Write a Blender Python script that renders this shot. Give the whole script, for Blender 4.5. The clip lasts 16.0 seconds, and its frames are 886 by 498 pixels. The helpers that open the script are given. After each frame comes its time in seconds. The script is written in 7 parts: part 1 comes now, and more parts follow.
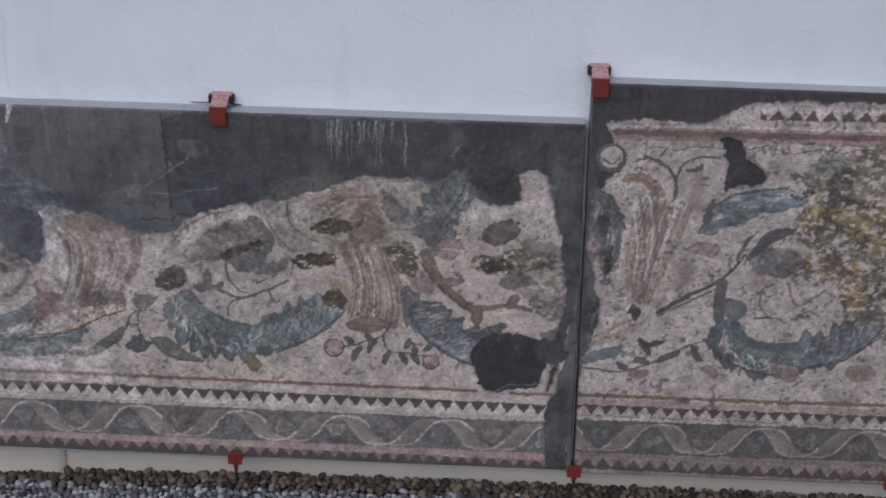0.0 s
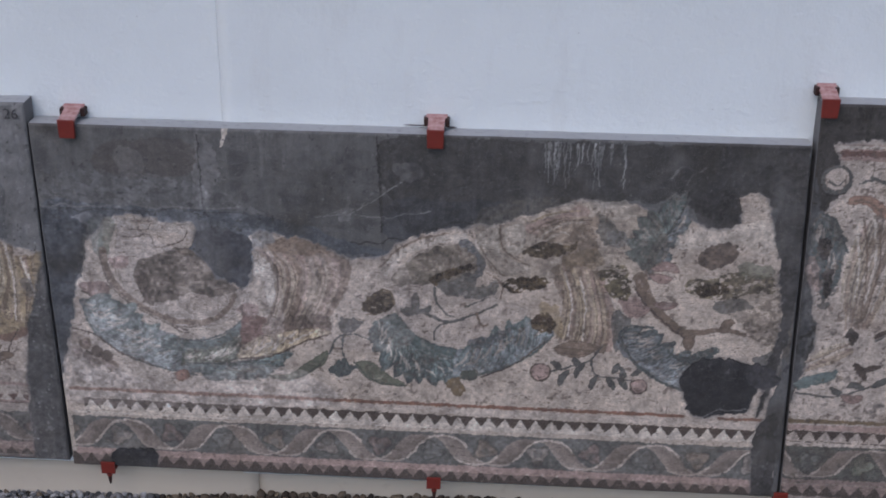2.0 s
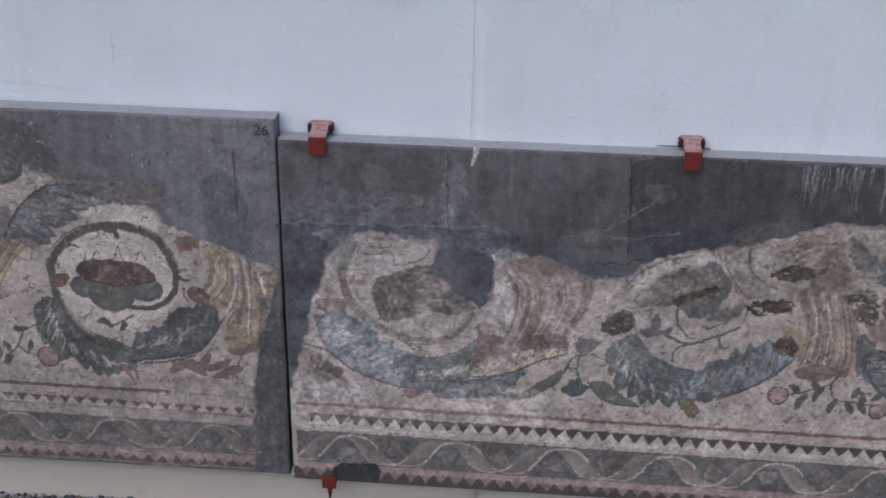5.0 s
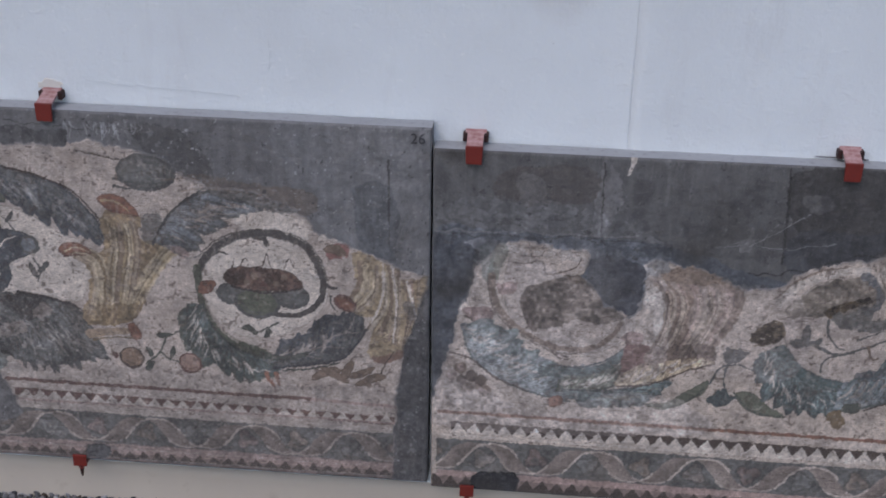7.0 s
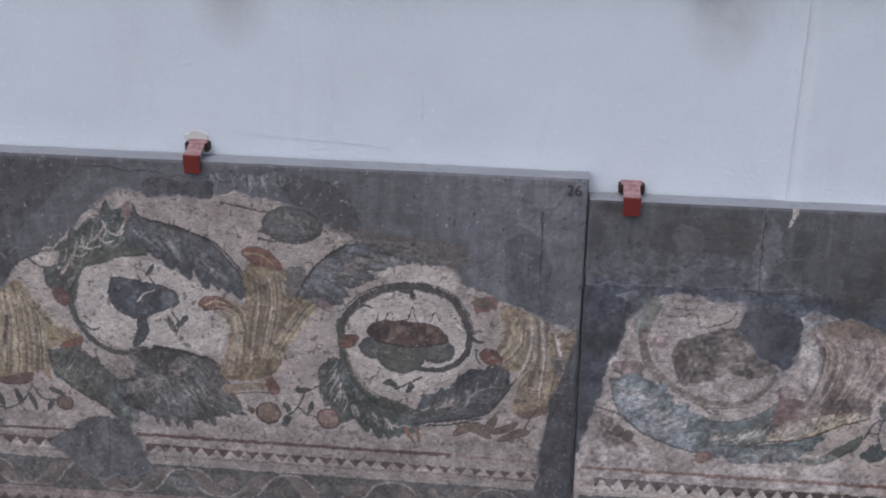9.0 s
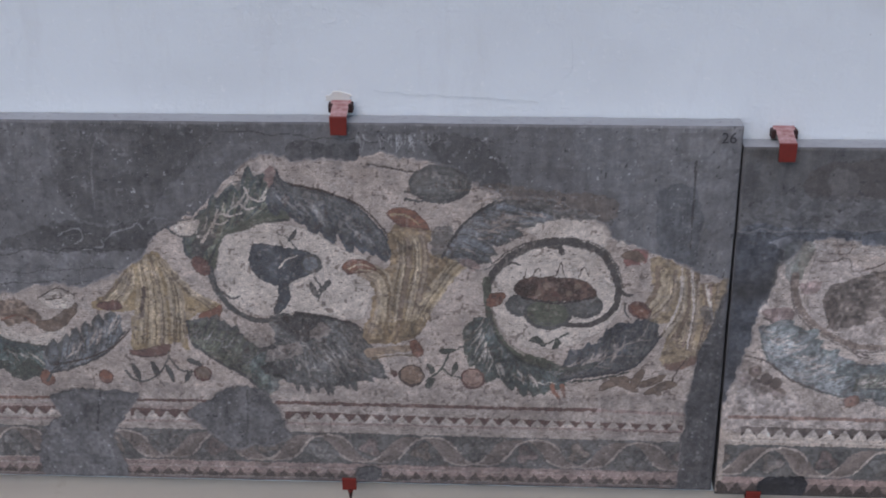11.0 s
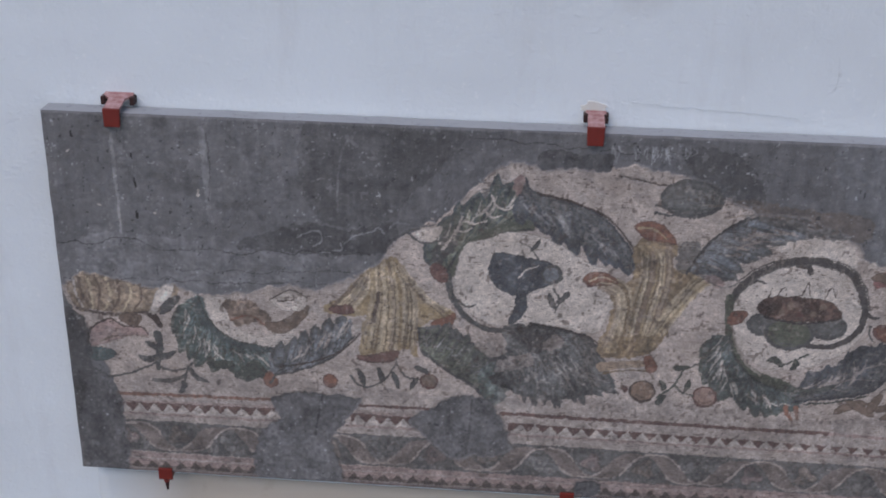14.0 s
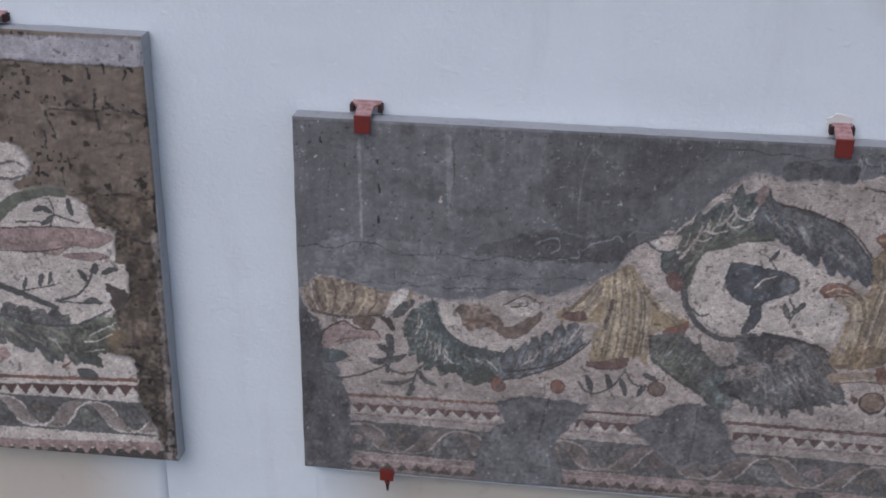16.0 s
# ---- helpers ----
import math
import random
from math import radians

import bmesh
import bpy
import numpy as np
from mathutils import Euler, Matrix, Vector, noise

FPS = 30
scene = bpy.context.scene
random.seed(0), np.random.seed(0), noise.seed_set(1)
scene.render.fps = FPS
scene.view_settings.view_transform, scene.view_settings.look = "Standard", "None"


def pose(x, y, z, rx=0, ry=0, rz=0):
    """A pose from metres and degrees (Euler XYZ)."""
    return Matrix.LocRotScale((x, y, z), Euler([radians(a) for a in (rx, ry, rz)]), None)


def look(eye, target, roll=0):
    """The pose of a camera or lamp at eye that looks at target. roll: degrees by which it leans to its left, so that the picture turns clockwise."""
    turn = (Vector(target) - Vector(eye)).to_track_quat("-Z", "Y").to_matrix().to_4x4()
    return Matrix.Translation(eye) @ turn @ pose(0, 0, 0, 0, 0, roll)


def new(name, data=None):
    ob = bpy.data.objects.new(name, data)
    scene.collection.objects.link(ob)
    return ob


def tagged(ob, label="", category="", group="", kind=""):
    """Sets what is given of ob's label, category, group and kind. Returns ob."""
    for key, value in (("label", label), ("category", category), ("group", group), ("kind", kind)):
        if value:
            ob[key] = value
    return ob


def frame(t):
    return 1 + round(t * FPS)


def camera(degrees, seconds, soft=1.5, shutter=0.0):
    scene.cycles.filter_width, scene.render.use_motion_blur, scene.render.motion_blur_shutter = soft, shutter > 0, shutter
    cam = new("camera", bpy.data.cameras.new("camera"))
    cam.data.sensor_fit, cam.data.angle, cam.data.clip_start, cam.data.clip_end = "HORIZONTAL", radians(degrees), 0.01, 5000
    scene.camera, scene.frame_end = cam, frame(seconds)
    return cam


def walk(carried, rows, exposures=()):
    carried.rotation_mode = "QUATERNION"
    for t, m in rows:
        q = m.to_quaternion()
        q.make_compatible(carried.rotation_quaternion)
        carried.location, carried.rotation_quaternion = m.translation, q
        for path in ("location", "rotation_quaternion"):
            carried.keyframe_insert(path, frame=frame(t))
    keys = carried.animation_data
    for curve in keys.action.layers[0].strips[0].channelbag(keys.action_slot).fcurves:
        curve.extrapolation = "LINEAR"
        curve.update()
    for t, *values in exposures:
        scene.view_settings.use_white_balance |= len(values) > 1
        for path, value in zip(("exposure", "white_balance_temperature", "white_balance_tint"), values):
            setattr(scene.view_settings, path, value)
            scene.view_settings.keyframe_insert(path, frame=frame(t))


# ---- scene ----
cam = camera(38.2, 16.0, soft=1.8)
PATH = [
    (0, (2.167, -4.335, 3.028), (2.153, -2.513, 2.204), 2.0),
    (0.5, (2.037, -4.361, 3.061), (2.02, -2.545, 2.225), 1.5),
    (1, (1.884, -4.365, 3.058), (1.868, -2.547, 2.226), 1.4),
    (1.5, (1.711, -4.328, 3.019), (1.65, -2.503, 2.205), 1.0),
    (2, (1.558, -4.251, 3.062), (1.469, -2.432, 2.236), 0.9),
    (2.5, (1.416, -4.215, 3.09), (1.313, -2.404, 2.248), 1.4),
    (3, (1.265, -4.25, 3.101), (1.137, -2.44, 2.26), 1.3),
    (3.5, (1.106, -4.264, 3.122), (0.977, -2.452, 2.285), 1.3),
    (6, (0.515, -4.182, 3.156), (0.384, -2.38, 2.299), 0.9),
    (6.5, (0.364, -4.207, 3.166), (0.22, -2.407, 2.306), 1.2),
    (7, (0.231, -4.241, 3.156), (0.091, -2.434, 2.312), 1.3),
    (7.5, (0.081, -4.249, 3.14), (-0.048, -2.436, 2.305), 1.9),
    (8, (-0.063, -4.179, 3.149), (-0.202, -2.363, 2.323), 1.6),
    (10.5, (-0.76, -4.219, 3.144), (-0.876, -2.363, 2.409), 0.0),
    (11, (-0.958, -4.195, 3.103), (-1.055, -2.382, 2.265), -0.5),
    (11.5, (-1.133, -4.201, 3.096), (-1.234, -2.417, 2.198), -1.0),
    (12, (-1.282, -4.207, 3.125), (-1.397, -2.421, 2.231), -1.8),
    (12.5, (-1.41, -4.243, 3.119), (-1.523, -2.444, 2.252), -1.3),
    (13, (-1.507, -4.259, 3.113), (-1.614, -2.454, 2.26), 0.0),
    (13.5, (-1.63, -4.227, 3.103), (-1.744, -2.411, 2.273), 0.5),
    (14, (-1.728, -4.192, 3.083), (-1.872, -2.376, 2.258), 0.9),
    (14.5, (-1.868, -4.201, 3.068), (-2.063, -2.388, 2.247), 0.8),
    (15, (-2.067, -4.226, 3.102), (-2.277, -2.42, 2.27), 0.5),
    (15.5, (-2.246, -4.301, 3.1), (-2.468, -2.491, 2.278), 0.2),
    (16, (-2.374, -4.361, 3.065), (-2.609, -2.542, 2.268), 0.7),
]
walk(cam, [(t, look(eye, target, roll)) for t, eye, target, roll in PATH], exposures=[(0, 0.0, 6430, 17), (16, 0.0, 6430, 17)])

# ---- world and light: soft overcast daylight from above and in front ----
world = bpy.data.worlds.new("overcast_sky")
scene.world = world
world.use_nodes = True
wn, wl = world.node_tree.nodes, world.node_tree.links
wn.clear()
sky = wn.new("ShaderNodeTexSky")
sky.sky_type, sky.sun_disc = "NISHITA", False
sky.sun_elevation, sky.sun_rotation = radians(52), radians(205)
back = wn.new("ShaderNodeBackground")
back.inputs["Strength"].default_value = 0.14
wl.new(sky.outputs[0], back.inputs[0])
wl.new(back.outputs[0], wn.new("ShaderNodeOutputWorld").inputs[0])

sun_lamp = bpy.data.lights.new("sun", "SUN")
sun_lamp.energy, sun_lamp.angle, sun_lamp.color = 1.0, radians(50), (0.97, 0.98, 1.0)
sun = new("sun", sun_lamp)
sun.matrix_world = look((-2.2, -4.5, 6.5), (0, 0, 0))

# ---- materials ----
WALL_SEEN = np.array([0.694, 0.722, 0.792])


def linear(c):
    c = np.asarray(c, float)
    return np.where(c <= 0.04045, c / 12.92, ((c + 0.055) / 1.055) ** 2.4)


def pigment(c):
    """Base colour of a surface that looks like c beside a white wall that looks like WALL_SEEN."""
    return np.clip(linear(np.asarray(c) / 255.0) / linear(WALL_SEEN) * 0.78, 0.004, 0.9)


def rgba(r, g, b):
    return (*[float(v) for v in pigment((r, g, b))], 1.0)


class Nodes:
    """A node material under construction."""

    def __init__(self, name, rough=0.8, metal=0.0):
        self.mat = bpy.data.materials.new(name)
        self.mat.use_nodes = True
        self.tree = self.mat.node_tree
        self.tree.nodes.clear()
        self.bsdf = self.add("ShaderNodeBsdfPrincipled")
        self.bsdf.inputs["Roughness"].default_value = rough
        self.bsdf.inputs["Metallic"].default_value = metal
        self.link(self.bsdf.outputs[0], self.add("ShaderNodeOutputMaterial").inputs[0])
        self.coords = self.add("ShaderNodeTexCoord").outputs["Object"]

    def add(self, kind, **inputs):
        node = self.tree.nodes.new(kind)
        for key, value in inputs.items():
            node.inputs[key].default_value = value
        return node

    def link(self, a, b):
        self.tree.links.new(a, b)

    def noise(self, scale, detail=4.0, rough=0.6, stretch=None):
        node = self.add("ShaderNodeTexNoise", Scale=scale, Detail=detail, Roughness=rough)
        where = self.coords
        if stretch:
            m = self.add("ShaderNodeMapping")
            m.inputs["Scale"].default_value = stretch
            self.link(where, m.inputs[0])
            where = m.outputs[0]
        self.link(where, node.inputs["Vector"])
        return node.outputs["Fac"]

    def voronoi(self, scale, feature="F1", stretch=None):
        node = self.add("ShaderNodeTexVoronoi", Scale=scale)
        node.feature = feature
        where = self.coords
        if stretch:
            m = self.add("ShaderNodeMapping")
            m.inputs["Scale"].default_value = stretch
            self.link(where, m.inputs[0])
            where = m.outputs[0]
        self.link(where, node.inputs["Vector"])
        return node

    def ramp(self, fac, *stops):
        node = self.add("ShaderNodeValToRGB")
        els = node.color_ramp.elements
        els[0].position, els[0].color = stops[0]
        els[1].position, els[1].color = stops[-1]
        for p, c in stops[1:-1]:
            els.new(p).color = c
        self.link(fac, node.inputs[0])
        return node.outputs[0]

    def mix(self, fac, a, b, mode="MIX"):
        node = self.add("ShaderNodeMix")
        node.data_type, node.blend_type = "RGBA", mode
        for value, socket in ((fac, node.inputs[0]), (a, node.inputs[6]), (b, node.inputs[7])):
            if isinstance(value, (int, float, tuple)):
                socket.default_value = value
            else:
                self.link(value, socket)
        return node.outputs[2]

    def colour(self, socket):
        self.link(socket, self.bsdf.inputs["Base Color"])

    def bump(self, height, strength, distance):
        node = self.add("ShaderNodeBump", Strength=strength, Distance=distance)
        self.link(height, node.inputs["Height"])
        if self.bsdf.inputs["Normal"].is_linked:
            self.link(self.bsdf.inputs["Normal"].links[0].from_socket, node.inputs["Normal"])
        self.link(node.outputs[0], self.bsdf.inputs["Normal"])


def grey(v):
    return (v, v, v, 1.0)


def plaster_material():
    n = Nodes("white_plaster", 0.85)
    base = n.mix(n.ramp(n.noise(0.9, 5), (0.38, grey(0)), (0.72, grey(1))), rgba(178, 188, 205), rgba(170, 179, 195))
    base = n.mix(n.ramp(n.noise(3.0, 6, 0.7, (1.6, 1, 0.35)), (0.55, grey(0)), (0.8, grey(0.55))), base, rgba(164, 170, 184))
    base = n.mix(n.ramp(n.noise(38, 3), (0.66, grey(0)), (0.72, grey(0.35))), base, rgba(190, 196, 212))
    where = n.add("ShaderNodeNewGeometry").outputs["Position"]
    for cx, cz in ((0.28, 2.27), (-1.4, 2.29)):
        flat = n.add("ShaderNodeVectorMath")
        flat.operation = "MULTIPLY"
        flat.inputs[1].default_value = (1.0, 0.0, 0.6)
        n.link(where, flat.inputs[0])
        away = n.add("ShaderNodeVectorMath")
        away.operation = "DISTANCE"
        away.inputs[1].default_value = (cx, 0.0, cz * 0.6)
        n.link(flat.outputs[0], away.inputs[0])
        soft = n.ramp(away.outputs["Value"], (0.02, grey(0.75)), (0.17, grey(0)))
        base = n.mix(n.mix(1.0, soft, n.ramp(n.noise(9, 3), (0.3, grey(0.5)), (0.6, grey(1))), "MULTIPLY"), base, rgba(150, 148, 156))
    specks = n.voronoi(5.5)
    base = n.mix(n.ramp(specks.outputs["Distance"], (0.0, grey(0.5)), (0.022, grey(0))), base, rgba(120, 122, 135))
    n.colour(base)
    n.bump(n.noise(7, 6, 0.6), 0.3, 0.02)
    n.bump(n.noise(48, 5, 0.65), 0.5, 0.006)
    n.bump(n.ramp(n.noise(16, 3, 0.5, (1, 1, 1.7)), (0.63, grey(0)), (0.72, grey(1))), 0.22, 0.004)
    place = n.add("ShaderNodeSeparateXYZ")
    n.link(n.add("ShaderNodeNewGeometry").outputs["Position"], place.inputs[0])
    high = n.add("ShaderNodeMath")
    high.operation = "MULTIPLY_ADD"
    high.inputs[1].default_value, high.inputs[2].default_value = 0.5, -0.5
    n.link(place.outputs["Z"], high.inputs[0])
    band = n.ramp(high.outputs[0], (0.29, grey(1)), (0.42, grey(0)))
    lumps = n.ramp(n.noise(45, 3, 0.5, (1, 1, 1.4)), (0.5, grey(0)), (0.85, grey(1)))
    n.bump(n.mix(1.0, lumps, band, "MULTIPLY"), 0.25, 0.006)
    return n.mat


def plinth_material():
    n = Nodes("cream_plaster_warm_bounce", 0.85)
    # Cream plaster with the warm light bounced off the ground painted in.
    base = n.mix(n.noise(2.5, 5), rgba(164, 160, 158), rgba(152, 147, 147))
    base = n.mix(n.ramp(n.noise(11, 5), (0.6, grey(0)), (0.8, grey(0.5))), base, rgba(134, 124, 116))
    # The painted bounce fades out to the wall's white around x = -3.8.
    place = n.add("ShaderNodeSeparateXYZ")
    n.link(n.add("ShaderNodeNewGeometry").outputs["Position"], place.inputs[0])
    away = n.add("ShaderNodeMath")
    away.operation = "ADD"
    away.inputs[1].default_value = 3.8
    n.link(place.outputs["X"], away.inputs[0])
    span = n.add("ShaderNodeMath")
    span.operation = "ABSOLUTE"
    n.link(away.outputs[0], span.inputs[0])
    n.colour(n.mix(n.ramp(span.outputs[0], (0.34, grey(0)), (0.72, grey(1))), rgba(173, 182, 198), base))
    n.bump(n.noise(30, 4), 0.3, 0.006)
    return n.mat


def mosaic_material():
    """Small stone cubes: the pigment of each comes with the mesh, joints and wear from cells 6 mm wide."""
    n = Nodes("mosaic_stone", 0.72)
    col = n.add("ShaderNodeAttribute")
    col.attribute_name = "Col"
    cells = n.voronoi(150)
    hsv = n.add("ShaderNodeSeparateColor")
    n.link(cells.outputs["Color"], hsv.inputs[0])
    tone = n.ramp(hsv.outputs[0], (0.0, grey(0.85)), (0.5, grey(0.98)), (1.0, grey(1.02)))
    base = n.mix(1.0, col.outputs["Color"], tone, "MULTIPLY")
    joints = n.voronoi(150, "DISTANCE_TO_EDGE")
    gap = n.ramp(joints.outputs["Distance"], (0.0, grey(0.45)), (0.14, grey(0)))
    base = n.mix(gap, base, rgba(96, 92, 95))
    base = n.mix(n.ramp(n.noise(260, 2), (0.63, grey(0)), (0.72, grey(0.35))), base, rgba(84, 76, 74))
    flecks = n.noise(95, 3, 0.6, (0.4, 1, 2.0))
    base = n.mix(n.ramp(flecks, (0.63, grey(0)), (0.68, grey(0.85))), base, rgba(72, 65, 64))
    base = n.mix(n.ramp(n.noise(75, 3, 0.6), (0.62, grey(0)), (0.75, grey(0.14))), base, rgba(178, 172, 170))
    n.colour(base)
    n.bump(joints.outputs["Distance"], 0.25, 0.002)
    n.bump(n.noise(60, 4), 0.3, 0.003)
    return n.mat


def cement_material():
    n = Nodes("cement_fill", 0.9)
    col = n.add("ShaderNodeAttribute")
    col.attribute_name = "Col"
    tone = n.ramp(n.noise(20, 7, 0.75), (0.28, grey(0.76)), (0.5, grey(0.97)), (0.72, grey(1.12)))
    base = n.mix(1.0, col.outputs["Color"], tone, "MULTIPLY")
    streak = n.ramp(n.noise(9, 5, 0.65, (3.0, 1, 0.5)), (0.3, grey(0.8)), (0.7, grey(1.12)))
    base = n.mix(1.0, base, streak, "MULTIPLY")
    pits = n.voronoi(42)
    base = n.mix(n.ramp(pits.outputs["Distance"], (0.03, grey(0.35)), (0.06, grey(0))), base, rgba(66, 65, 68))
    sand = n.noise(420, 2)
    base = n.mix(n.ramp(sand, (0.6, grey(0)), (0.72, grey(0.3))), base, rgba(150, 150, 156))
    n.colour(base)
    n.bump(n.noise(28, 7, 0.75), 0.6, 0.012)
    n.bump(sand, 0.25, 0.001)
    return n.mat


def slab_material(name, a, b, c):
    n = Nodes(name, 0.9)
    base = n.mix(n.noise(6, 5), a, b)
    base = n.mix(n.ramp(n.noise(40, 4), (0.55, grey(0)), (0.75, grey(0.6))), base, c)
    n.colour(base)
    n.bump(n.noise(45, 5), 0.5, 0.006)
    return n.mat


def red_paint_material():
    n = Nodes("red_oxide_paint", 0.42)
    base = n.mix(n.noise(30, 5), rgba(100, 36, 31), rgba(82, 30, 27))
    base = n.mix(n.ramp(n.noise(90, 4), (0.6, grey(0)), (0.75, grey(0.7))), base, rgba(70, 42, 38))
    n.colour(base)
    n.bump(n.noise(120, 3), 0.2, 0.001)
    return n.mat


def rust_material():
    n = Nodes("rusty_steel", 0.7, 0.3)
    n.colour(n.mix(n.noise(60, 5), rgba(34, 26, 28), rgba(58, 36, 34)))
    n.bump(n.noise(150, 4), 0.4, 0.001)
    return n.mat


def gravel_material(name, a, b, c):
    n = Nodes(name, 0.85)
    rnd = n.add("ShaderNodeNewGeometry").outputs["Random Per Island"]
    info = n.add("ShaderNodeObjectInfo").outputs["Random"]
    add = n.add("ShaderNodeMath")
    n.link(rnd, add.inputs[0])
    n.link(info, add.inputs[1])
    wrap = n.add("ShaderNodeMath")
    wrap.operation = "FRACT"
    n.link(add.outputs[0], wrap.inputs[0])
    base = n.ramp(wrap.outputs[0], (0.0, a), (0.45, b), (1.0, c))
    tone = n.ramp(n.noise(70, 4), (0.3, grey(0.7)), (0.7, grey(1)))
    n.colour(n.mix(1.0, base, tone, "MULTIPLY"))
    n.bump(n.noise(160, 4), 0.35, 0.002)
    return n.mat


def ground_material():
    n = Nodes("gravel_bed", 0.95)
    stones = n.voronoi(38)
    sep = n.add("ShaderNodeSeparateColor")
    n.link(stones.outputs["Color"], sep.inputs[0])
    base = n.ramp(sep.outputs[0], (0.0, rgba(52, 52, 58)), (0.6, rgba(96, 98, 108)), (1.0, rgba(150, 152, 162)))
    base = n.mix(n.ramp(stones.outputs["Distance"], (0.35, grey(0)), (0.6, grey(0.85))), base, rgba(34, 32, 34))
    n.colour(base)
    n.bump(stones.outputs["Distance"], 0.8, -0.02)
    return n.mat


def ink_material():
    n = Nodes("black_ink", 0.8)
    n.colour(n.mix(n.noise(80, 3), rgba(44, 44, 52), rgba(66, 66, 72)))
    return n.mat


def sheen_paint_material():
    # The pinkish grey paints the sky's sheen onto the plates' red.
    n = Nodes("sky_sheen_red_paint", 0.55)
    n.colour(n.mix(n.ramp(n.noise(40, 5), (0.35, grey(0)), (0.65, grey(1))), rgba(146, 122, 130), rgba(118, 82, 86)))
    n.bump(n.noise(120, 3), 0.2, 0.001)
    return n.mat


SKY_SHEEN = sheen_paint_material()
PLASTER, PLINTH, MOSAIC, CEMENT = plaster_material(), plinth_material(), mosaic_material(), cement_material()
# Shaded and lit copies of one cement; the darker paints shadow in the gaps.
SLAB_SIDE = slab_material("shaded_cement_side", rgba(92, 94, 103), rgba(80, 81, 88), rgba(62, 62, 67))
SLAB = slab_material("dusty_lit_cement", rgba(134, 140, 154), rgba(114, 119, 131), rgba(92, 95, 105))
RED, RUST, INK = red_paint_material(), rust_material(), ink_material()
GREY_STONE = gravel_material("grey_gravel", rgba(50, 52, 58), rgba(90, 93, 103), rgba(146, 150, 163))
BROWN_STONE = gravel_material("brown_pebbles", rgba(36, 31, 29), rgba(64, 56, 51), rgba(96, 88, 81))
BED = ground_material()


# ---- building helpers ----
def part(name, bm, material, parent=None, label=""):
    """Links a bmesh as one mesh object, under parent if there is one."""
    data = bpy.data.meshes.new(name)
    bm.to_mesh(data)
    bm.free()
    data.materials.append(material)
    ob = new(name, data)
    ob.parent = parent
    return tagged(ob, label)


def box_into(bm, x0, x1, y0, y1, z0, z1, bevel=0.0, segments=1):
    made = bmesh.ops.create_cube(bm, size=1.0)["verts"]
    for v in made:
        v.co = Vector(((x0 + x1) / 2 + v.co.x * (x1 - x0), (y0 + y1) / 2 + v.co.y * (y1 - y0), (z0 + z1) / 2 + v.co.z * (z1 - z0)))
    if bevel:
        edges = list({e for v in made for e in v.link_edges})
        bmesh.ops.bevel(bm, geom=edges, offset=bevel, segments=segments, affect="EDGES", profile=0.6)


def box(x0, x1, y0, y1, z0, z1, bevel=0.0, segments=1):
    bm = bmesh.new()
    box_into(bm, x0, x1, y0, y1, z0, z1, bevel, segments)
    return bm


# ---- structure: wall in two stretches with a small step, gravel ground ----
STEP_X = 0.545
WALL_L, WALL_R = 0.09, 0.081


def ground_z(x):
    """Height of the gravel, which falls gently towards the west."""
    return -0.128 + 0.085 * np.clip((x + 2.0) / 3.5, 0, 1) - 0.085 * np.clip(-3.1 - x, 0, 1.5)


def wall_mesh(x0, x1, y_front, z0, z1, ramp=0.0):
    """A wall with gently uneven plaster; ramp is how far it swells forward towards its eastern end."""
    nz = int((z1 - z0) / 0.05)
    xs = np.linspace(x0, x1, int((x1 - x0) / 0.05) + 1).tolist()
    if ramp:
        xs = [x for x in xs if x < x1 - 0.09] + [x1 - d for d in (0.085, 0.07, 0.06, 0.048, 0.036, 0.024, 0.012, 0.005, 0.0)]
    nx = len(xs) - 1
    bm = bmesh.new()
    rows = []
    for j in range(nz + 1):
        z = z0 + (z1 - z0) * j / nz
        row = []
        for i in range(nx + 1):
            x = xs[i]
            swell = ramp * min(max((x - x1 + 0.07) / 0.07, 0.0), 1.0) ** 1.3 if z > 0.08 else 0.0
            wave = 0.0035 * noise.noise((x * 1.3, z * 1.3, 4.0)) + 0.0015 * noise.noise((x * 6, z * 6, 9.0))
            row.append(bm.verts.new((x, y_front - abs(wave) - swell, z)))
        rows.append(row)
    for j in range(nz):
        for i in range(nx):
            bm.faces.new((rows[j][i], rows[j][i + 1], rows[j + 1][i + 1], rows[j + 1][i]))
    border = [e for e in bm.edges if e.is_boundary]
    out = bmesh.ops.extrude_edge_only(bm, edges=border)["geom"]
    for v in (g for g in out if isinstance(g, bmesh.types.BMVert)):
        v.co.y = 0.4
    bmesh.ops.recalc_face_normals(bm, faces=bm.faces)
    for f in bm.faces:
        f.smooth = abs(f.normal.y) > 0.7
    return bm


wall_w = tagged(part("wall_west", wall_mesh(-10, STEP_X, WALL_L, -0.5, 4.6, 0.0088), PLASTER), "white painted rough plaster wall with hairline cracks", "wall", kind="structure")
wall_e = tagged(part("wall_east", wall_mesh(STEP_X, 9, WALL_R, 0.06, 4.6), PLASTER), "white painted rough plaster wall set slightly back", "wall", kind="structure")
plinth_w = tagged(part("baseboard_west", wall_mesh(-3.475, 0.605, WALL_L - 0.003, -0.5, 0.075), PLINTH), "plaster strip along the wall foot, cream with painted warm bounce", "baseboard", kind="structure")
plinth_f = tagged(part("baseboard_far_west", wall_mesh(-10, -4.13, WALL_L - 0.003, -0.5, 0.075), PLINTH), "plaster strip along the wall foot, cream with painted warm bounce", "baseboard", kind="structure")
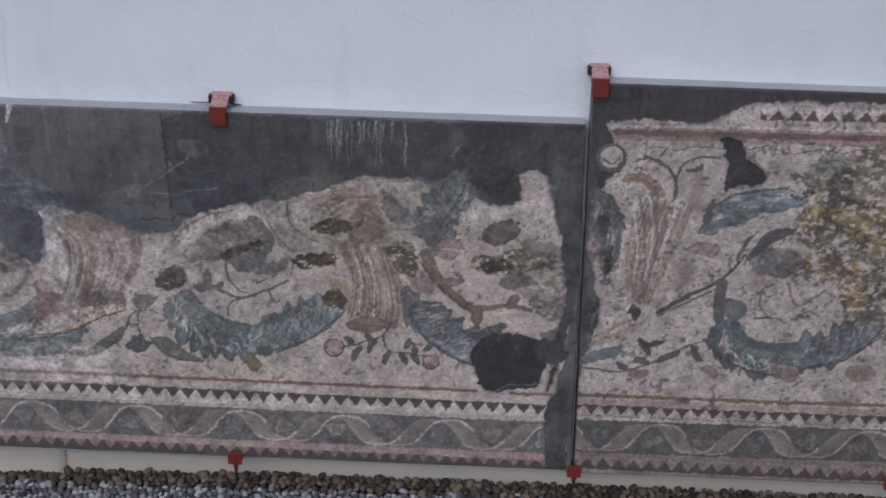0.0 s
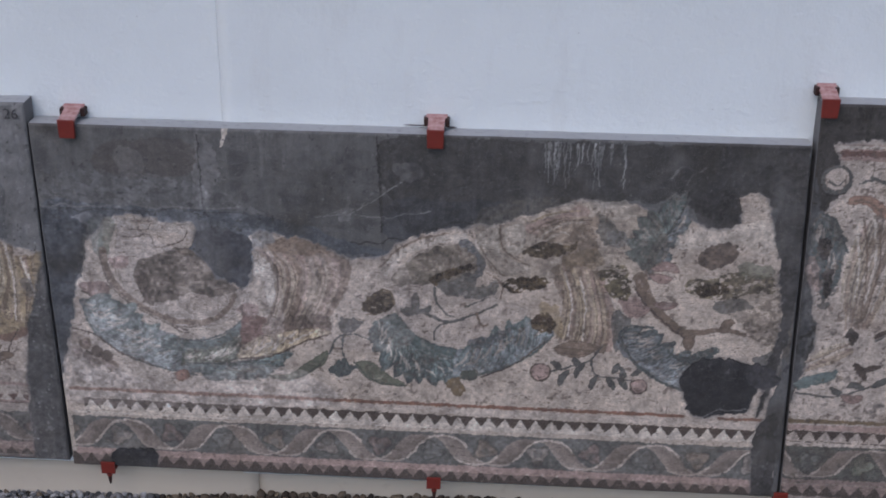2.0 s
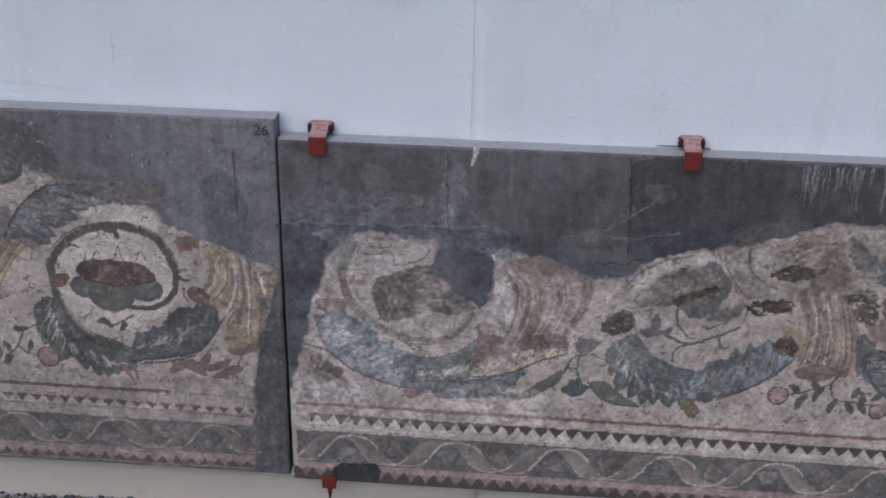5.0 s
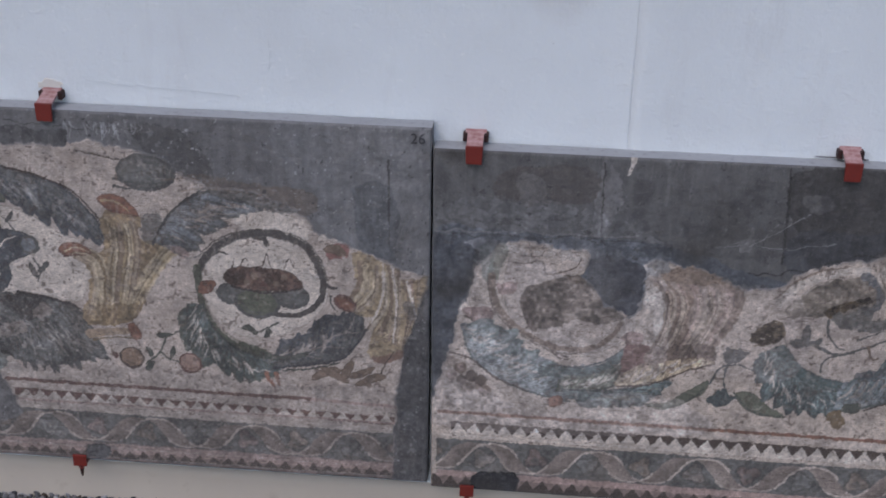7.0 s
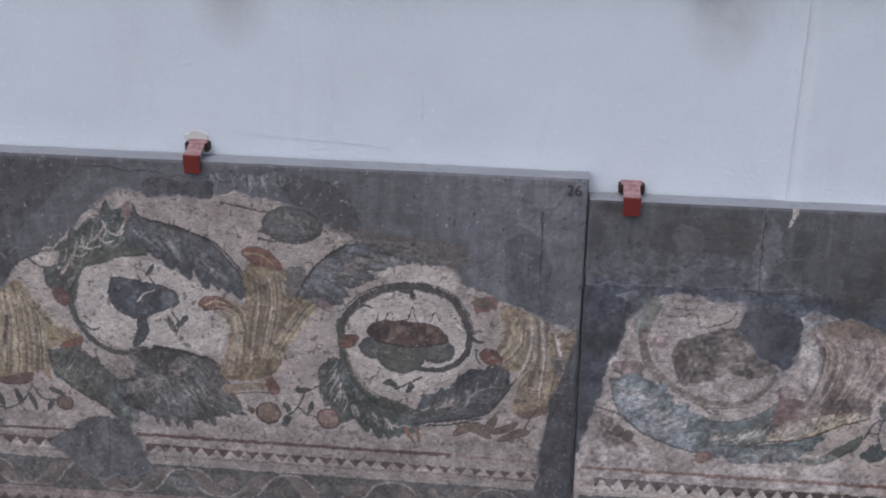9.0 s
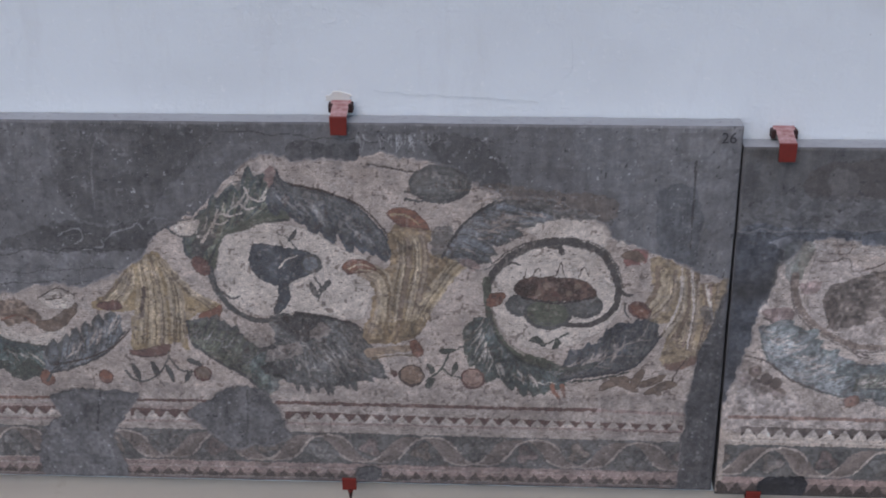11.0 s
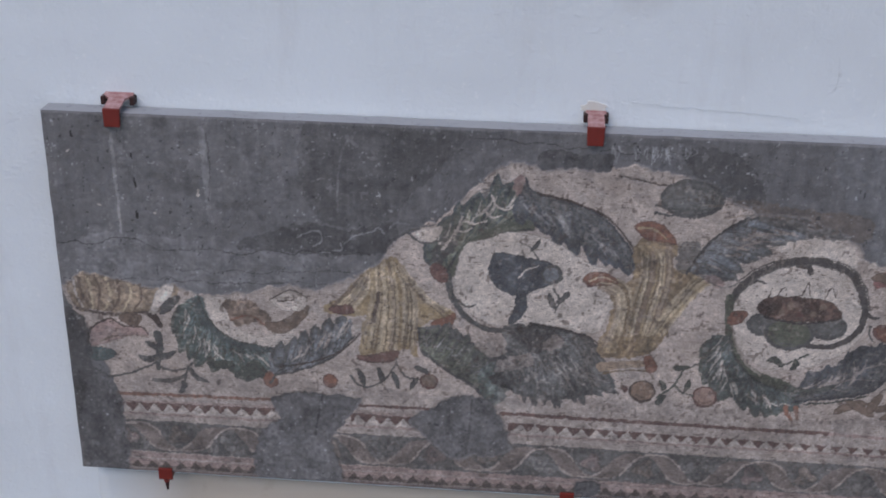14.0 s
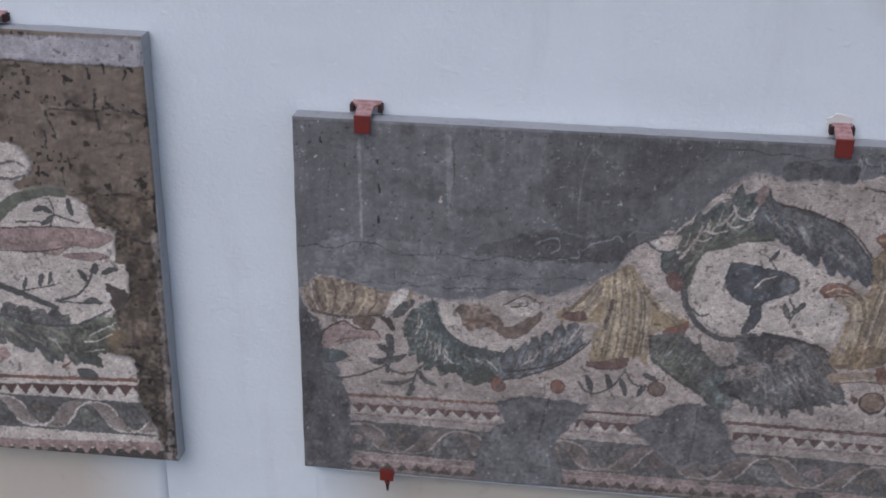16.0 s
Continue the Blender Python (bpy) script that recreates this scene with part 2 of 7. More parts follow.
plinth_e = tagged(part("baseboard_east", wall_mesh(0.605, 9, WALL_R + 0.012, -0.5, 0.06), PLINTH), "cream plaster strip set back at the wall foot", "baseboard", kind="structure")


def ground_mesh():
    bm = bmesh.new()
    xs = [-400, -60, -12] + [-8 + 0.25 * i for i in range(57)] + [12, 60, 400]
    ys = [-400, -60, -15, -6, -3, -1.5, -0.8, -0.45, -0.2, 0.0, 0.3]
    grid = [[bm.verts.new((x, y, float(ground_z(x)) - 0.018)) for x in xs] for y in ys]
    for j in range(len(ys) - 1):
        for i in range(len(xs) - 1):
            bm.faces.new((grid[j][i], grid[j][i + 1], grid[j + 1][i + 1], grid[j + 1][i]))
    return bm


ground = tagged(part("ground", ground_mesh(), BED), "loose grey gravel ground at the wall foot", "ground", kind="structure")


# ---- mosaic faces: a fine relief whose stones carry their own pigment ----
LATTICE = np.random.RandomState(7).rand(8, 256, 256)


def grain(x, z, size, layer=0):
    """Smooth noise from 0 to 1 with lumps of the given size."""
    u, v = np.asarray(x) / size + 40.3, np.asarray(z) / size + 17.7
    i, j = np.floor(u).astype(int), np.floor(v).astype(int)
    fu, fv = u - i, v - j
    fu, fv = fu * fu * (3 - 2 * fu), fv * fv * (3 - 2 * fv)
    t = LATTICE[layer]
    a, b = t[i % 256, j % 256], t[(i + 1) % 256, j % 256]
    c, d = t[i % 256, (j + 1) % 256], t[(i + 1) % 256, (j + 1) % 256]
    return (a * (1 - fu) + b * fu) * (1 - fv) + (c * (1 - fu) + d * fu) * fv


def cloud(x, z, size, layer=0):
    return 0.5 * grain(x, z, size, layer) + 0.3 * grain(x, z, size / 2.1, (layer + 3) % 8) + 0.2 * grain(x, z, size / 4.3, (layer + 5) % 8)


def curve(numbers, closed=False, per=6):
    """A smooth line through x, z pairs given in millimetres."""
    p = np.reshape(numbers, (-1, 2)) / 1000.0
    if len(p) < 3:
        return p
    q = np.vstack([p[-1], p, p[:2]]) if closed else np.vstack([2 * p[0] - p[1], p, 2 * p[-1] - p[-2]])
    t = np.linspace(0, 1, per, endpoint=False)[:, None]
    out = []
    for k in range(len(q) - 3):
        a, b, c, d = q[k : k + 4]
        out.append(0.5 * (2 * b + (c - a) * t + (2 * a - 5 * b + 4 * c - d) * t**2 + (3 * b - a - 3 * c + d) * t**3))
    if not closed:
        out.append(p[-1:])
    return np.vstack(out)


class Face:
    """The front of one panel, painted stroke by stroke; each begin() opens a new part."""

    def __init__(self, bl, br, tr, tl, step, cement, seed):
        self.step, self.rng = step, np.random.RandomState(seed)
        w, h = max(br[0] - bl[0], tr[0] - tl[0]), max(tl[1] - bl[1], tr[1] - br[1])
        nx, nz = int(w / step) + 1, int(h / step) + 1
        u, v = np.meshgrid(np.linspace(0, 1, nx), np.linspace(0, 1, nz))
        mix = lambda k: (bl[k] * (1 - u) + br[k] * u) * (1 - v) + (tl[k] * (1 - u) + tr[k] * u) * v
        self.X, self.Z = mix(0), mix(1)
        self.box = (min(bl[0], tl[0]), min(bl[1], br[1]), np.ptp(self.X), np.ptp(self.Z))
        x, z = self.X, self.Z
        self.wx = x + 0.005 * (grain(x, z, 0.025, 1) - 0.5) + 0.0045 * (grain(x, z, 0.008, 2) - 0.5)
        self.wz = z + 0.005 * (grain(x, z, 0.025, 3) - 0.5) + 0.0045 * (grain(x, z, 0.008, 4) - 0.5)
        self.rx = x + 0.018 * (grain(x, z, 0.06, 5) - 0.5) + 0.014 * (grain(x, z, 0.016, 6) - 0.5)
        self.rz = z + 0.018 * (grain(x, z, 0.06, 7) - 0.5) + 0.014 * (grain(x, z, 0.016, 0) - 0.5)
        self.col = np.empty(x.shape + (3,))
        self.col[:] = cement
        self.lab = np.zeros(x.shape, int)
        self.parts = [("cement_fill", "")]
        self.now = 0

    def begin(self, name, label=""):
        self.parts.append((name, label))
        self.now = len(self.parts) - 1

    def cement(self):
        self.now = 0

    def window(self, pts, margin):
        lo, hi = pts.min(0) - margin - 0.05, pts.max(0) + margin + 0.05
        nz, nx = self.X.shape
        i0, i1 = ((np.array([lo[0], hi[0]]) - self.box[0]) / self.box[2] * nx).astype(int)
        j0, j1 = ((np.array([lo[1], hi[1]]) - self.box[1]) / self.box[3] * nz).astype(int)
        return slice(max(j0, 0), max(min(j1 + 2, nz), 0)), slice(max(i0, 0), max(min(i1 + 2, nx), 0))

    def lay(self, win, mask, colour, cover=1.0, vary=0.1):
        if not mask.any():
            return
        x, z = self.X[win][mask], self.Z[win][mask]
        tone = 1 + vary * (2 * grain(x, z, 0.012, 2) - 1) + vary * (2 * grain(x, z, 0.05, 5) - 1)
        c = np.asarray(colour, float)
        c = (c[mask] if c.ndim == 3 else c) * tone[:, None]
        block = self.col[win]
        block[mask] = block[mask] * (1 - cover) + c * cover
        if cover > 0.6:
            self.lab[win][mask] = self.now

    def inside(self, pts, win, rough):
        x, z = (self.rx[win], self.rz[win]) if rough else (self.wx[win], self.wz[win])
        hit = np.zeros(x.shape, bool)
        for (xa, za), (xb, zb) in zip(pts, np.roll(pts, -1, 0)):
            if za == zb:
                continue
            hit ^= ((za > z) != (zb > z)) & (x < (xb - xa) * (z - za) / (zb - za) + xa)
        return hit

    def fill(self, colour, *xz, rough=False, cover=1.0, vary=0.1, holes=0.0):
        """A closed patch; a sharp-edged one in stone gets a darker row of stones round it."""
        pts = curve(xz, True)
        win = self.window(pts, 0.02)
        mask = self.inside(pts, win, rough)
        if holes:
            x, z = self.X[win], self.Z[win]
            mask = mask & (0.6 * grain(x, z * 1.6, 0.022, 3) + 0.4 * grain(x, z * 1.5, 0.009, 6) > holes)
        self.lay(win, mask, colour, cover, vary)
        if cover > 0.9 and self.now and not rough:
            self.edge(win, mask, colour)

    def edge(self, win, mask, colour):
        core = mask.copy()
        core[1:-1, 1:-1] &= mask[:-2, 1:-1] & mask[2:, 1:-1] & mask[1:-1, :-2] & mask[1:-1, 2:]
        self.lay(win, mask & ~core, np.asarray(colour, float) * 0.8, 0.8)

    def along(self, pts, win):
        """Distance to a line, its side (+ is left of its way) and the length run along it."""
        x, z = self.wx[win], self.wz[win]
        best, side, run = np.full(x.shape, 9.0), np.zeros(x.shape), np.zeros(x.shape)
        gone = 0.0
        for a, b in zip(pts[:-1], pts[1:]):
            d = b - a
            n = max(float(np.hypot(*d)), 1e-6)
            t = np.clip(((x - a[0]) * d[0] + (z - a[1]) * d[1]) / n**2, 0, 1)
            ex, ez = x - a[0] - t * d[0], z - a[1] - t * d[1]
            e = np.hypot(ex, ez)
            near = e < best
            best = np.where(near, e, best)
            side = np.where(near, np.sign(d[0] * ez - d[1] * ex), side)
            run = np.where(near, gone + t * n, run)
            gone += n
        return best, side, run / gone, gone

    def stroke(self, colour, w0, w1, *xz, cover=1.0, vary=0.1):
        """A line whose width in millimetres goes from w0 to w1."""
        pts = curve(xz)
        win = self.window(pts, max(w0, w1) / 1000)
        d, _, s, _ = self.along(pts, win)
        self.lay(win, d < (w0 + (w1 - w0) * s) / 2000, colour, cover, vary)

    def leaf(self, colour, width, *xz):
        """A pointed leaf along a line."""
        pts = curve(xz)
        win = self.window(pts, width / 1000)
        d, _, s, _ = self.along(pts, win)
        mask = d < width / 2000 * np.sqrt(np.clip(4 * s * (1 - s), 0.02, 1))
        self.lay(win, mask, colour)
        self.edge(win, mask, colour)

    def disc(self, colour, x, z, r, squash=1.0, cover=1.0):
        win = self.window(np.array([[x / 1000, z / 1000]]), r / 1000)
        d = np.hypot(self.wx[win] - x / 1000, (self.wz[win] - z / 1000) / squash)
        self.lay(win, d < r / 1000, colour, cover)

    def fruit(self, rim, flesh, x, z, r):
        self.disc(rim, x, z, r)
        self.disc(flesh, x, z + r * 0.05, r * 0.82)
        self.stroke(rim, 5, 3, x - r * 0.5, z - r * 0.3, x, z - r * 0.55, x + r * 0.5, z - r * 0.3, cover=0.6)

    def husk(self, colours, ragged, left, right):
        """A fluted calyx between two lines that run the same way; colours cycle from left to right."""
        a, b = curve(left), curve(right)
        k = np.linspace(0, 1, 24)
        ra = np.stack([np.interp(k, np.linspace(0, 1, len(a)), a[:, n]) for n in (0, 1)], 1)
        rb = np.stack([np.interp(k, np.linspace(0, 1, len(b)), b[:, n]) for n in (0, 1)], 1)
        cuts = np.cumsum(0.45 + 1.1 * self.rng.rand(len(colours)))
        cuts = np.concatenate([[0], cuts / cuts[-1]])
        mean = np.mean([np.asarray(c, float) for c in colours], 0)
        for i, c in enumerate(colours):
            end = 24 - int(self.rng.rand() * ragged * 24)
            l, r = ra + (rb - ra) * cuts[i], ra + (rb - ra) * cuts[i + 1]
            pts = np.vstack([l[:end], r[:end][::-1]])
            win = self.window(pts, 0.02)
            self.lay(win, self.inside(pts, win, False), np.asarray(c) * 0.6 + mean * 0.4, vary=0.12)
            start = int(self.rng.rand() * 6)
            if end - start < 5:
                continue
            if i:
                d, _, s, _ = self.along(l[start:end][::2], win)
                self.lay(win, d < 0.0014 + 0.0028 * s, mean * 0.7, 0.6 if self.rng.rand() < 0.65 else 0.2)
            if self.rng.rand() < 0.75:
                ridge = (l + (r - l) * (0.3 + 0.4 * self.rng.rand()))[start:end]
                d, _, s, _ = self.along(ridge[::2], win)
                self.lay(win, d < 0.0065 * np.sin(np.pi * (0.1 + 0.85 * s)), WHITE * 0.3 + OCHRE_L * 0.7, 0.5)

    def strip(self, colour, xa, za, xb, zb, height, cover=1.0):
        """A level band of stones between two x, its lower edge going from za to zb; all in millimetres."""
        win = self.window(np.array([[xa, min(za, zb)], [xb, max(za, zb) + height]]) / 1000.0, 0.02)
        x, z = self.wx[win] * 1000, self.wz[win] * 1000
        low = za + (zb - za) * (x - xa) / (xb - xa)
        self.lay(win, (x > xa) & (x < xb) & (z > low) & (z < low + height), colour, cover)

    def teeth(self, colour, xa, za, xb, zb, height, pitch, up=True):
        """A row of stepped white teeth."""
        win = self.window(np.array([[xa, min(za, zb)], [xb, max(za, zb) + height]]) / 1000.0, 0.02)
        x, z = self.wx[win] * 1000, self.wz[win] * 1000
        rel = (z - za - (zb - za) * (x - xa) / (xb - xa)) / height
        rel = rel if up else 1 - rel
        saw = np.abs(((x - xa) / pitch) % 1 - 0.5) * 2
        self.lay(win, (x > xa) & (x < xb) & (rel > 0) & (rel < 1.05 * (1 - saw) + 0.12), colour)

    def wave(self, xa, za, xb, zb, height, pitch, phase, back, band, fold, line, buds):
        """An undulating ribbon with a bud in every loop."""
        win = self.window(np.array([[xa, min(za, zb)], [xb, max(za, zb) + height]]) / 1000.0, 0.02)
        x, z = self.wx[win] * 1000, self.wz[win] * 1000
        rel = (z - za - (zb - za) * (x - xa) / (xb - xa)) / height
        inside = (x > xa) & (x < xb) & (rel > 0) & (rel < 1)
        self.lay(win, inside, back, vary=0.14)
        k = (x - phase) / pitch
        y = (rel - 0.5) * 2
        turn = lambda q: 0.84 * np.tanh(1.35 * np.cos(2 * np.pi * q)) / np.tanh(1.35)
        ahead, behind = turn(k + 0.1), turn(k - 0.1)
        upper, lower = np.maximum(ahead, behind), np.minimum(ahead, behind)
        n = np.round(k * 2).astype(int)
        bx = (k * 2 - n) * pitch / 2
        up = np.where(n % 2 == 0, -1.0, 1.0)
        by = (y * up - 0.1) * height / 2
        lump = 1 + 0.25 * np.cos(3 * np.arctan2(by, bx) + n)
        far = np.hypot(bx, by)
        bud, core = far < height * 0.27 * lump, np.hypot(bx, by + height * 0.06) < height * 0.11
        for i, c in enumerate(buds):
            self.lay(win, inside & bud & (n % len(buds) == i), c, 0.6, 0.2)
        self.lay(win, inside & (np.abs(far - height * 0.27 * lump) < 5), np.asarray(back) * 0.8, 0.6)
        self.lay(win, inside & core, back, 0.55)
        on = inside & (y < upper) & (y > lower)
        descending = behind > ahead
        across = (y - lower) / np.maximum(upper - lower, 1e-3)
        shade = (0.86 + 0.2 * np.where(descending, 1 - across, across))[..., None]
        self.lay(win, on & descending, np.asarray(band) * shade)
        self.lay(win, on & ~descending, np.asarray(fold) * shade)
        self.lay(win, on & (grain(x / 1000, z / 1000, 0.012, 2) > 0.7), np.asarray(band) * 0.85, 0.7)

        def near(q, f):
            slope = (turn(q + 0.004) - turn(q - 0.004)) / 0.008 * height / 2 / pitch
            return np.abs(y - f) * height / 2 / np.sqrt(1 + slope**2) < 4.6

        phase_k = k - np.floor(k + 0.5)
        self.lay(win, inside & near(k - 0.1, behind) & (phase_k > -0.24) & (phase_k < 0.33), line)
        low_k = k - np.floor(k)
        self.lay(win, inside & near(k + 0.1, ahead) & (low_k > 0.2) & (low_k < 0.62), line)
        self.lay(win, inside & near(k - 0.1, behind) & (low_k > 0.42) & (low_k < 0.74), line, 0.7)

    def blade(self, colour, width, *xz, cover=0.95):
        """A leaflet that is broad near its root and runs out to a point."""
        pts = curve(xz)
        win = self.window(pts, width / 1000)
        d, _, s, _ = self.along(pts, win)
        mask = d < width / 2000 * 1.5 * (s + 0.08) ** 0.45 * np.clip(1.02 - s, 0, 1) ** 0.65
        self.lay(win, mask, colour, cover, 0.16)

    def plume(self, dark, mid, light, count, inner, outer, lean=0.3, width=13):
        """An acanthus leaf between two lines: a soft body, pointed leaflets along its outer edge, barbs and pale slits."""
        a, b = curve(inner), curve(outer)
        dark, mid, light = (np.asarray(c, float) * g for c, g in ((dark, 1.08), (mid, 1.1), (light, 1.0)))
        at = lambda p, u: np.array([np.interp(u, np.linspace(0, 1, len(p)), p[:, n]) for n in (0, 1)])
        rim = lambda u, f: at(a, u) + (at(b, min(u, 1.0)) - at(a, u)) * f
        q = np.linspace(0, 1, 60)
        body = np.vstack([[at(a, u) for u in q[::3]], [rim(u, 0.78) for u in q[::-1]]])
        win = self.window(body, 0.02)
        self.lay(win, self.inside(body, win, False), dark * 0.25 + mid * 0.75, 0.95, 0.2)
        lobes = max(count // 5, 4)
        run = np.hypot(*np.diff(b, axis=0).T).sum() * 1000 / lobes
        for i in range(lobes):
            u = (i + 0.25 + 0.5 * self.rng.rand()) / lobes * (1 - 0.3 * lean)
            tip = min(u + lean * (0.25 + 0.3 * self.rng.rand()), 1.0)
            h = (u + tip) / 2
            root, bend, end = rim(u, 0.4), rim(h, 0.66 + 0.1 * self.rng.rand()), at(a, tip) + (at(b, tip) - at(a, tip)) * (0.94 + 0.16 * self.rng.rand())
            wide = run * (1.1 + 0.4 * self.rng.rand())
            path = np.concatenate([root, bend, end]) * 1000
            self.blade(dark, wide, *path)
            core = np.concatenate([root, bend * 0.96 + rim(u, 0.5) * 0.04, rim(h, 0.2) * 0.1 + end * 0.9]) * 1000
            self.blade(dark * 0.35 + mid * 0.65, wide * 0.62, *core, cover=0.85)
        for i in range(int(count * 1.3)):
            u = (i + self.rng.rand()) / (count * 1.3) * (1 - 0.4 * lean)
            tip = min(u + lean * (0.5 + 0.5 * self.rng.rand()), 1.0)
            reach = 0.5 + 0.3 * self.rng.rand()
            root, end = rim(u, 0.08), at(a, tip) + (at(b, tip) - at(a, tip)) * reach
            bend = rim((u + tip) / 2, reach * 0.32)
            tone = self.rng.rand()
            c = dark if tone < 0.4 else mid * 1.08 if tone < 0.88 else mid * 0.6 + light * 0.4
            w = width * (0.3 + 0.3 * self.rng.rand())
            self.stroke(c, w * 0.5, w, *(np.concatenate([root, bend, end]) * 1000), vary=0.14, cover=0.75)
        for i in range(int(lobes * 2)):
            u = self.rng.rand() * (1 - 0.4 * lean)
            tip = min(u + lean * 0.45, 1.0)
            near, far = 0.3 + 0.25 * self.rng.rand(), 0.6 + 0.2 * self.rng.rand()
            root, end = rim(u, near), at(a, tip) + (at(b, tip) - at(a, tip)) * far
            bend = rim((u + tip) / 2, near + (far - near) * 0.28)
            self.blade(light * 0.6 + (BEIGE + 4) * 0.4, 6 + 6 * self.rng.rand(), *(np.concatenate([root, bend, end]) * 1000), cover=0.72)
        line = np.array([at(a, u) for u in q])
        d, _, _, _ = self.along(line, win)
        self.lay(win, d < 0.0045, dark * 0.85, 0.9)

    def speckle(self, colour, share, size, cover, label=None):
        """Scattered worn stones."""
        m = grain(self.X, self.Z, size, 6) * 0.6 + grain(self.X, self.Z, size * 3, 1) * 0.4
        m = (m > np.quantile(m, 1 - share)) & ((self.lab == 0) if label == "cement" else (self.lab > 0))
        self.lay((slice(None), slice(None)), m, colour, cover)

    def blotch(self, colour, share, size, cover, layer=2, on=None):
        m = cloud(self.X, self.Z, size, layer)
        edge = np.quantile(m, 1 - share)
        a = np.clip((m - edge) / 0.22, 0, 1) * cover * 1.6
        if on is not None:
            a = np.minimum(a, 0.85) * ((self.lab == 0) if on == 0 else (self.lab > 0))
        self.col = self.col * (1 - a[..., None]) + np.asarray(colour) * a[..., None]

    def runs(self, colour, xa, xb, z_top, length, count, cover=0.5):
        """Pale lime runs that trickle down from an edge."""
        for _ in range(count):
            x = xa + (xb - xa) * self.rng.rand()
            n = length * (0.35 + 0.65 * self.rng.rand())
            self.stroke(colour, 6, 3, x, z_top, x + 6 * self.rng.randn(), z_top - n / 2, x + 8 * self.rng.randn(), z_top - n, cover=cover)

    def cracks(self, colour, *xz, width=3, cover=0.8):
        pts = np.reshape(xz, (-1, 2)).astype(float)
        wander = []
        for a, b in zip(pts[:-1], pts[1:]):
            n = max(int(np.hypot(*(b - a)) / 40), 1)
            for k in range(n):
                wander.extend((a + (b - a) * k / n + 6 * self.rng.randn(2)).tolist())
        wander.extend(pts[-1].tolist())
        self.stroke(colour, width, width, *wander, cover=cover)

    def tidy(self):
        """Gives every piece of a part that lies apart a part of its own; crumbs join the field round them."""
        cells = self.lab[:-1, :-1].copy()
        runs, parent, size, last = [], [], [], []
        root = lambda i: i if parent[i] == i else root(parent[i])
        for j, row in enumerate(cells):
            cut = np.flatnonzero(np.diff(row)) + 1
            starts, ends = [0, *cut.tolist()], [*cut.tolist(), len(row)]
            here, k = [], 0
            for s0, e0 in zip(starts, ends):
                me = len(parent)
                parent.append(me)
                size.append(e0 - s0)
                runs.append((j, s0, e0, int(row[s0])))
                while k < len(last) and runs[last[k]][2] < s0:
                    k += 1
                m = k
                while m < len(last) and runs[last[m]][1] <= e0:
                    if runs[last[m]][3] == runs[me][3]:
                        x, y = root(last[m]), root(me)
                        if x != y:
                            parent[y] = x
                            size[x] += size[y]
                    m += 1
                here.append(me)
            last = here
        keep = {k for k, (name, _) in enumerate(self.parts) if name in ("cement_fill", "mosaic_ground", "tooth_border", "wave_border", "upper_border")}
        field = next((k for k, (name, _) in enumerate(self.parts) if name == "mosaic_ground"), 0)
        given, first = {}, set()
        for i, (j, s0, e0, k) in enumerate(runs):
            if k in keep:
                continue
            r = root(i)
            if r not in given:
                if size[r] < 90:
                    given[r] = field
                elif k not in first:
                    first.add(k)
                    given[r] = k
                else:
                    self.parts.append(self.parts[k])
                    given[r] = len(self.parts) - 1
            cells[j, s0:e0] = given[r]
        return cells

    def finish(self, panel, lift=0.0025, crust=1.0):
        """Turns the painted face into one mesh for each part."""
        nz, nx = self.X.shape
        x, z = self.X.copy(), self.Z.copy()
        r = np.random.RandomState(3)
        x[1:-1, 1:-1] += (r.rand(nz - 2, nx - 2) - 0.5) * self.step * 0.5
        z[1:-1, 1:-1] += (r.rand(nz - 2, nx - 2) - 0.5) * self.step * 0.5
        stone = (self.lab > 0).astype(float)
        soft = stone.copy()
        for _ in range(2):
            soft[1:-1, 1:-1] = (soft[1:-1, 1:-1] * 2 + soft[:-2, 1:-1] + soft[2:, 1:-1] + soft[1:-1, :-2] + soft[1:-1, 2:]) / 6
        y = -0.002 - lift * soft - 0.0045 * (cloud(x, z, 0.05, 4) - 0.5) - 0.003 * crust * (1 - soft) * (cloud(x, z, 0.022 * crust**0.5, 6) - 0.5) - 0.0016 * r.rand(nz, nx) * stone - 0.004 * (grain(x, z, 0.5, 2) - 0.5)
        for edge in (np.s_[0, :], np.s_[-1, :], np.s_[:, 0], np.s_[:, -1]):
            y[edge] = 0.006
        for edge in (np.s_[1, :], np.s_[-2, :], np.s_[:, 1], np.s_[:, -2]):
            y[edge] = np.maximum(y[edge], 0.0)
        co = np.stack([x, y, z], -1).reshape(-1, 3)
        smear = soft.copy()
        for _ in range(14):
            smear[1:-1, 1:-1] = (smear[1:-1, 1:-1] + smear[:-2, 1:-1] + smear[2:, 1:-1] + smear[1:-1, :-2] + smear[1:-1, 2:]) / 5
        veil = np.clip((0.97 - smear) / 0.4, 0, 1) * np.clip((cloud(self.X, self.Z, 0.05, 7) - 0.36) * 5, 0, 1) * stone * 0.6
        self.col = self.col * (1 - veil[..., None]) + CEM * veil[..., None]
        grime = self.col.mean(-1, keepdims=True)
        worn = 255 * (np.clip(grime + (self.col - grime) * 0.84, 16, 240) / 255) ** 1.32 * 1.055
        worn = worn * np.array((0.945, 0.951, 0.972))
        rows = np.sin((self.Z + 0.004 * grain(self.X, self.Z, 0.12, 4)) * 2 * np.pi / 0.0105)
        speck = 0.11 * (r.rand(nz, nx) - 0.5) + 0.09 * (grain(self.X, self.Z * 1.4, 0.012, 7) - 0.5) + 0.035 * rows * cloud(self.X, self.Z, 0.25, 5)
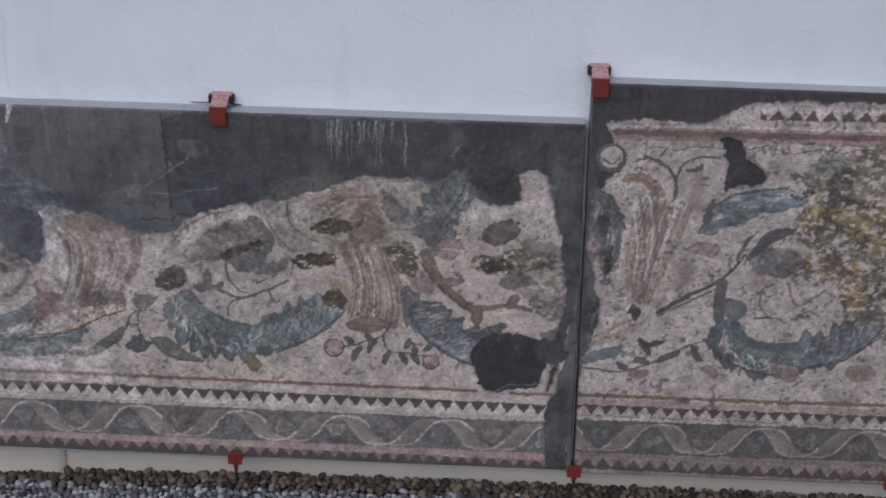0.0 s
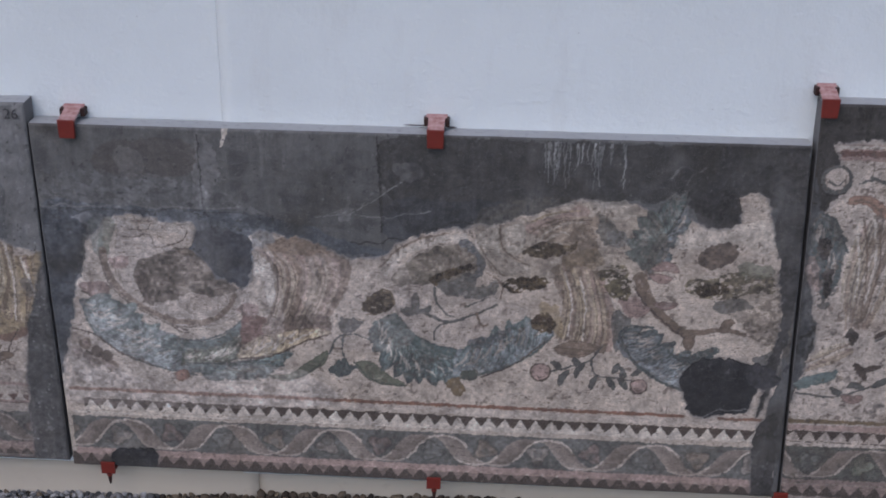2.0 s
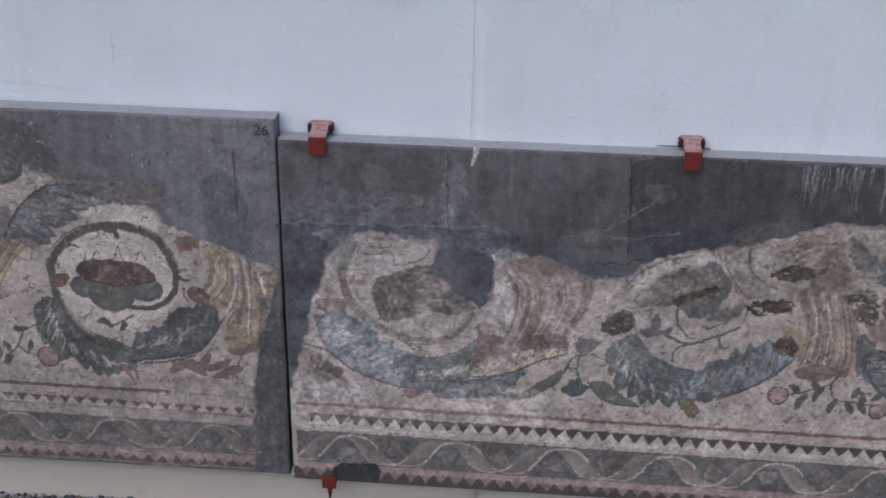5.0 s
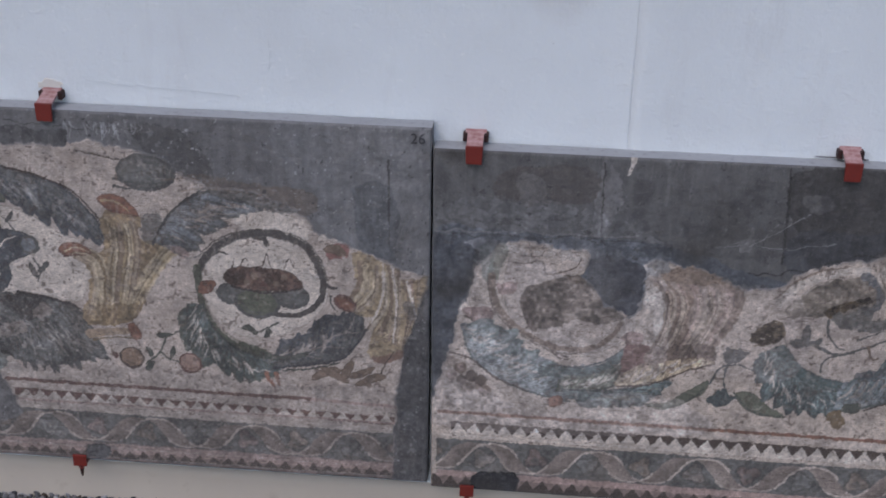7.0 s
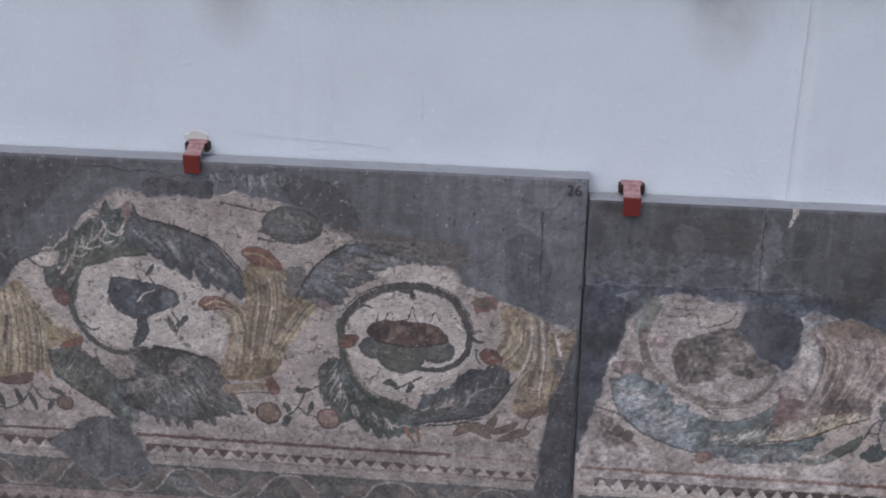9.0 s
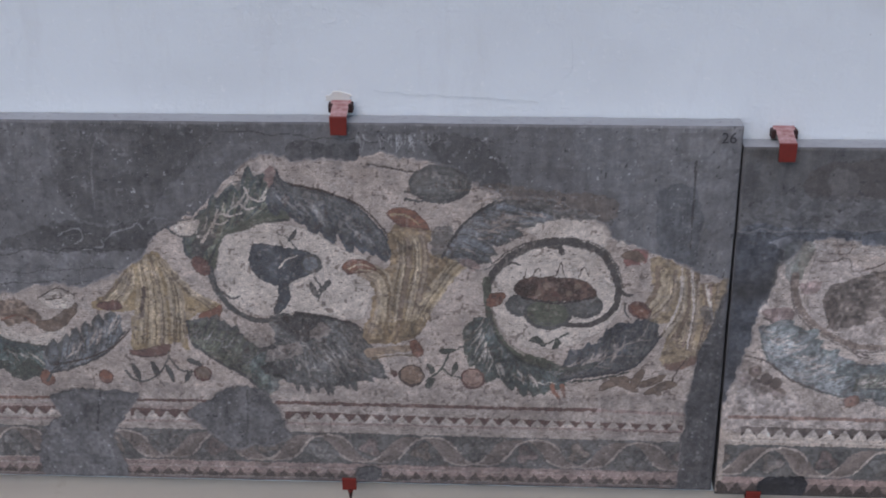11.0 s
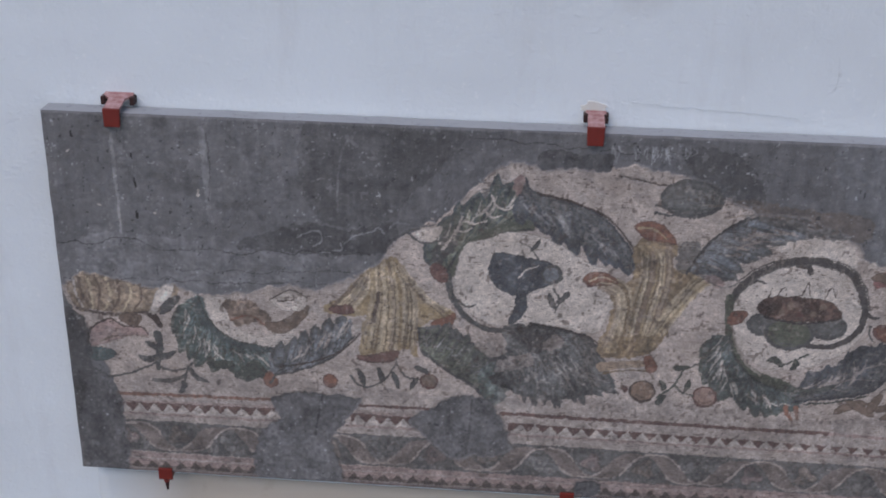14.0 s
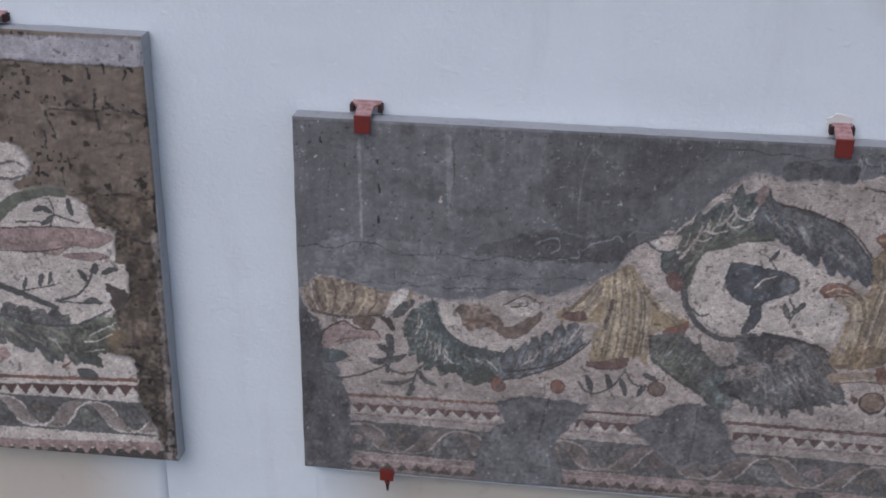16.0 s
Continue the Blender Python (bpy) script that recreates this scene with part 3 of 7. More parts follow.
        worn = worn * (1 + speck * (0.45 + 0.55 * stone))[..., None]
        worn = worn * (1 - 0.1 * (cloud(self.X, self.Z, 0.5, 3) - 0.4))[..., None]
        col = np.concatenate([pigment(worn), np.ones((nz, nx, 1))], -1).reshape(-1, 4)
        idx = np.arange(nz * nx).reshape(nz, nx)
        quads = np.stack([idx[:-1, :-1], idx[:-1, 1:], idx[1:, 1:], idx[1:, :-1]], -1).reshape(-1, 4)
        labs = self.tidy().reshape(-1)
        for k, (name, label) in enumerate(self.parts):
            mine = quads[labs == k]
            if len(mine) < 12:
                continue
            used, inv = np.unique(mine, return_inverse=True)
            data = bpy.data.meshes.new(name)
            data.vertices.add(len(used))
            data.vertices.foreach_set("co", co[used].astype(np.float32).ravel())
            data.loops.add(len(mine) * 4)
            data.loops.foreach_set("vertex_index", inv.ravel().astype(np.int32))
            data.polygons.add(len(mine))
            data.polygons.foreach_set("loop_start", (np.arange(len(mine)) * 4).astype(np.int32))
            data.update(calc_edges=True)
            tint = data.color_attributes.new("Col", "FLOAT_COLOR", "POINT")
            tint.data.foreach_set("color", col[used].astype(np.float32).ravel())
            data.materials.append(CEMENT if name.startswith("cement") else MOSAIC)
            ob = new(name, data)
            ob.parent = panel
            if label:
                tagged(ob, label)


def panel_slab(panel, bl, br, tr, tl, back, side):
    """The cement backing of a panel: a thick slab with worn edges."""
    bm = bmesh.new()
    front = []
    for a, b in ((bl, br), (br, tr), (tr, tl), (tl, bl)):
        n = max(int(math.dist(a, b) / 0.04), 1)
        for k in range(n):
            p = Vector(a).lerp(Vector(b), k / n)
            chip = 0.0025 * noise.noise((p.x * 9, p.y * 9, 3.0))
            front.append(bm.verts.new((p.x + chip, 0.004, p.y + chip)))
    face = bm.faces.new(front)
    out = bmesh.ops.extrude_face_region(bm, geom=[face])["geom"]
    for v in (g for g in out if isinstance(g, bmesh.types.BMVert)):
        v.co.y = back
    bmesh.ops.recalc_face_normals(bm, faces=bm.faces)
    bm.normal_update()
    # Lit colour on top faces; the default side material has shade painted in.
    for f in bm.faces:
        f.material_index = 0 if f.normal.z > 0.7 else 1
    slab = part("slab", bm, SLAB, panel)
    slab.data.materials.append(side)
    return slab


def panel(label, bl, br, tr, tl, back=0.083, side=SLAB_SIDE):
    root = tagged(new("mosaic_panel"), label, "mosaic", "mosaic panels along the wall")
    panel_slab(root, bl, br, tr, tl, back, side)
    return root


# colours of stone and cement as they look in this light, before the last coat of grime
BEIGE, PALE, CREAM = np.array((171, 163, 162)), np.array((187, 181, 180)), np.array((178, 169, 166))
CEM, CEM_D, CEM_L, CEM_B = np.array((105, 105, 110)), np.array((84, 83, 86)), np.array((130, 131, 137)), np.array((92, 84, 78))
TEAL, TEAL_D, GREEN, GREEN_D = np.array((106, 120, 124)), np.array((84, 93, 98)), np.array((108, 113, 105)), np.array((84, 90, 88))
BLUE, BLUE_D, SLATE = np.array((120, 126, 135)), np.array((84, 89, 98)), np.array((94, 96, 99))
OCHRE, OCHRE_L, OCHRE_D = np.array((156, 142, 120)), np.array((180, 169, 152)), np.array((122, 108, 90))
RUSTY, RED_D, PINK = np.array((134, 102, 92)), np.array((106, 82, 80)), np.array((158, 140, 140))
BROWN, BROWN_D, INKY, WHITE = np.array((124, 111, 104)), np.array((86, 76, 73)), np.array((68, 65, 67)), np.array((186, 181, 180))
GOLD = np.array((128, 113, 80))
MOSS, MOSS_D, LIME = np.array((104, 98, 84)), np.array((80, 72, 60)), np.array((168, 172, 180))



P3_CORNERS = ((-3.5, 0.14), (-0.141, 0.138), (-0.147, 1.64), (-3.5, 1.642))
west = panel("grey cement panel with mosaic vine scrolls around two roundels", *P3_CORNERS)
A = Face(*P3_CORNERS, 0.0035, (118, 119, 125), 3)
A.fill(CEM_L, -3206, 1629, -2636, 1617, -2034, 1574, -1795, 1521, -2130, 1325, -2417, 1120, -2706, 1002, -3037, 952, -3357, 998, -3331, 1390, rough=True, cover=0.4)
A.fill((146, 147, 155), -3369, 1174, -2900, 1165, -2413, 1167, -2417, 1120, -2706, 1002, -3034, 976, -3396, 1022, rough=True, cover=0.35, vary=0.15)
A.fill(CEM_L, -3514, 1126, -3383, 1138, -3252, 1162, -3081, 1118, -2613, 1137, -2322, 1149, -2237, 1113, -2401, 1052, -2954, 971, -3525, 952, rough=True, cover=0.4)
A.fill(CEM_D, -2824, 1147, -2594, 1251, -2408, 1239, -2245, 1271, -2260, 1157, -2613, 1132, rough=True, cover=0.5)
A.fill(CEM_D, -2542, 1645, -2144, 1621, -1987, 1608, -2133, 1431, -2286, 1269, -2533, 1300, rough=True, cover=0.3)
A.stroke((152, 153, 159), 14, 9, -3251, 1560, -3248, 1373, -3247, 1180, cover=0.7)
A.stroke((146, 148, 155), 24, 18, -2922, 1596, -2915, 1390, -2905, 1142, cover=0.6)
A.stroke((146, 148, 155), 16, 10, -2726, 1654, -2721, 1488, -2716, 1401, cover=0.45)
A.stroke(CEM_L, 9, 4, -2371, 1611, -2419, 1545, -2439, 1437, -2441, 1305, cover=0.8)
A.stroke(CEM_L, 16, 16, -2400, 1588, -2369, 1558, cover=0.8)
A.cracks(LIME, -2604, 1194, -2552, 1231, -2511, 1229, -2500, 1193, -2534, 1164, width=6, cover=0.55)
A.cracks(LIME, -2519, 1147, -2477, 1140, -2436, 1147, -2431, 1179, width=6, cover=0.55)
A.cracks(LIME, -2416, 1189, -2376, 1223, -2326, 1240, -2285, 1251, -2274, 1229, width=6, cover=0.55)
A.cracks(LIME, -2264, 1247, -2225, 1276, -2184, 1270, width=6, cover=0.55)
A.cracks(CEM_D, -3514, 1130, -3383, 1133, -3273, 1167, -3208, 1162, -3081, 1121, -2824, 1129, -2529, 1137, -2322, 1142, width=4)
A.cracks(CEM_D, -3479, 986, -3127, 1000, -2782, 998, -2400, 1015, width=4)
A.cracks(CEM_D, -3082, 1043, -2739, 1045, -2402, 1071, width=3)
A.stroke(INKY, 12, 10, -3395, 1564, -3392, 1551)
A.stroke(INKY, 7, 7, -3186, 1498, -3181, 1476)
A.stroke(INKY, 7, 7, -3179, 1399, -3176, 1366)
A.stroke(INKY, 7, 7, -3183, 1269, -3180, 1246)
A.stroke(WHITE, 9, 9, -2949, 1366, -2949, 1344)
A.stroke(WHITE, 6, 6, -3418, 1493, -3411, 1498)
A.stroke(WHITE, 6, 6, -3321, 1291, -3313, 1289)
A.stroke(WHITE, 6, 6, -3115, 1268, -3109, 1264)
A.fill((140, 145, 155), -700, 1640, -130, 1640, -130, 1020, -203, 1017, -412, 1130, -600, 1300, rough=True, cover=0.25)
A.fill(CEM_L, -484, 1634, -168, 1623, -126, 1131, -203, 1017, -412, 1084, -481, 1393, rough=True, cover=0.25)
A.fill(BLUE_D, -422, 1393, -285, 1393, -273, 1107, -396, 1129, rough=True, cover=0.4)
A.fill(CEM_D, -1239, 1604, -1042, 1573, -937, 1414, -1036, 1410, -1177, 1489, rough=True, cover=0.45)
A.fill(BROWN, -1136, 1425, -877, 1403, -578, 1371, -629, 1262, -930, 1284, -1114, 1349, rough=True, cover=0.45)
A.stroke(CEM_D, 9, 5, -300, 1510, -298, 1329, -297, 1175, cover=0.8)
A.stroke(CEM_D, 5, 5, -2905, 1586, -2899, 1478, -2910, 1324, cover=0.7)
A.stroke(CEM_L, 14, 6, -2922, 1532, -2909, 1435, -2906, 1279, cover=0.6)
A.cracks(CEM_D, -2137, 1213, -2049, 1303, -1942, 1391, -1899, 1435, width=6)
A.cracks(CEM_D, -1952, 1606, -1674, 1595, -1436, 1573, -1160, 1584, width=4)
A.runs(LIME, -1490, -1200, 1600, 70, 22)
A.begin("mosaic_ground", "worn beige mosaic field")
A.fill(BEIGE, -3498, 953, -3389, 1006, -3258, 990, -3128, 960, -3073, 985, -2976, 950, -2824, 955, -2654, 1006, -2526, 998, -2401, 1043, -2290, 1121, -2238, 1201, -2134, 1258, -2004, 1370, -1881, 1495, -1735, 1529, -1476, 1527, -1317, 1521, -1167, 1482, -1096, 1435, -995, 1392, -871, 1295, -630, 1284, -564, 1207, -420, 1163, -251, 1085, -162, 1051, -165, 901, -230, 806, -251, 611, -271, 460, -269, 168, -1433, 160, -2482, 131, -3334, 117, -3319, 314, -3327, 447, -3338, 580, -3414, 726, -3464, 858, rough=True, vary=0.07)
A.begin("husk", "pale ochre husk leaf")
A.fill((152, 139, 127), -3477, 963, -3437, 999, -3381, 1015, -3285, 993, -3199, 975, -3113, 967, -3065, 984, -3049, 950, -3097, 873, -3152, 864, -3251, 848, -3361, 852, -3444, 863, -3467, 905, rough=True, vary=0.15)
A.stroke(BROWN - 4, 12, 8, -3425, 988, -3421, 925, -3391, 867)
A.stroke(BROWN - 4, 10, 8, -3367, 1006, -3350, 941, -3365, 859)
A.stroke(BROWN - 4, 10, 8, -3281, 993, -3277, 922, -3312, 856)
A.stroke(BROWN - 4, 9, 6, -3195, 971, -3192, 916, -3229, 859)
A.stroke(PALE - 10, 11, 7, -3447, 982, -3444, 923, -3422, 870)
A.stroke(OCHRE_L, 12, 8, -3397, 1004, -3385, 939, -3382, 868)
A.stroke(OCHRE_L, 12, 8, -3324, 995, -3311, 932, -3339, 859)
A.stroke(OCHRE_L, 10, 7, -3238, 977, -3233, 925, -3268, 859)
A.stroke(BROWN_D + 6, 14, 9, -3444, 863, -3318, 843, -3196, 857, -3086, 874, cover=0.8)
A.begin("blossom", "faded pink mosaic blossom")
A.fill(PINK + 4, -3422, 704, -3400, 779, -3324, 823, -3277, 798, -3198, 794, -3178, 761, -3258, 753, -3372, 708)
A.stroke(BROWN_D, 9, 5, -3421, 714, -3398, 779, -3324, 823, -3272, 798, -3198, 794, -3179, 766)
A.stroke(BROWN, 8, 4, -3371, 723, -3313, 751, -3258, 755)
A.fill(BROWN - 10, -3285, 831, -3229, 854, -3195, 837, -3244, 798, rough=True)
A.fill(BROWN_D + 8, -3160, 840, -3137, 853, -3122, 814, -3138, 798)
A.fill(PALE, -3167, 863, -3131, 951, -3069, 984, -3071, 948, -3122, 886, -3151, 845)
A.fill(TEAL - 10, -3437, 681, -3373, 700, -3307, 678, -3350, 642, -3411, 638)
A.begin("sprig", "grey leafy mosaic sprig")
A.stroke(SLATE - 4, 34, 18, -3142, 769, -3136, 720, -3148, 670, -3150, 620)
A.blade(SLATE - 4, 34, -3128, 706, -3158, 714, -3192, 736)
A.blade(SLATE - 4, 34, -3153, 660, -3112, 678, -3071, 700)
A.blade(SLATE - 4, 38, -3141, 676, -3186, 657, -3223, 674)
A.stroke(SLATE, 12, 9, -3406, 566, -3292, 584, -3211, 616, -3149, 650)
A.stroke(SLATE, 11, 8, -3154, 630, -3099, 614, -3043, 623)
A.blade(SLATE, 26, -3176, 568, -3102, 569, -3040, 599)
A.stroke(SLATE - 6, 12, 8, -3064, 521, -3045, 593, -3020, 645, -2970, 688)
A.blade(SLATE - 6, 28, -3030, 629, -3001, 589, -2952, 570)
A.fill(SLATE - 4, -3082, 525, -3069, 566, -3047, 553, -3058, 517, rough=True)
A.begin("acanthus_scroll", "dark green acanthus scroll in mosaic")
A.fill(TEAL, -3048, 880, -3008, 928, -2942, 929, -2930, 856, -2973, 782, -3023, 819, rough=True)
A.leaf(SLATE, 40, -3122, 855, -3089, 899, -3044, 933)
A.leaf(BROWN_D, 26, -3172, 854, -3143, 830, -3125, 801)
A.fill(PALE, -2954, 924, -2845, 930, -2832, 820, -2731, 784, -2618, 822, -2670, 740, -2803, 734, -2896, 783, vary=0.05)
A.plume(GREEN_D, TEAL - 14, PALE, 40, [-2976, 943, -2941, 846, -2851, 765, -2699, 735], [-3085, 876, -3061, 716, -2976, 638, -2713, 609], lean=0.25)
A.stroke(TEAL_D + 4, 26, 22, -2986, 919, -2951, 831, -2862, 755, -2732, 726, -2623, 748, cover=0.8)
A.plume(SLATE - 4, BLUE - 10, BEIGE - 12, 34, [-2713, 614, -2581, 654, -2472, 711, -2387, 804], [-2719, 736, -2612, 783, -2526, 847, -2405, 898], lean=0.3)
A.fill(TEAL_D - 10, -2844, 626, -2766, 657, -2734, 622, -2790, 588, rough=True)
A.stroke(BROWN_D, 8, 5, -2679, 655, -2544, 687, -2428, 750, -2357, 824)
A.fill(GREEN_D, -2845, 608, -2800, 669, -2745, 665, -2727, 622, -2788, 583, rough=True)
A.fill(GREEN_D, -2957, 658, -2888, 673, -2846, 654, -2893, 633, -2937, 637)
A.begin("ribbon_leaf", "orange ribbon leaf in mosaic")
A.fill(BROWN + 14, -2879, 917, -2801, 930, -2718, 894, -2701, 821, -2769, 833, -2836, 820, -2863, 869, rough=True, vary=0.2)
A.fill(BROWN, -2724, 846, -2657, 858, -2568, 927, -2563, 883, -2641, 805, -2707, 804)
A.stroke(RUSTY, 8, 5, -2855, 845, -2787, 870, -2725, 833)
A.fill(PALE, -2702, 942, -2622, 984, -2564, 965, -2583, 902, -2663, 902)
A.stroke(BROWN_D, 6, 5, -2702, 942, -2622, 984, -2561, 955)
A.stroke(BROWN_D, 6, 5, -2675, 935, -2616, 941)
A.begin("calyx", "ochre fluted calyx in mosaic")
A.fill(OCHRE - 4, -2392, 1026, -2333, 1084, -2243, 1141, -2203, 1072, -2150, 1002, -2071, 935, -2015, 935, -2032, 883, -2118, 878, -2153, 822, -2147, 732, -2209, 766, -2241, 707, -2359, 722, -2358, 835, -2338, 907, -2386, 883, -2480, 902, -2487, 936, -2426, 967, rough=True)
A.husk([BROWN, OCHRE_L, OCHRE, OCHRE_L, BROWN, OCHRE_L], 0.1, [-2368, 1049, -2417, 991, -2478, 926], [-2312, 1084, -2339, 979, -2399, 902])
A.husk([OCHRE, OCHRE_L, OCHRE_D, OCHRE_L, OCHRE, BROWN, OCHRE_L], 0.1, [-2322, 1089, -2329, 955, -2368, 741], [-2245, 1123, -2218, 955, -2230, 732])
A.husk([OCHRE_L, OCHRE_D, OCHRE, OCHRE_L, BROWN], 0.1, [-2248, 1130, -2205, 1002, -2214, 761], [-2215, 1100, -2153, 973, -2152, 756])
A.husk([OCHRE, OCHRE_L, BROWN, OCHRE_L], 0.1, [-2224, 1118, -2151, 990, -2063, 902], [-2204, 1111, -2119, 994, -2024, 930])
A.stroke(BROWN_D, 16, 12, -2296, 990, -2306, 931, -2316, 871, cover=0.8)
A.fill(RED_D + 14, -2482, 924, -2402, 936, -2394, 902, -2455, 895)
A.fill(RED_D + 18, -2383, 722, -2303, 736, -2223, 754, -2241, 707, -2329, 694)
A.fill(RUSTY, -2101, 878, -2047, 907, -2008, 921, -2027, 868, -2066, 854)
A.stroke(BROWN_D, 7, 5, -2380, 707, -2307, 697, -2240, 712, cover=0.7)
A.fill(PALE, -2389, 854, -2343, 883, -2371, 822, -2402, 835, rough=True, cover=0.7)
A.begin("fruit", "small red mosaic fruit")
A.fill(RUSTY, -2739, 614, -2709, 630, -2683, 584, -2707, 564, -2737, 579)
A.begin("sprig", "dark mosaic sprig with berries")
A.stroke(SLATE, 10, 6, -2405, 633, -2354, 588, -2285, 614, -2236, 690, -2230, 720)
A.stroke(SLATE, 10, 6, -2235, 702, -2195, 645, -2141, 636)
A.leaf(SLATE, 24, -2374, 668, -2361, 633, -2353, 593)
A.leaf(SLATE, 24, -2303, 674, -2288, 644, -2281, 609)
A.leaf(SLATE, 24, -2249, 660, -2230, 625, -2221, 589)
A.leaf(SLATE, 22, -2177, 590, -2162, 620, -2147, 646)
A.leaf(SLATE, 22, -2160, 690, -2128, 676, -2107, 661)
A.stroke(SLATE, 10, 6, -2714, 584, -2682, 635, -2633, 671)
A.fruit(RED_D, BROWN, -2104, 628, 34)
A.fruit(RED_D, RUSTY, -2483, 607, 30)
A.begin("acanthus_scroll", "slate and green acanthus wreath in mosaic")
A.fill(SLATE + 10, -2099, 1118, -2124, 1186, -2088, 1243, -1999, 1342, -1912, 1424, -1832, 1406, -1734, 1340, -1737, 1285, -1839, 1275, -1946, 1219, -2014, 1129, -2051, 1060, rough=True, cover=0.7, vary=0.2, holes=0.3)
A.plume(TEAL_D - 6, GREEN - 6, PALE, 46, [-2044, 1060, -2029, 1129, -1975, 1208, -1898, 1257, -1818, 1288, -1736, 1301], [-2104, 1106, -2121, 1227, -2031, 1325, -1937, 1403, -1865, 1460, -1785, 1445])
A.stroke(GREEN - 10, 36, 30, -2021, 1090, -1975, 1186, -1903, 1242, -1819, 1279, -1740, 1292, cover=0.9)
A.stroke(GREEN_D - 4, 9, 8, -2003, 1083, -1961, 1174, -1896, 1228, -1815, 1263, -1737, 1274)
A.fill(PALE, -2161, 1241, -2128, 1259, -2062, 1267, -2087, 1213, -2143, 1207)
A.stroke(SLATE, 9, 6, -2192, 1243, -2163, 1214, -2123, 1200, -2070, 1216, -2044, 1258)
A.stroke(SLATE, 8, 5, -2210, 1228, -2170, 1254, -2086, 1276)
A.fill(SLATE - 4, -2090, 1175, -2032, 1227, -2013, 1197, -2056, 1129, -2098, 1122, rough=True)
A.fill(PINK - 16, -1811, 1417, -1800, 1471, -1773, 1483, -1758, 1436, -1776, 1384, rough=True)
A.stroke(PALE, 10, 5, -1889, 1396, -1875, 1359, -1835, 1345, -1810, 1367)
A.stroke(PALE, 9, 4, -1917, 1341, -1888, 1315, -1853, 1323)
A.stroke(PALE, 9, 4, -1978, 1293, -1941, 1284, -1907, 1302)
A.stroke(PALE, 8, 4, -2021, 1258, -1984, 1253, -1959, 1271)
A.stroke(PALE, 12, 6, -2058, 1182, -2044, 1204, -2031, 1231)
A.plume(BLUE_D - 4, SLATE - 2, BLUE, 44, [-1772, 1466, -1746, 1419, -1631, 1390, -1511, 1341, -1422, 1257, -1348, 1137], [-1822, 1292, -1737, 1270, -1647, 1229, -1536, 1161, -1438, 1142, -1369, 1110], lean=0.25)
A.stroke(BROWN_D - 10, 9, 7, -1731, 1414, -1591, 1381, -1471, 1325, -1392, 1234, -1336, 1119)
A.stroke(SLATE + 30, 7, 4, -1713, 1366, -1612, 1339, -1513, 1290, cover=0.6)
A.stroke(SLATE + 30, 7, 4, -1674, 1329, -1573, 1300, -1473, 1239, cover=0.6)
A.stroke(SLATE + 26, 6, 4, -1685, 1296, -1595, 1269, -1514, 1228, cover=0.6)
A.begin("roundel", "pale mosaic roundel with a plain dark shape")
A.fill(PALE, -1989, 1186, -1956, 1219, -1899, 1230, -1815, 1263, -1718, 1252, -1627, 1213, -1537, 1152, -1471, 1133, -1436, 1051, -1446, 965, -1492, 870, -1597, 887, -1734, 897, -1841, 878, -1934, 911, -1994, 973, -2018, 1071, vary=0.06)
A.stroke(SLATE - 4, 26, 20, -2041, 1076, -2024, 990, -1970, 911, -1901, 868, -1831, 861)
A.stroke(SLATE - 4, 14, 6, -2000, 973, -1968, 954, -1935, 963)
A.fill(RED_D + 10, -2110, 1099, -2087, 1127, -2051, 1108, -2038, 1057, -2079, 1048)
A.stroke(SLATE - 6, 14, 7, -1606, 1240, -1535, 1224, -1515, 1206, cover=0.7)
A.fill(BLUE_D, -1886, 1157, -1848, 1178, -1755, 1165, -1662, 1142, -1643, 1078, -1727, 1031, -1781, 1007, -1841, 1026, -1889, 1077, vary=0.15)
A.leaf(BLUE_D, 46, -1779, 1042, -1771, 960, -1812, 889)
A.disc(SLATE, -1663, 1101, 40)
A.disc(BLUE, -1667, 1101, 28)
A.stroke(WHITE, 6, 4, -1785, 1082, -1757, 1112, -1714, 1135)
A.stroke(SLATE, 7, 4, -1714, 1158, -1744, 1203, -1784, 1225)
A.leaf(SLATE, 16, -1744, 1187, -1723, 1219, -1712, 1241)
A.stroke(SLATE, 9, 6, -1654, 1043, -1634, 997, -1645, 949)
A.leaf(SLATE, 22, -1644, 985, -1619, 1008, -1598, 1032)
A.leaf(SLATE, 22, -1645, 961, -1661, 994, -1669, 1027)
A.begin("acanthus_leaf", "dark slate acanthus leaf in mosaic")
A.fill(SLATE, -2146, 854, -2034, 854, -1920, 798, -1838, 737, -1859, 549, -1941, 632, -2046, 687, -2138, 766, rough=True, vary=0.2)
A.plume(SLATE - 6, GREEN - 8, BLUE, 34, [-2138, 766, -2047, 682, -1942, 622, -1864, 536], [-2144, 878, -2023, 863, -1905, 803, -1823, 732], lean=0.25)
A.stroke(SLATE - 10, 12, 8, -2128, 756, -2036, 675, -1932, 607, -1860, 523, cover=0.8)
A.fill(TEAL - 8, -1928, 675, -1827, 737, -1765, 687, -1836, 562, -1881, 536, rough=True, cover=0.6, vary=0.2)
A.begin("acanthus_leaf", "dark worn acanthus leaf in mosaic")
A.fill(SLATE - 6, -1830, 882, -1692, 889, -1523, 863, -1462, 773, -1410, 643, -1530, 600, -1661, 570, -1790, 607, -1876, 637, -1816, 737, -1760, 786, rough=True, vary=0.3)
A.plume(SLATE - 12, SLATE + 4, SLATE + 24, 60, [-1831, 868, -1692, 882, -1545, 853, -1437, 737], [-1875, 642, -1747, 592, -1596, 557, -1396, 623], lean=0.4)
A.fill(INKY, -1809, 870, -1671, 875, -1609, 834, -1696, 773, -1759, 798, rough=True, cover=0.5, vary=0.3)
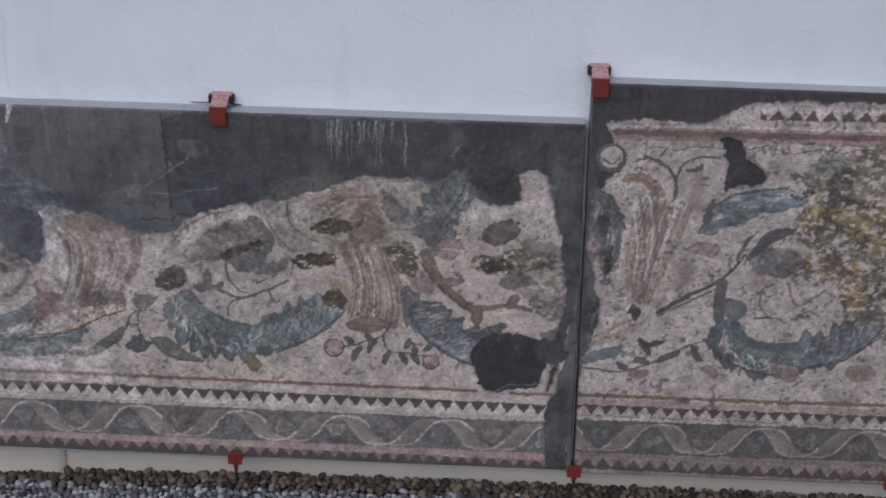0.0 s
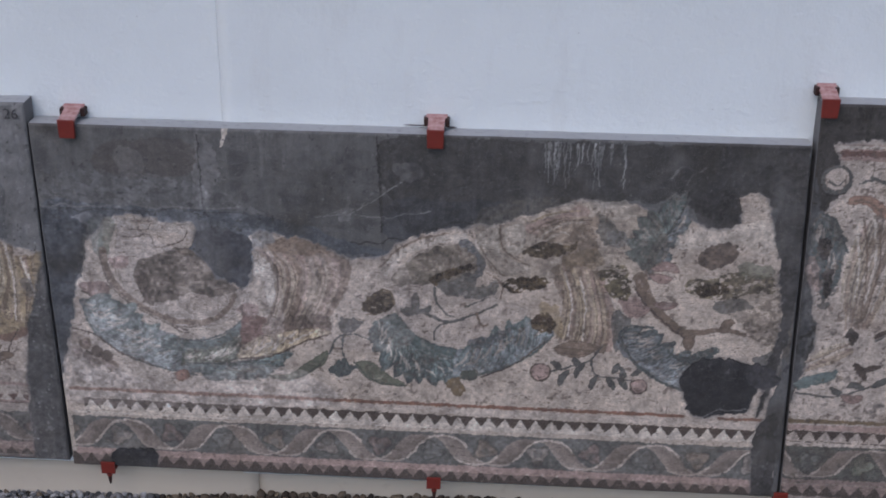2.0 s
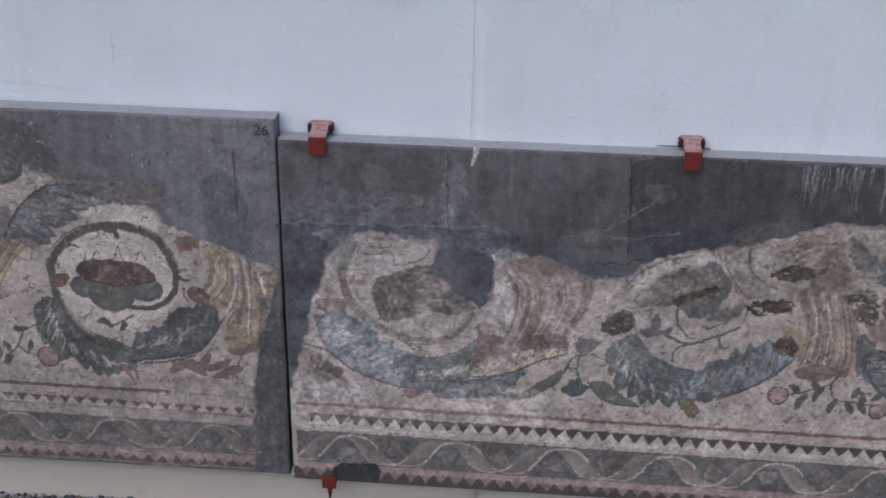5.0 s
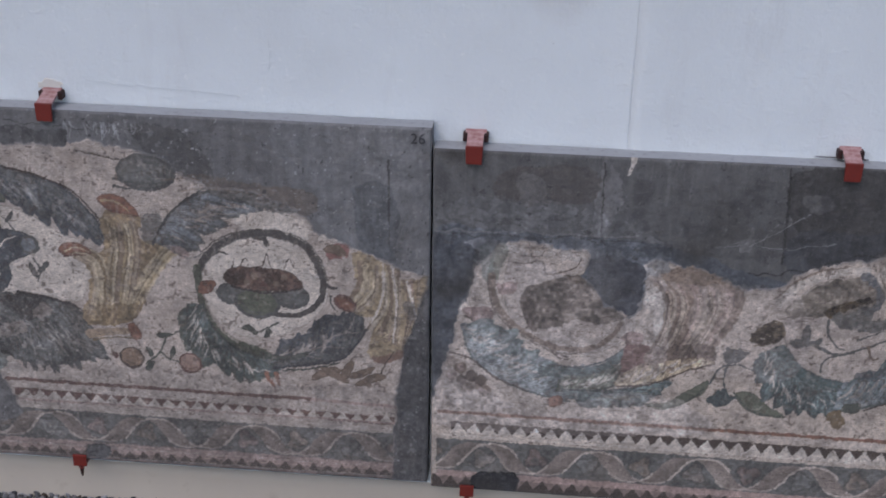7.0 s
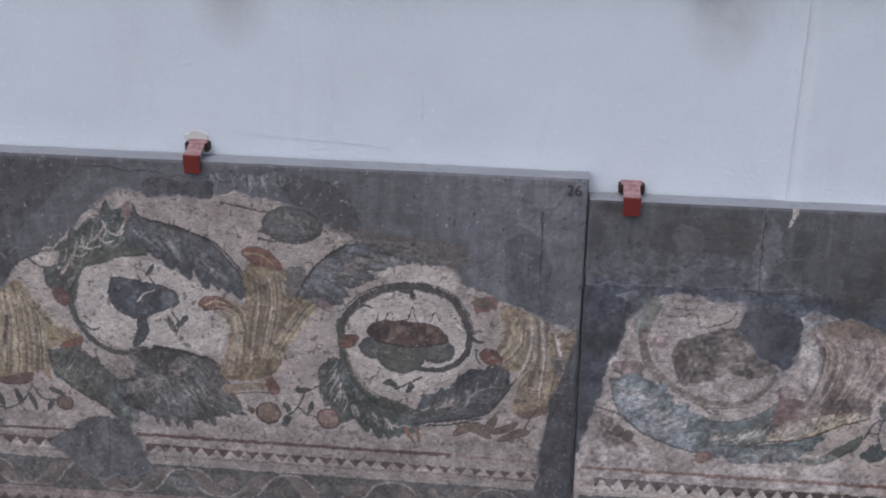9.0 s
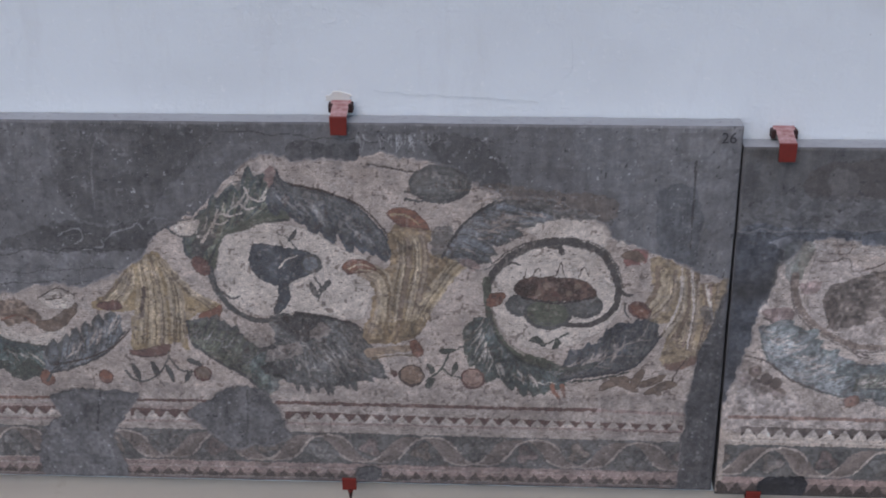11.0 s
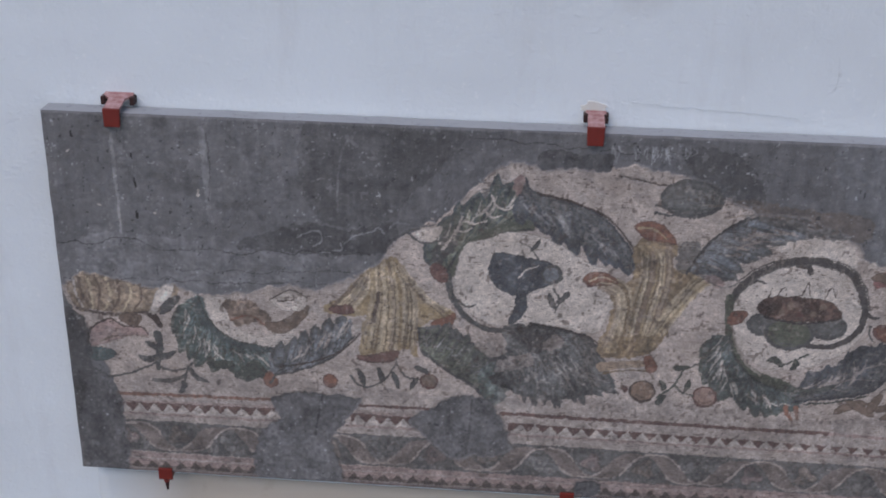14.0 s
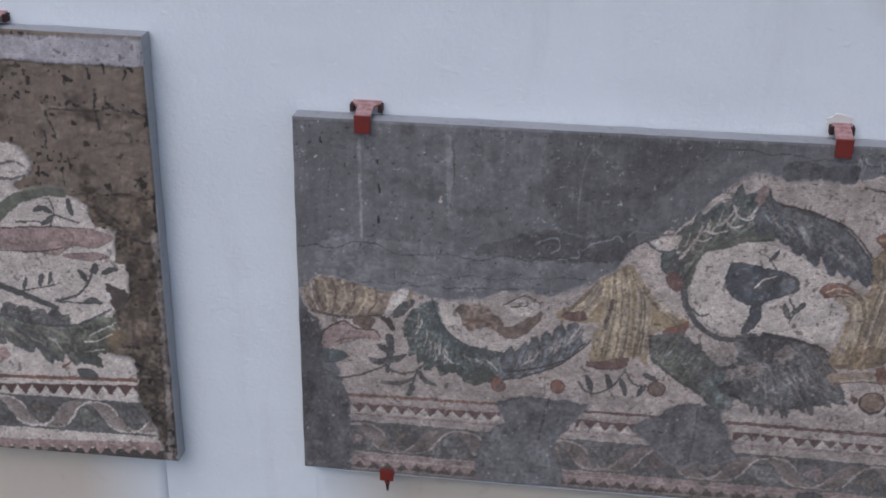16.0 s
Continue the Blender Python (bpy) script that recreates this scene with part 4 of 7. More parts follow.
A.fill(BEIGE - 16, -1848, 737, -1739, 773, -1709, 737, -1786, 700, -1840, 700, rough=True, cover=0.7, holes=0.35)
A.fill(BEIGE - 10, -1930, 810, -1842, 846, -1825, 773, -1891, 749, rough=True, cover=0.8)
A.fill(BEIGE - 20, -1684, 810, -1640, 846, -1609, 822, -1642, 786, rough=True, cover=0.7)
A.stroke(INKY, 10, 8, -1734, 897, -1607, 880, -1492, 839, -1419, 786)
A.begin("calyx", "ochre fluted calyx in mosaic with red tips")
A.fill(OCHRE_D + 22, -1479, 786, -1455, 882, -1433, 988, -1452, 1051, -1373, 1103, -1367, 1239, -1310, 1283, -1240, 1245, -1225, 1148, -1138, 1148, -1096, 1109, -1183, 999, -1250, 858, -1313, 790, rough=True, vary=0.15)
A.husk([BROWN, OCHRE_L, OCHRE, OCHRE_L, OCHRE_D, OCHRE_L], 0.1, [-1478, 790, -1434, 929, -1440, 1023, -1514, 1060], [-1381, 795, -1362, 953, -1390, 1074, -1486, 1111])
A.husk([OCHRE_D, OCHRE, OCHRE_L, BROWN, OCHRE, OCHRE_L, OCHRE, BROWN], 0.15, [-1393, 795, -1374, 976, -1348, 1115, -1359, 1245], [-1302, 803, -1258, 976, -1233, 1114, -1246, 1238])
A.husk([OCHRE, OCHRE_L, OCHRE_D, OCHRE_L, OCHRE, OCHRE_L], 0.12, [-1345, 795, -1246, 988, -1188, 1080, -1148, 1141], [-1283, 819, -1196, 964, -1135, 1057, -1082, 1104])
A.fill(OCHRE_D, -1472, 786, -1418, 853, -1334, 863, -1250, 870, -1302, 790, rough=True, cover=0.55, vary=0.2)
A.fill(SLATE, -1230, 1227, -1179, 1260, -1139, 1226, -1188, 1125, -1219, 1148, rough=True, cover=0.6)
A.fill(RUSTY, -1553, 1088, -1517, 1120, -1459, 1115, -1427, 1078, -1487, 1079, -1529, 1058)
A.fill(RUSTY, -1383, 1307, -1330, 1329, -1270, 1304, -1230, 1244, -1280, 1249, -1331, 1254, -1367, 1281)
A.stroke(OCHRE, 8, 5, -1367, 1298, -1316, 1298, -1266, 1260)
A.stroke(OCHRE_L, 7, 4, -1528, 1079, -1486, 1102, -1439, 1083)
A.stroke(RED_D, 6, 4, -1379, 1298, -1351, 1267, -1300, 1254)
A.stroke(RED_D, 6, 4, -1535, 1060, -1493, 1069, -1446, 1069)
A.stroke((150, 136, 124), 38, 26, -1463, 732, -1377, 747, -1292, 756)
A.stroke(OCHRE_D - 6, 7, 5, -1452, 707, -1377, 722, -1296, 727)
A.fill(RUSTY, -1309, 781, -1283, 790, -1258, 742, -1277, 715, -1301, 732)
A.begin("acanthus_leaf", "blue-grey acanthus leaf in mosaic")
A.fill(SLATE + 14, -1010, 1353, -852, 1371, -712, 1338, -630, 1285, -749, 1277, -888, 1251, -988, 1270, rough=True, cover=0.75, vary=0.2, holes=0.36)
A.plume(SLATE - 4, BLUE - 12, BEIGE - 24, 36, [-1182, 1137, -1133, 1233, -1053, 1314, -961, 1357], [-1107, 1109, -1005, 1125, -897, 1229, -729, 1277], lean=0.15)
A.stroke(SLATE - 14, 12, 8, -1184, 1132, -1138, 1222, -1069, 1303, -995, 1353)
A.stroke(BEIGE - 14, 8, 4, -999, 1274, -929, 1296, -849, 1299, cover=0.7)
A.stroke(BEIGE - 14, 8, 4, -1018, 1237, -948, 1265, -868, 1273, cover=0.7)
A.fill(PINK - 6, -1127, 1114, -1086, 1132, -1045, 1109, -1075, 1079, rough=True, cover=0.7)
A.begin("oval", "plain grey oval in mosaic")
A.disc(SLATE, -1191, 1418, 112, squash=0.66)
A.disc(SLATE + 16, -1195, 1418, 98, squash=0.6)
A.stroke(SLATE, 9, 6, -1315, 1388, -1214, 1375, -1095, 1382)
A.stroke(SLATE, 12, 6, -1315, 1360, -1264, 1353, -1214, 1375)
A.stroke(SLATE, 5, 4, -1256, 1446, -1197, 1461, -1126, 1440, cover=0.8)
A.stroke(SLATE, 5, 4, -1265, 1410, -1196, 1420, -1115, 1410, cover=0.8)
A.stroke(SLATE, 7, 4, -1106, 1103, -1043, 1081, -983, 1115, cover=0.7)
A.stroke(BROWN, 7, 5, -1135, 1392, -1035, 1401, -915, 1382, cover=0.6)
A.stroke(BROWN, 6, 4, -1074, 1353, -934, 1367, -754, 1350, cover=0.5)
A.begin("roundel", "pale mosaic roundel with heaped fruit")
A.fill(PALE, -747, 1235, -645, 1218, -569, 1140, -524, 1015, -549, 898, -635, 814, -758, 765, -884, 771, -976, 847, -1018, 965, -998, 1081, -925, 1172, vary=0.05)
A.fill(PALE, -869, 1257, -750, 1284, -629, 1262, -603, 1191, -746, 1218, -846, 1208, vary=0.05, rough=True)
RING = np.array((88, 86, 88))
A.stroke(RING, 30, 28, -1023, 1010, -994, 1081, -928, 1147, -845, 1187, -745, 1200, -633, 1175, -575, 1107, -543, 1020)
A.stroke(RING, 26, 20, -543, 1020, -550, 951, -594, 893, -666, 862, -758, 869)
A.stroke(RING, 26, 16, -805, 1189, -764, 1180, -751, 1157)
A.stroke(RING, 16, 8, -972, 1099, -933, 1113, -905, 1104)
A.stroke(RING, 18, 12, -548, 1016, -520, 993, -494, 990)
A.stroke(RING + 34, 6, 5, -1007, 1022, -979, 1079, -920, 1136, -840, 1176, -744, 1186, -643, 1166, cover=0.6)
A.stroke(RING - 18, 6, 5, -1005, 1109, -935, 1167, -846, 1205, -746, 1215, -624, 1192, -555, 1107, -526, 1020, cover=0.7)
A.stroke(GREEN - 14, 30, 40, -1023, 1045, -1015, 928, -976, 810, -894, 732, -783, 693)
A.stroke(BEIGE - 12, 7, 9, -1009, 952, -986, 869, -944, 790, -879, 732, cover=0.8)
A.begin("fruit_basket", "green and dark red heap of fruit in mosaic")
A.disc(SLATE, -893, 943, 62, squash=0.75)
A.disc(SLATE + 14, -893, 947, 50, squash=0.7)
A.disc(SLATE, -798, 908, 90, squash=0.72)
A.disc(GREEN - 8, -798, 913, 78, squash=0.68)
A.disc(SLATE, -666, 944, 70, squash=0.75)
A.disc(SLATE + 12, -666, 949, 58, squash=0.7)
A.stroke(SLATE, 6, 4, -860, 908, -827, 872, -774, 868)
A.fill((98, 82, 78), -925, 1017, -888, 1054, -796, 1059, -690, 1055, -634, 1019, -627, 977, -729, 962, -852, 962, -911, 985, vary=0.25)
A.disc(BROWN_D, -865, 1013, 16)
A.disc(BROWN, -804, 1022, 14)
A.disc(BROWN, -834, 994, 12)
A.disc(RED_D, -772, 990, 12)
A.disc(BROWN, -721, 995, 12)
A.disc(BROWN_D, -748, 1004, 16)
A.disc(BROWN, -692, 1023, 14)
A.stroke(INKY, 10, 8, -894, 975, -769, 953, -631, 977)
A.stroke(BROWN_D, 5, 3, -888, 1054, -880, 1091)
A.stroke(BROWN_D, 5, 3, -858, 1059, -835, 1096, -825, 1064)
A.stroke(BROWN_D, 5, 3, -796, 1059, -772, 1069, -755, 1119, -744, 1069)
A.stroke(BROWN_D, 5, 3, -690, 1060, -673, 1101, -654, 1065)
A.stroke(GREEN_D, 8, 5, -720, 830, -770, 801, -811, 777)
A.leaf(GREEN_D, 30, -864, 795, -833, 800, -804, 772)
A.leaf(GREEN_D, 24, -774, 765, -759, 787, -765, 811)
A.fill(RUSTY, -1026, 942, -1011, 984, -953, 994, -964, 956, -1000, 932)
A.begin("acanthus_scroll", "dark green acanthus scroll in mosaic")
A.plume(GREEN_D - 4, TEAL_D, PALE, 52, [-1008, 893, -976, 798, -893, 713, -782, 674, -698, 683], [-1087, 886, -1105, 732, -1018, 619, -863, 564, -720, 604], lean=0.25)
A.fill(BLUE_D - 4, -713, 761, -651, 773, -553, 869, -481, 869, -422, 904, -396, 833, -493, 749, -615, 701, -720, 688, rough=True, vary=0.2)
A.plume(BLUE_D - 8, SLATE - 4, BEIGE - 24, 48, [-748, 629, -591, 654, -468, 696, -371, 833], [-723, 747, -625, 790, -542, 866, -413, 918], lean=0.3)
A.stroke(BEIGE - 16, 8, 4, -698, 681, -636, 693, -562, 684, cover=0.7)
A.stroke(BEIGE - 16, 8, 4, -616, 713, -544, 737, -471, 737, cover=0.7)
A.stroke(BEIGE - 16, 7, 4, -536, 766, -476, 797, -414, 809, cover=0.7)
A.stroke(GREEN_D, 30, 18, -783, 688, -698, 674, -615, 701, cover=0.8)
A.stroke(GREEN_D, 10, 7, -706, 619, -590, 639, -487, 669)
A.stroke(RUSTY, 22, 12, -775, 604, -765, 577, -747, 549)
A.stroke(RUSTY, 18, 10, -737, 604, -731, 577, -726, 554)
A.begin("calyx", "pale ochre fluted calyx in mosaic")
A.fill(OCHRE - 6, -437, 1145, -360, 1133, -251, 1042, -202, 1053, -153, 1065, -165, 950, -209, 857, -237, 785, -260, 701, -363, 694, -367, 785, -313, 880, -410, 880, -460, 927, -421, 1020, rough=True, cover=0.75, vary=0.15)
A.husk([BROWN, OCHRE_L, OCHRE, OCHRE_L, BROWN], 0.1, [-418, 1111, -415, 1020, -468, 923], [-332, 1092, -342, 974, -424, 880])
A.husk([OCHRE, WHITE, OCHRE, BROWN, OCHRE_L, PINK, OCHRE, BROWN], 0.1, [-328, 1110, -313, 950, -385, 828], [-255, 1083, -248, 927, -263, 737])
A.husk([BROWN, OCHRE_L, PINK, OCHRE, BROWN], 0.1, [-247, 1042, -224, 927, -252, 708], [-179, 1042, -187, 880, -234, 773])
A.stroke(PALE, 11, 7, -318, 1065, -321, 962, -360, 852)
A.stroke(PALE, 11, 7, -285, 1099, -267, 950, -279, 773)
A.stroke(PALE, 10, 7, -226, 1031, -208, 950, -191, 861)
A.fill(CEM, -241, 939, -206, 950, -196, 892, -225, 880, rough=True, cover=0.6)
A.fill(RED_D + 22, -375, 708, -313, 713, -243, 737, -260, 699, -331, 684, rough=True, cover=0.7)
A.fill(RED_D + 10, -507, 946, -467, 965, -420, 932, -437, 890, -490, 909)
A.fill((150, 116, 116), -537, 1138, -503, 1169, -447, 1169, -469, 1116, -518, 1107, rough=True)
A.fill(RUSTY, -497, 945, -469, 955, -428, 927, -435, 894, -477, 908)
A.leaf(BROWN, 40, -539, 1151, -495, 1151, -457, 1129)
A.leaf(PALE, 30, -562, 1185, -543, 1192, -527, 1201)
A.stroke(SLATE, 8, 6, -513, 957, -516, 922, -497, 898)
A.begin("oak_twig", "faded brown oak leaves in mosaic")
A.leaf(BROWN, 36, -597, 587, -537, 628, -475, 638)
A.leaf(BROWN, 36, -560, 645, -505, 618, -449, 584)
A.leaf(BROWN, 36, -471, 596, -454, 646, -432, 683)
A.leaf(BROWN, 36, -451, 609, -400, 629, -350, 659)
A.leaf(BROWN, 36, -396, 589, -356, 610, -305, 623)
A.leaf(BROWN, 30, -426, 572, -390, 590, -363, 572)
A.stroke(BROWN_D, 6, 5, -327, 635, -310, 672, -278, 733)
A.begin("fruit", "round brown mosaic fruit")
A.fruit(BROWN_D, (138, 121, 111), -1305, 637, 50)
A.disc(RED_D, -1370, 644, 14)
A.begin("fruit", "round pink mosaic fruit")
A.fruit(RED_D, (148, 129, 124), -1073, 627, 46)
A.begin("sprig", "dark leafy mosaic sprig")
A.stroke(GREEN_D, 9, 6, -1251, 612, -1198, 663, -1157, 737, -1095, 774, -1053, 774)
A.stroke(GREEN_D, 8, 5, -1188, 675, -1166, 646, -1116, 631)
A.leaf(GREEN_D, 24, -1204, 749, -1168, 744, -1137, 754)
A.leaf(GREEN_D, 24, -1246, 687, -1231, 670, -1228, 645)
A.leaf(GREEN_D, 24, -1250, 580, -1236, 605, -1219, 625)
A.leaf(GREEN_D, 22, -1155, 646, -1139, 671, -1135, 696)
A.begin("red_line", "dull red border line in mosaic")
A.strip(RUSTY, -3327, 492, -2685, 502, 14)
A.begin("red_line", "dull red border line in mosaic")
A.strip(RED_D, -2383, 500, -2094, 499, 12)
A.begin("red_line", "dull red border line in mosaic")
A.strip(RED_D, -1838, 497, -601, 492, 15)
A.begin("red_line", "dull red border line in mosaic")
A.strip(PINK, -601, 492, -265, 481, 13)
A.strip(PINK, -3326, 452, -2677, 466, 18, cover=0.6)
A.strip(PINK, -2386, 464, -2118, 462, 18, cover=0.6)
A.begin("tooth_border", "white sawtooth border on dark red")
A.strip(RED_D, -3324, 426, -2703, 434, 36)
A.strip(RED_D, -2406, 433, -2143, 428, 36)
A.strip(RED_D, -1798, 430, -272, 404, 36)
A.teeth(PALE, -3325, 418, -2705, 424, 36, 58)
A.teeth(PALE, -2407, 422, -2143, 420, 34, 58)
A.teeth(PALE - 6, -1783, 423, -272, 409, 34, 58)
A.strip(PINK, -3317, 408, -272, 409, 8)
A.begin("wave_border", "undulating ribbon border with buds in mosaic")
A.wave(-3314, 239, -275, 221, 144, 405, -3296, SLATE + 8, BEIGE - 38, BEIGE - 46, BEIGE - 8, [PINK - 28, BROWN, SLATE + 26])
A.begin("tooth_border", "lower sawtooth border in mosaic")
A.strip(PINK - 4, -3319, 211, -273, 205, 22, cover=0.8)
A.strip(BROWN_D, -3326, 164, -269, 165, 38)
A.teeth(PINK, -3326, 167, -269, 168, 36, 58, up=False)
A.strip(PINK - 8, -3318, 142, -278, 149, 10)
A.speckle(BEIGE, 0.07, 0.012, 0.35)
A.speckle(CEM_L, 0.08, 0.03, 0.18)
A.speckle(WHITE, 0.03, 0.009, 0.25)
A.speckle(BROWN_D, 0.05, 0.01, 0.45)
A.blotch(BROWN_D, 0.08, 0.05, 0.16, 0, on=1)
A.fill((120, 117, 120), -3340, 540, -2700, 600, -2000, 570, -1300, 600, -700, 560, -260, 540, -260, 120, -3340, 110, rough=True, cover=0.22, vary=0.15)
A.strip((84, 80, 80), -3464, 115, -254, 125, 60, cover=0.35)
A.cement()
A.fill(CEM + 12, -2723, 502, -2659, 533, -2535, 548, -2380, 531, -2368, 516, -2447, 401, -2491, 339, -2454, 246, -2482, 131, -2765, 127, -2793, 241, -2751, 376, -2681, 429, rough=True)
A.fill(CEM_L, -2738, 323, -2596, 378, -2493, 273, -2525, 164, -2733, 160, rough=True, cover=0.5)
A.stroke(CEM_D, 8, 5, -2518, 535, -2537, 431, -2549, 352, cover=0.7)
A.fill(CEM + 12, -2185, 461, -2093, 509, -2024, 566, -1892, 563, -1860, 543, -1820, 440, -1778, 362, -1801, 323, -1903, 303, -2015, 293, -2081, 337, -2144, 410, rough=True)
A.stroke(CEM_D, 7, 5, -1941, 554, -1946, 439, -1961, 302, cover=0.6)
A.fill(CEM_L, -2007, 464, -1874, 465, -1833, 362, -1991, 333, rough=True, cover=0.4)
A.fill(CEM, -1519, 207, -1445, 213, -1445, 154, -1519, 153, rough=True)
A.fill(CEM_D, -3532, 842, -3421, 824, -3408, 625, -3348, 558, -3317, 373, -3315, 117, -3504, 129, -3517, 515, rough=True, cover=0.75)
A.fill(CEM, -3437, 537, -3328, 538, -3305, 368, -3319, 134, -3508, 131, rough=True, cover=0.8)
A.fill(CEM - 8, -265, 486, -247, 709, -220, 806, -142, 1017, -120, 662, -145, 135, -267, 147, rough=True, cover=0.85)
A.stroke(BROWN_D, 6, 5, -1446, 1489, -1356, 1474, -1286, 1461, cover=0.8)
A.fill(CEM - 4, -1724, 1563, -1585, 1562, -1482, 1561, -1479, 1508, -1597, 1507, -1726, 1510, rough=True)
A.blotch(CEM_D, 0.3, 0.35, 0.22, 2, on=0)
A.blotch(CEM_L, 0.3, 0.3, 0.3, 5, on=0)
A.blotch(LIME, 0.008, 0.02, 0.6, 1, on=0)
A.blotch(CEM_D, 0.3, 0.08, 0.16, 6, on=0)
A.blotch(BROWN, 0.2, 0.2, 0.14, 4, on=1)
A.speckle((74, 74, 78), 0.012, 0.008, 0.6, "cement")
A.speckle(LIME, 0.01, 0.006, 0.6, "cement")
A.speckle(CEM_L, 0.05, 0.012, 0.5, "cement")
A.finish(west)

P2_CORNERS = ((-0.126, 0.122), (2.68, 0.11), (2.628, 1.573), (-0.139, 1.566))
mid = panel("dark grey cement panel with a stained mosaic acanthus scroll", *P2_CORNERS)
B = Face(*P2_CORNERS, 0.0035, (107, 108, 113), 5)
B.fill((98, 104, 116), -146, 1240, 167, 1258, 460, 1256, 668, 1252, 960, 1166, 1170, 1110, 1047, 1079, 795, 1134, 456, 854, 416, 1089, 35, 1136, -67, 821, -134, 618, -156, 816, rough=True, cover=0.75)
B.fill(CEM_L, 463, 1558, 544, 1455, 502, 1276, 440, 1273, 452, 1450, rough=True, cover=0.6)
B.fill(BROWN_D, 114, 1498, 422, 1514, 420, 1383, 110, 1389, rough=True, cover=0.25)
B.fill(CEM_L, 175, 1479, 257, 1462, 231, 1284, 168, 1280, rough=True, cover=0.35)
B.cracks(CEM_L, -141, 1250, 41, 1255, 251, 1258, 419, 1262, 606, 1268, width=6)
B.cracks(CEM_D, -130, 1232, 61, 1238, 335, 1244, 627, 1249, width=4)
B.cracks(CEM_L, 957, 1252, 1038, 1283, 1097, 1348, 1215, 1403, 1357, 1384, width=5)
B.cracks(CEM_L, 978, 1240, 993, 1281, 1008, 1322, width=12)
B.stroke(CEM_D, 8, 6, 1112, 1559, 1123, 1398, 1131, 1221, cover=0.8)
B.stroke(CEM_D, 6, 5, 467, 1548, 470, 1407, 473, 1274, cover=0.8)
B.stroke(CEM_L, 18, 12, 686, 1559, 697, 1484, 692, 1397, cover=0.5)
B.stroke(CEM_L, 14, 8, 771, 1548, 778, 1488, 773, 1423, cover=0.4)
B.stroke(WHITE, 26, 5, 569, 1576, 565, 1538, 552, 1503)
B.cracks(LIME, 2153, 1442, 2197, 1477, 2257, 1469, 2280, 1506, width=8)
B.cracks(LIME, 2207, 1413, 2221, 1446, width=6)
B.fill((74, 73, 75), 1147, 1554, 1719, 1558, 2318, 1567, 2612, 1564, 2620, 1182, 2537, 1335, 2240, 1323, 2038, 1349, 1743, 1322, 1449, 1239, 1248, 1183, 1159, 1312, rough=True, cover=0.6)
B.fill((82, 86, 96), 1159, 1312, 1402, 1325, 1624, 1316, 1409, 1226, 1168, 1155, rough=True, cover=0.5)
B.cracks(LIME, 880, 1240, 1043, 1253, 1206, 1253, 1307, 1280, width=4, cover=0.4)
B.cracks(CEM_D - 14, 1003, 1144, 1209, 1170, 1370, 1223, 1530, 1260, width=6, cover=0.7)
B.fill(CEM_L, 974, 1276, 1012, 1283, 1019, 1250, 982, 1232, rough=True, cover=0.6)
B.stroke(CEM_D - 12, 9, 7, 1114, 1535, 1119, 1375, 1126, 1188, cover=0.8)
B.fill(CEM_L, 1161, 1453, 1241, 1467, 1272, 1415, 1203, 1390, rough=True, cover=0.4)
B.cracks(LIME, 1002, 1249, 1063, 1296, 1144, 1344, 1203, 1390, width=4, cover=0.5)
B.runs(LIME, 1700, 2010, 1555, 170, 26, 0.45)
B.runs(CEM_L, 600, 760, 1555, 120, 10, 0.3)
B.begin("mosaic_ground", "worn beige mosaic field")
B.fill(CREAM, 14, 1042, 47, 1148, 113, 1205, 187, 1229, 282, 1214, 325, 1194, 414, 1208, 443, 1164, 408, 1100, 331, 1060, 521, 906, 628, 960, 653, 1079, 632, 1147, 669, 1184, 757, 1164, 883, 1127, 984, 1087, 1109, 1094, 1219, 1167, 1349, 1211, 1470, 1231, 1554, 1236, 1658, 1278, 1841, 1341, 1953, 1323, 2059, 1334, 2087, 1317, 2221, 1289, 2325, 1265, 2417, 1282, 2392, 1369, 2487, 1390, 2519, 1301, 2558, 1180, 2589, 1043, 2622, 808, 2619, 612, 2595, 485, 2620, 118, 1972, 89, 1288, 106, 495, 111, -124, 124, -140, 412, -116, 594, -60, 797, -17, 945, rough=True, vary=0.07)
B.begin("roundel", "pale mosaic roundel with a plain brown shape")
B.fill(BEIGE, 142, 1142, 187, 1213, 334, 1187, 418, 1199, 438, 1136, 395, 1087, 500, 953, 607, 935, 607, 864, 499, 784, 347, 774, 218, 839, 136, 978, vary=0.06)
B.cracks(BROWN_D, 163, 1139, 226, 1129, 270, 1154, 300, 1105, 375, 1132, 409, 1169, width=5)
B.cracks(BROWN_D, 186, 1172, 249, 1171, 271, 1191, width=4)
B.stroke(GREEN, 50, 44, 120, 1188, 97, 1123, 89, 1077, cover=0.8)
B.stroke(TEAL, 60, 40, 67, 1178, 67, 1121, 72, 1076, cover=0.5)
B.stroke(BROWN + 4, 26, 20, 85, 1081, 103, 975, 161, 893, 256, 827, 362, 790, 470, 801, 536, 848, 573, 912)
B.stroke(BROWN_D, 7, 5, 71, 1071, 89, 965, 151, 879, 255, 808, 361, 770, 470, 786, cover=0.7)
B.stroke(BROWN_D, 10, 6, 329, 778, 356, 765, 382, 757)
B.fill((116, 108, 104), 201, 1001, 289, 1077, 412, 1100, 479, 1034, 509, 977, 586, 967, 577, 924, 500, 905, 414, 919, 327, 880, 240, 860, 199, 930, rough=True, vary=0.25)
B.fill(BROWN_D, 201, 994, 254, 985, 240, 860, 203, 923, rough=True, cover=0.6)
B.leaf(BROWN, 30, 358, 787, 325, 797, 293, 820)
B.stroke(BROWN_D, 10, 6, 325, 773, 357, 750, 390, 747)
B.begin("blossom", "faded pink mosaic blossom")
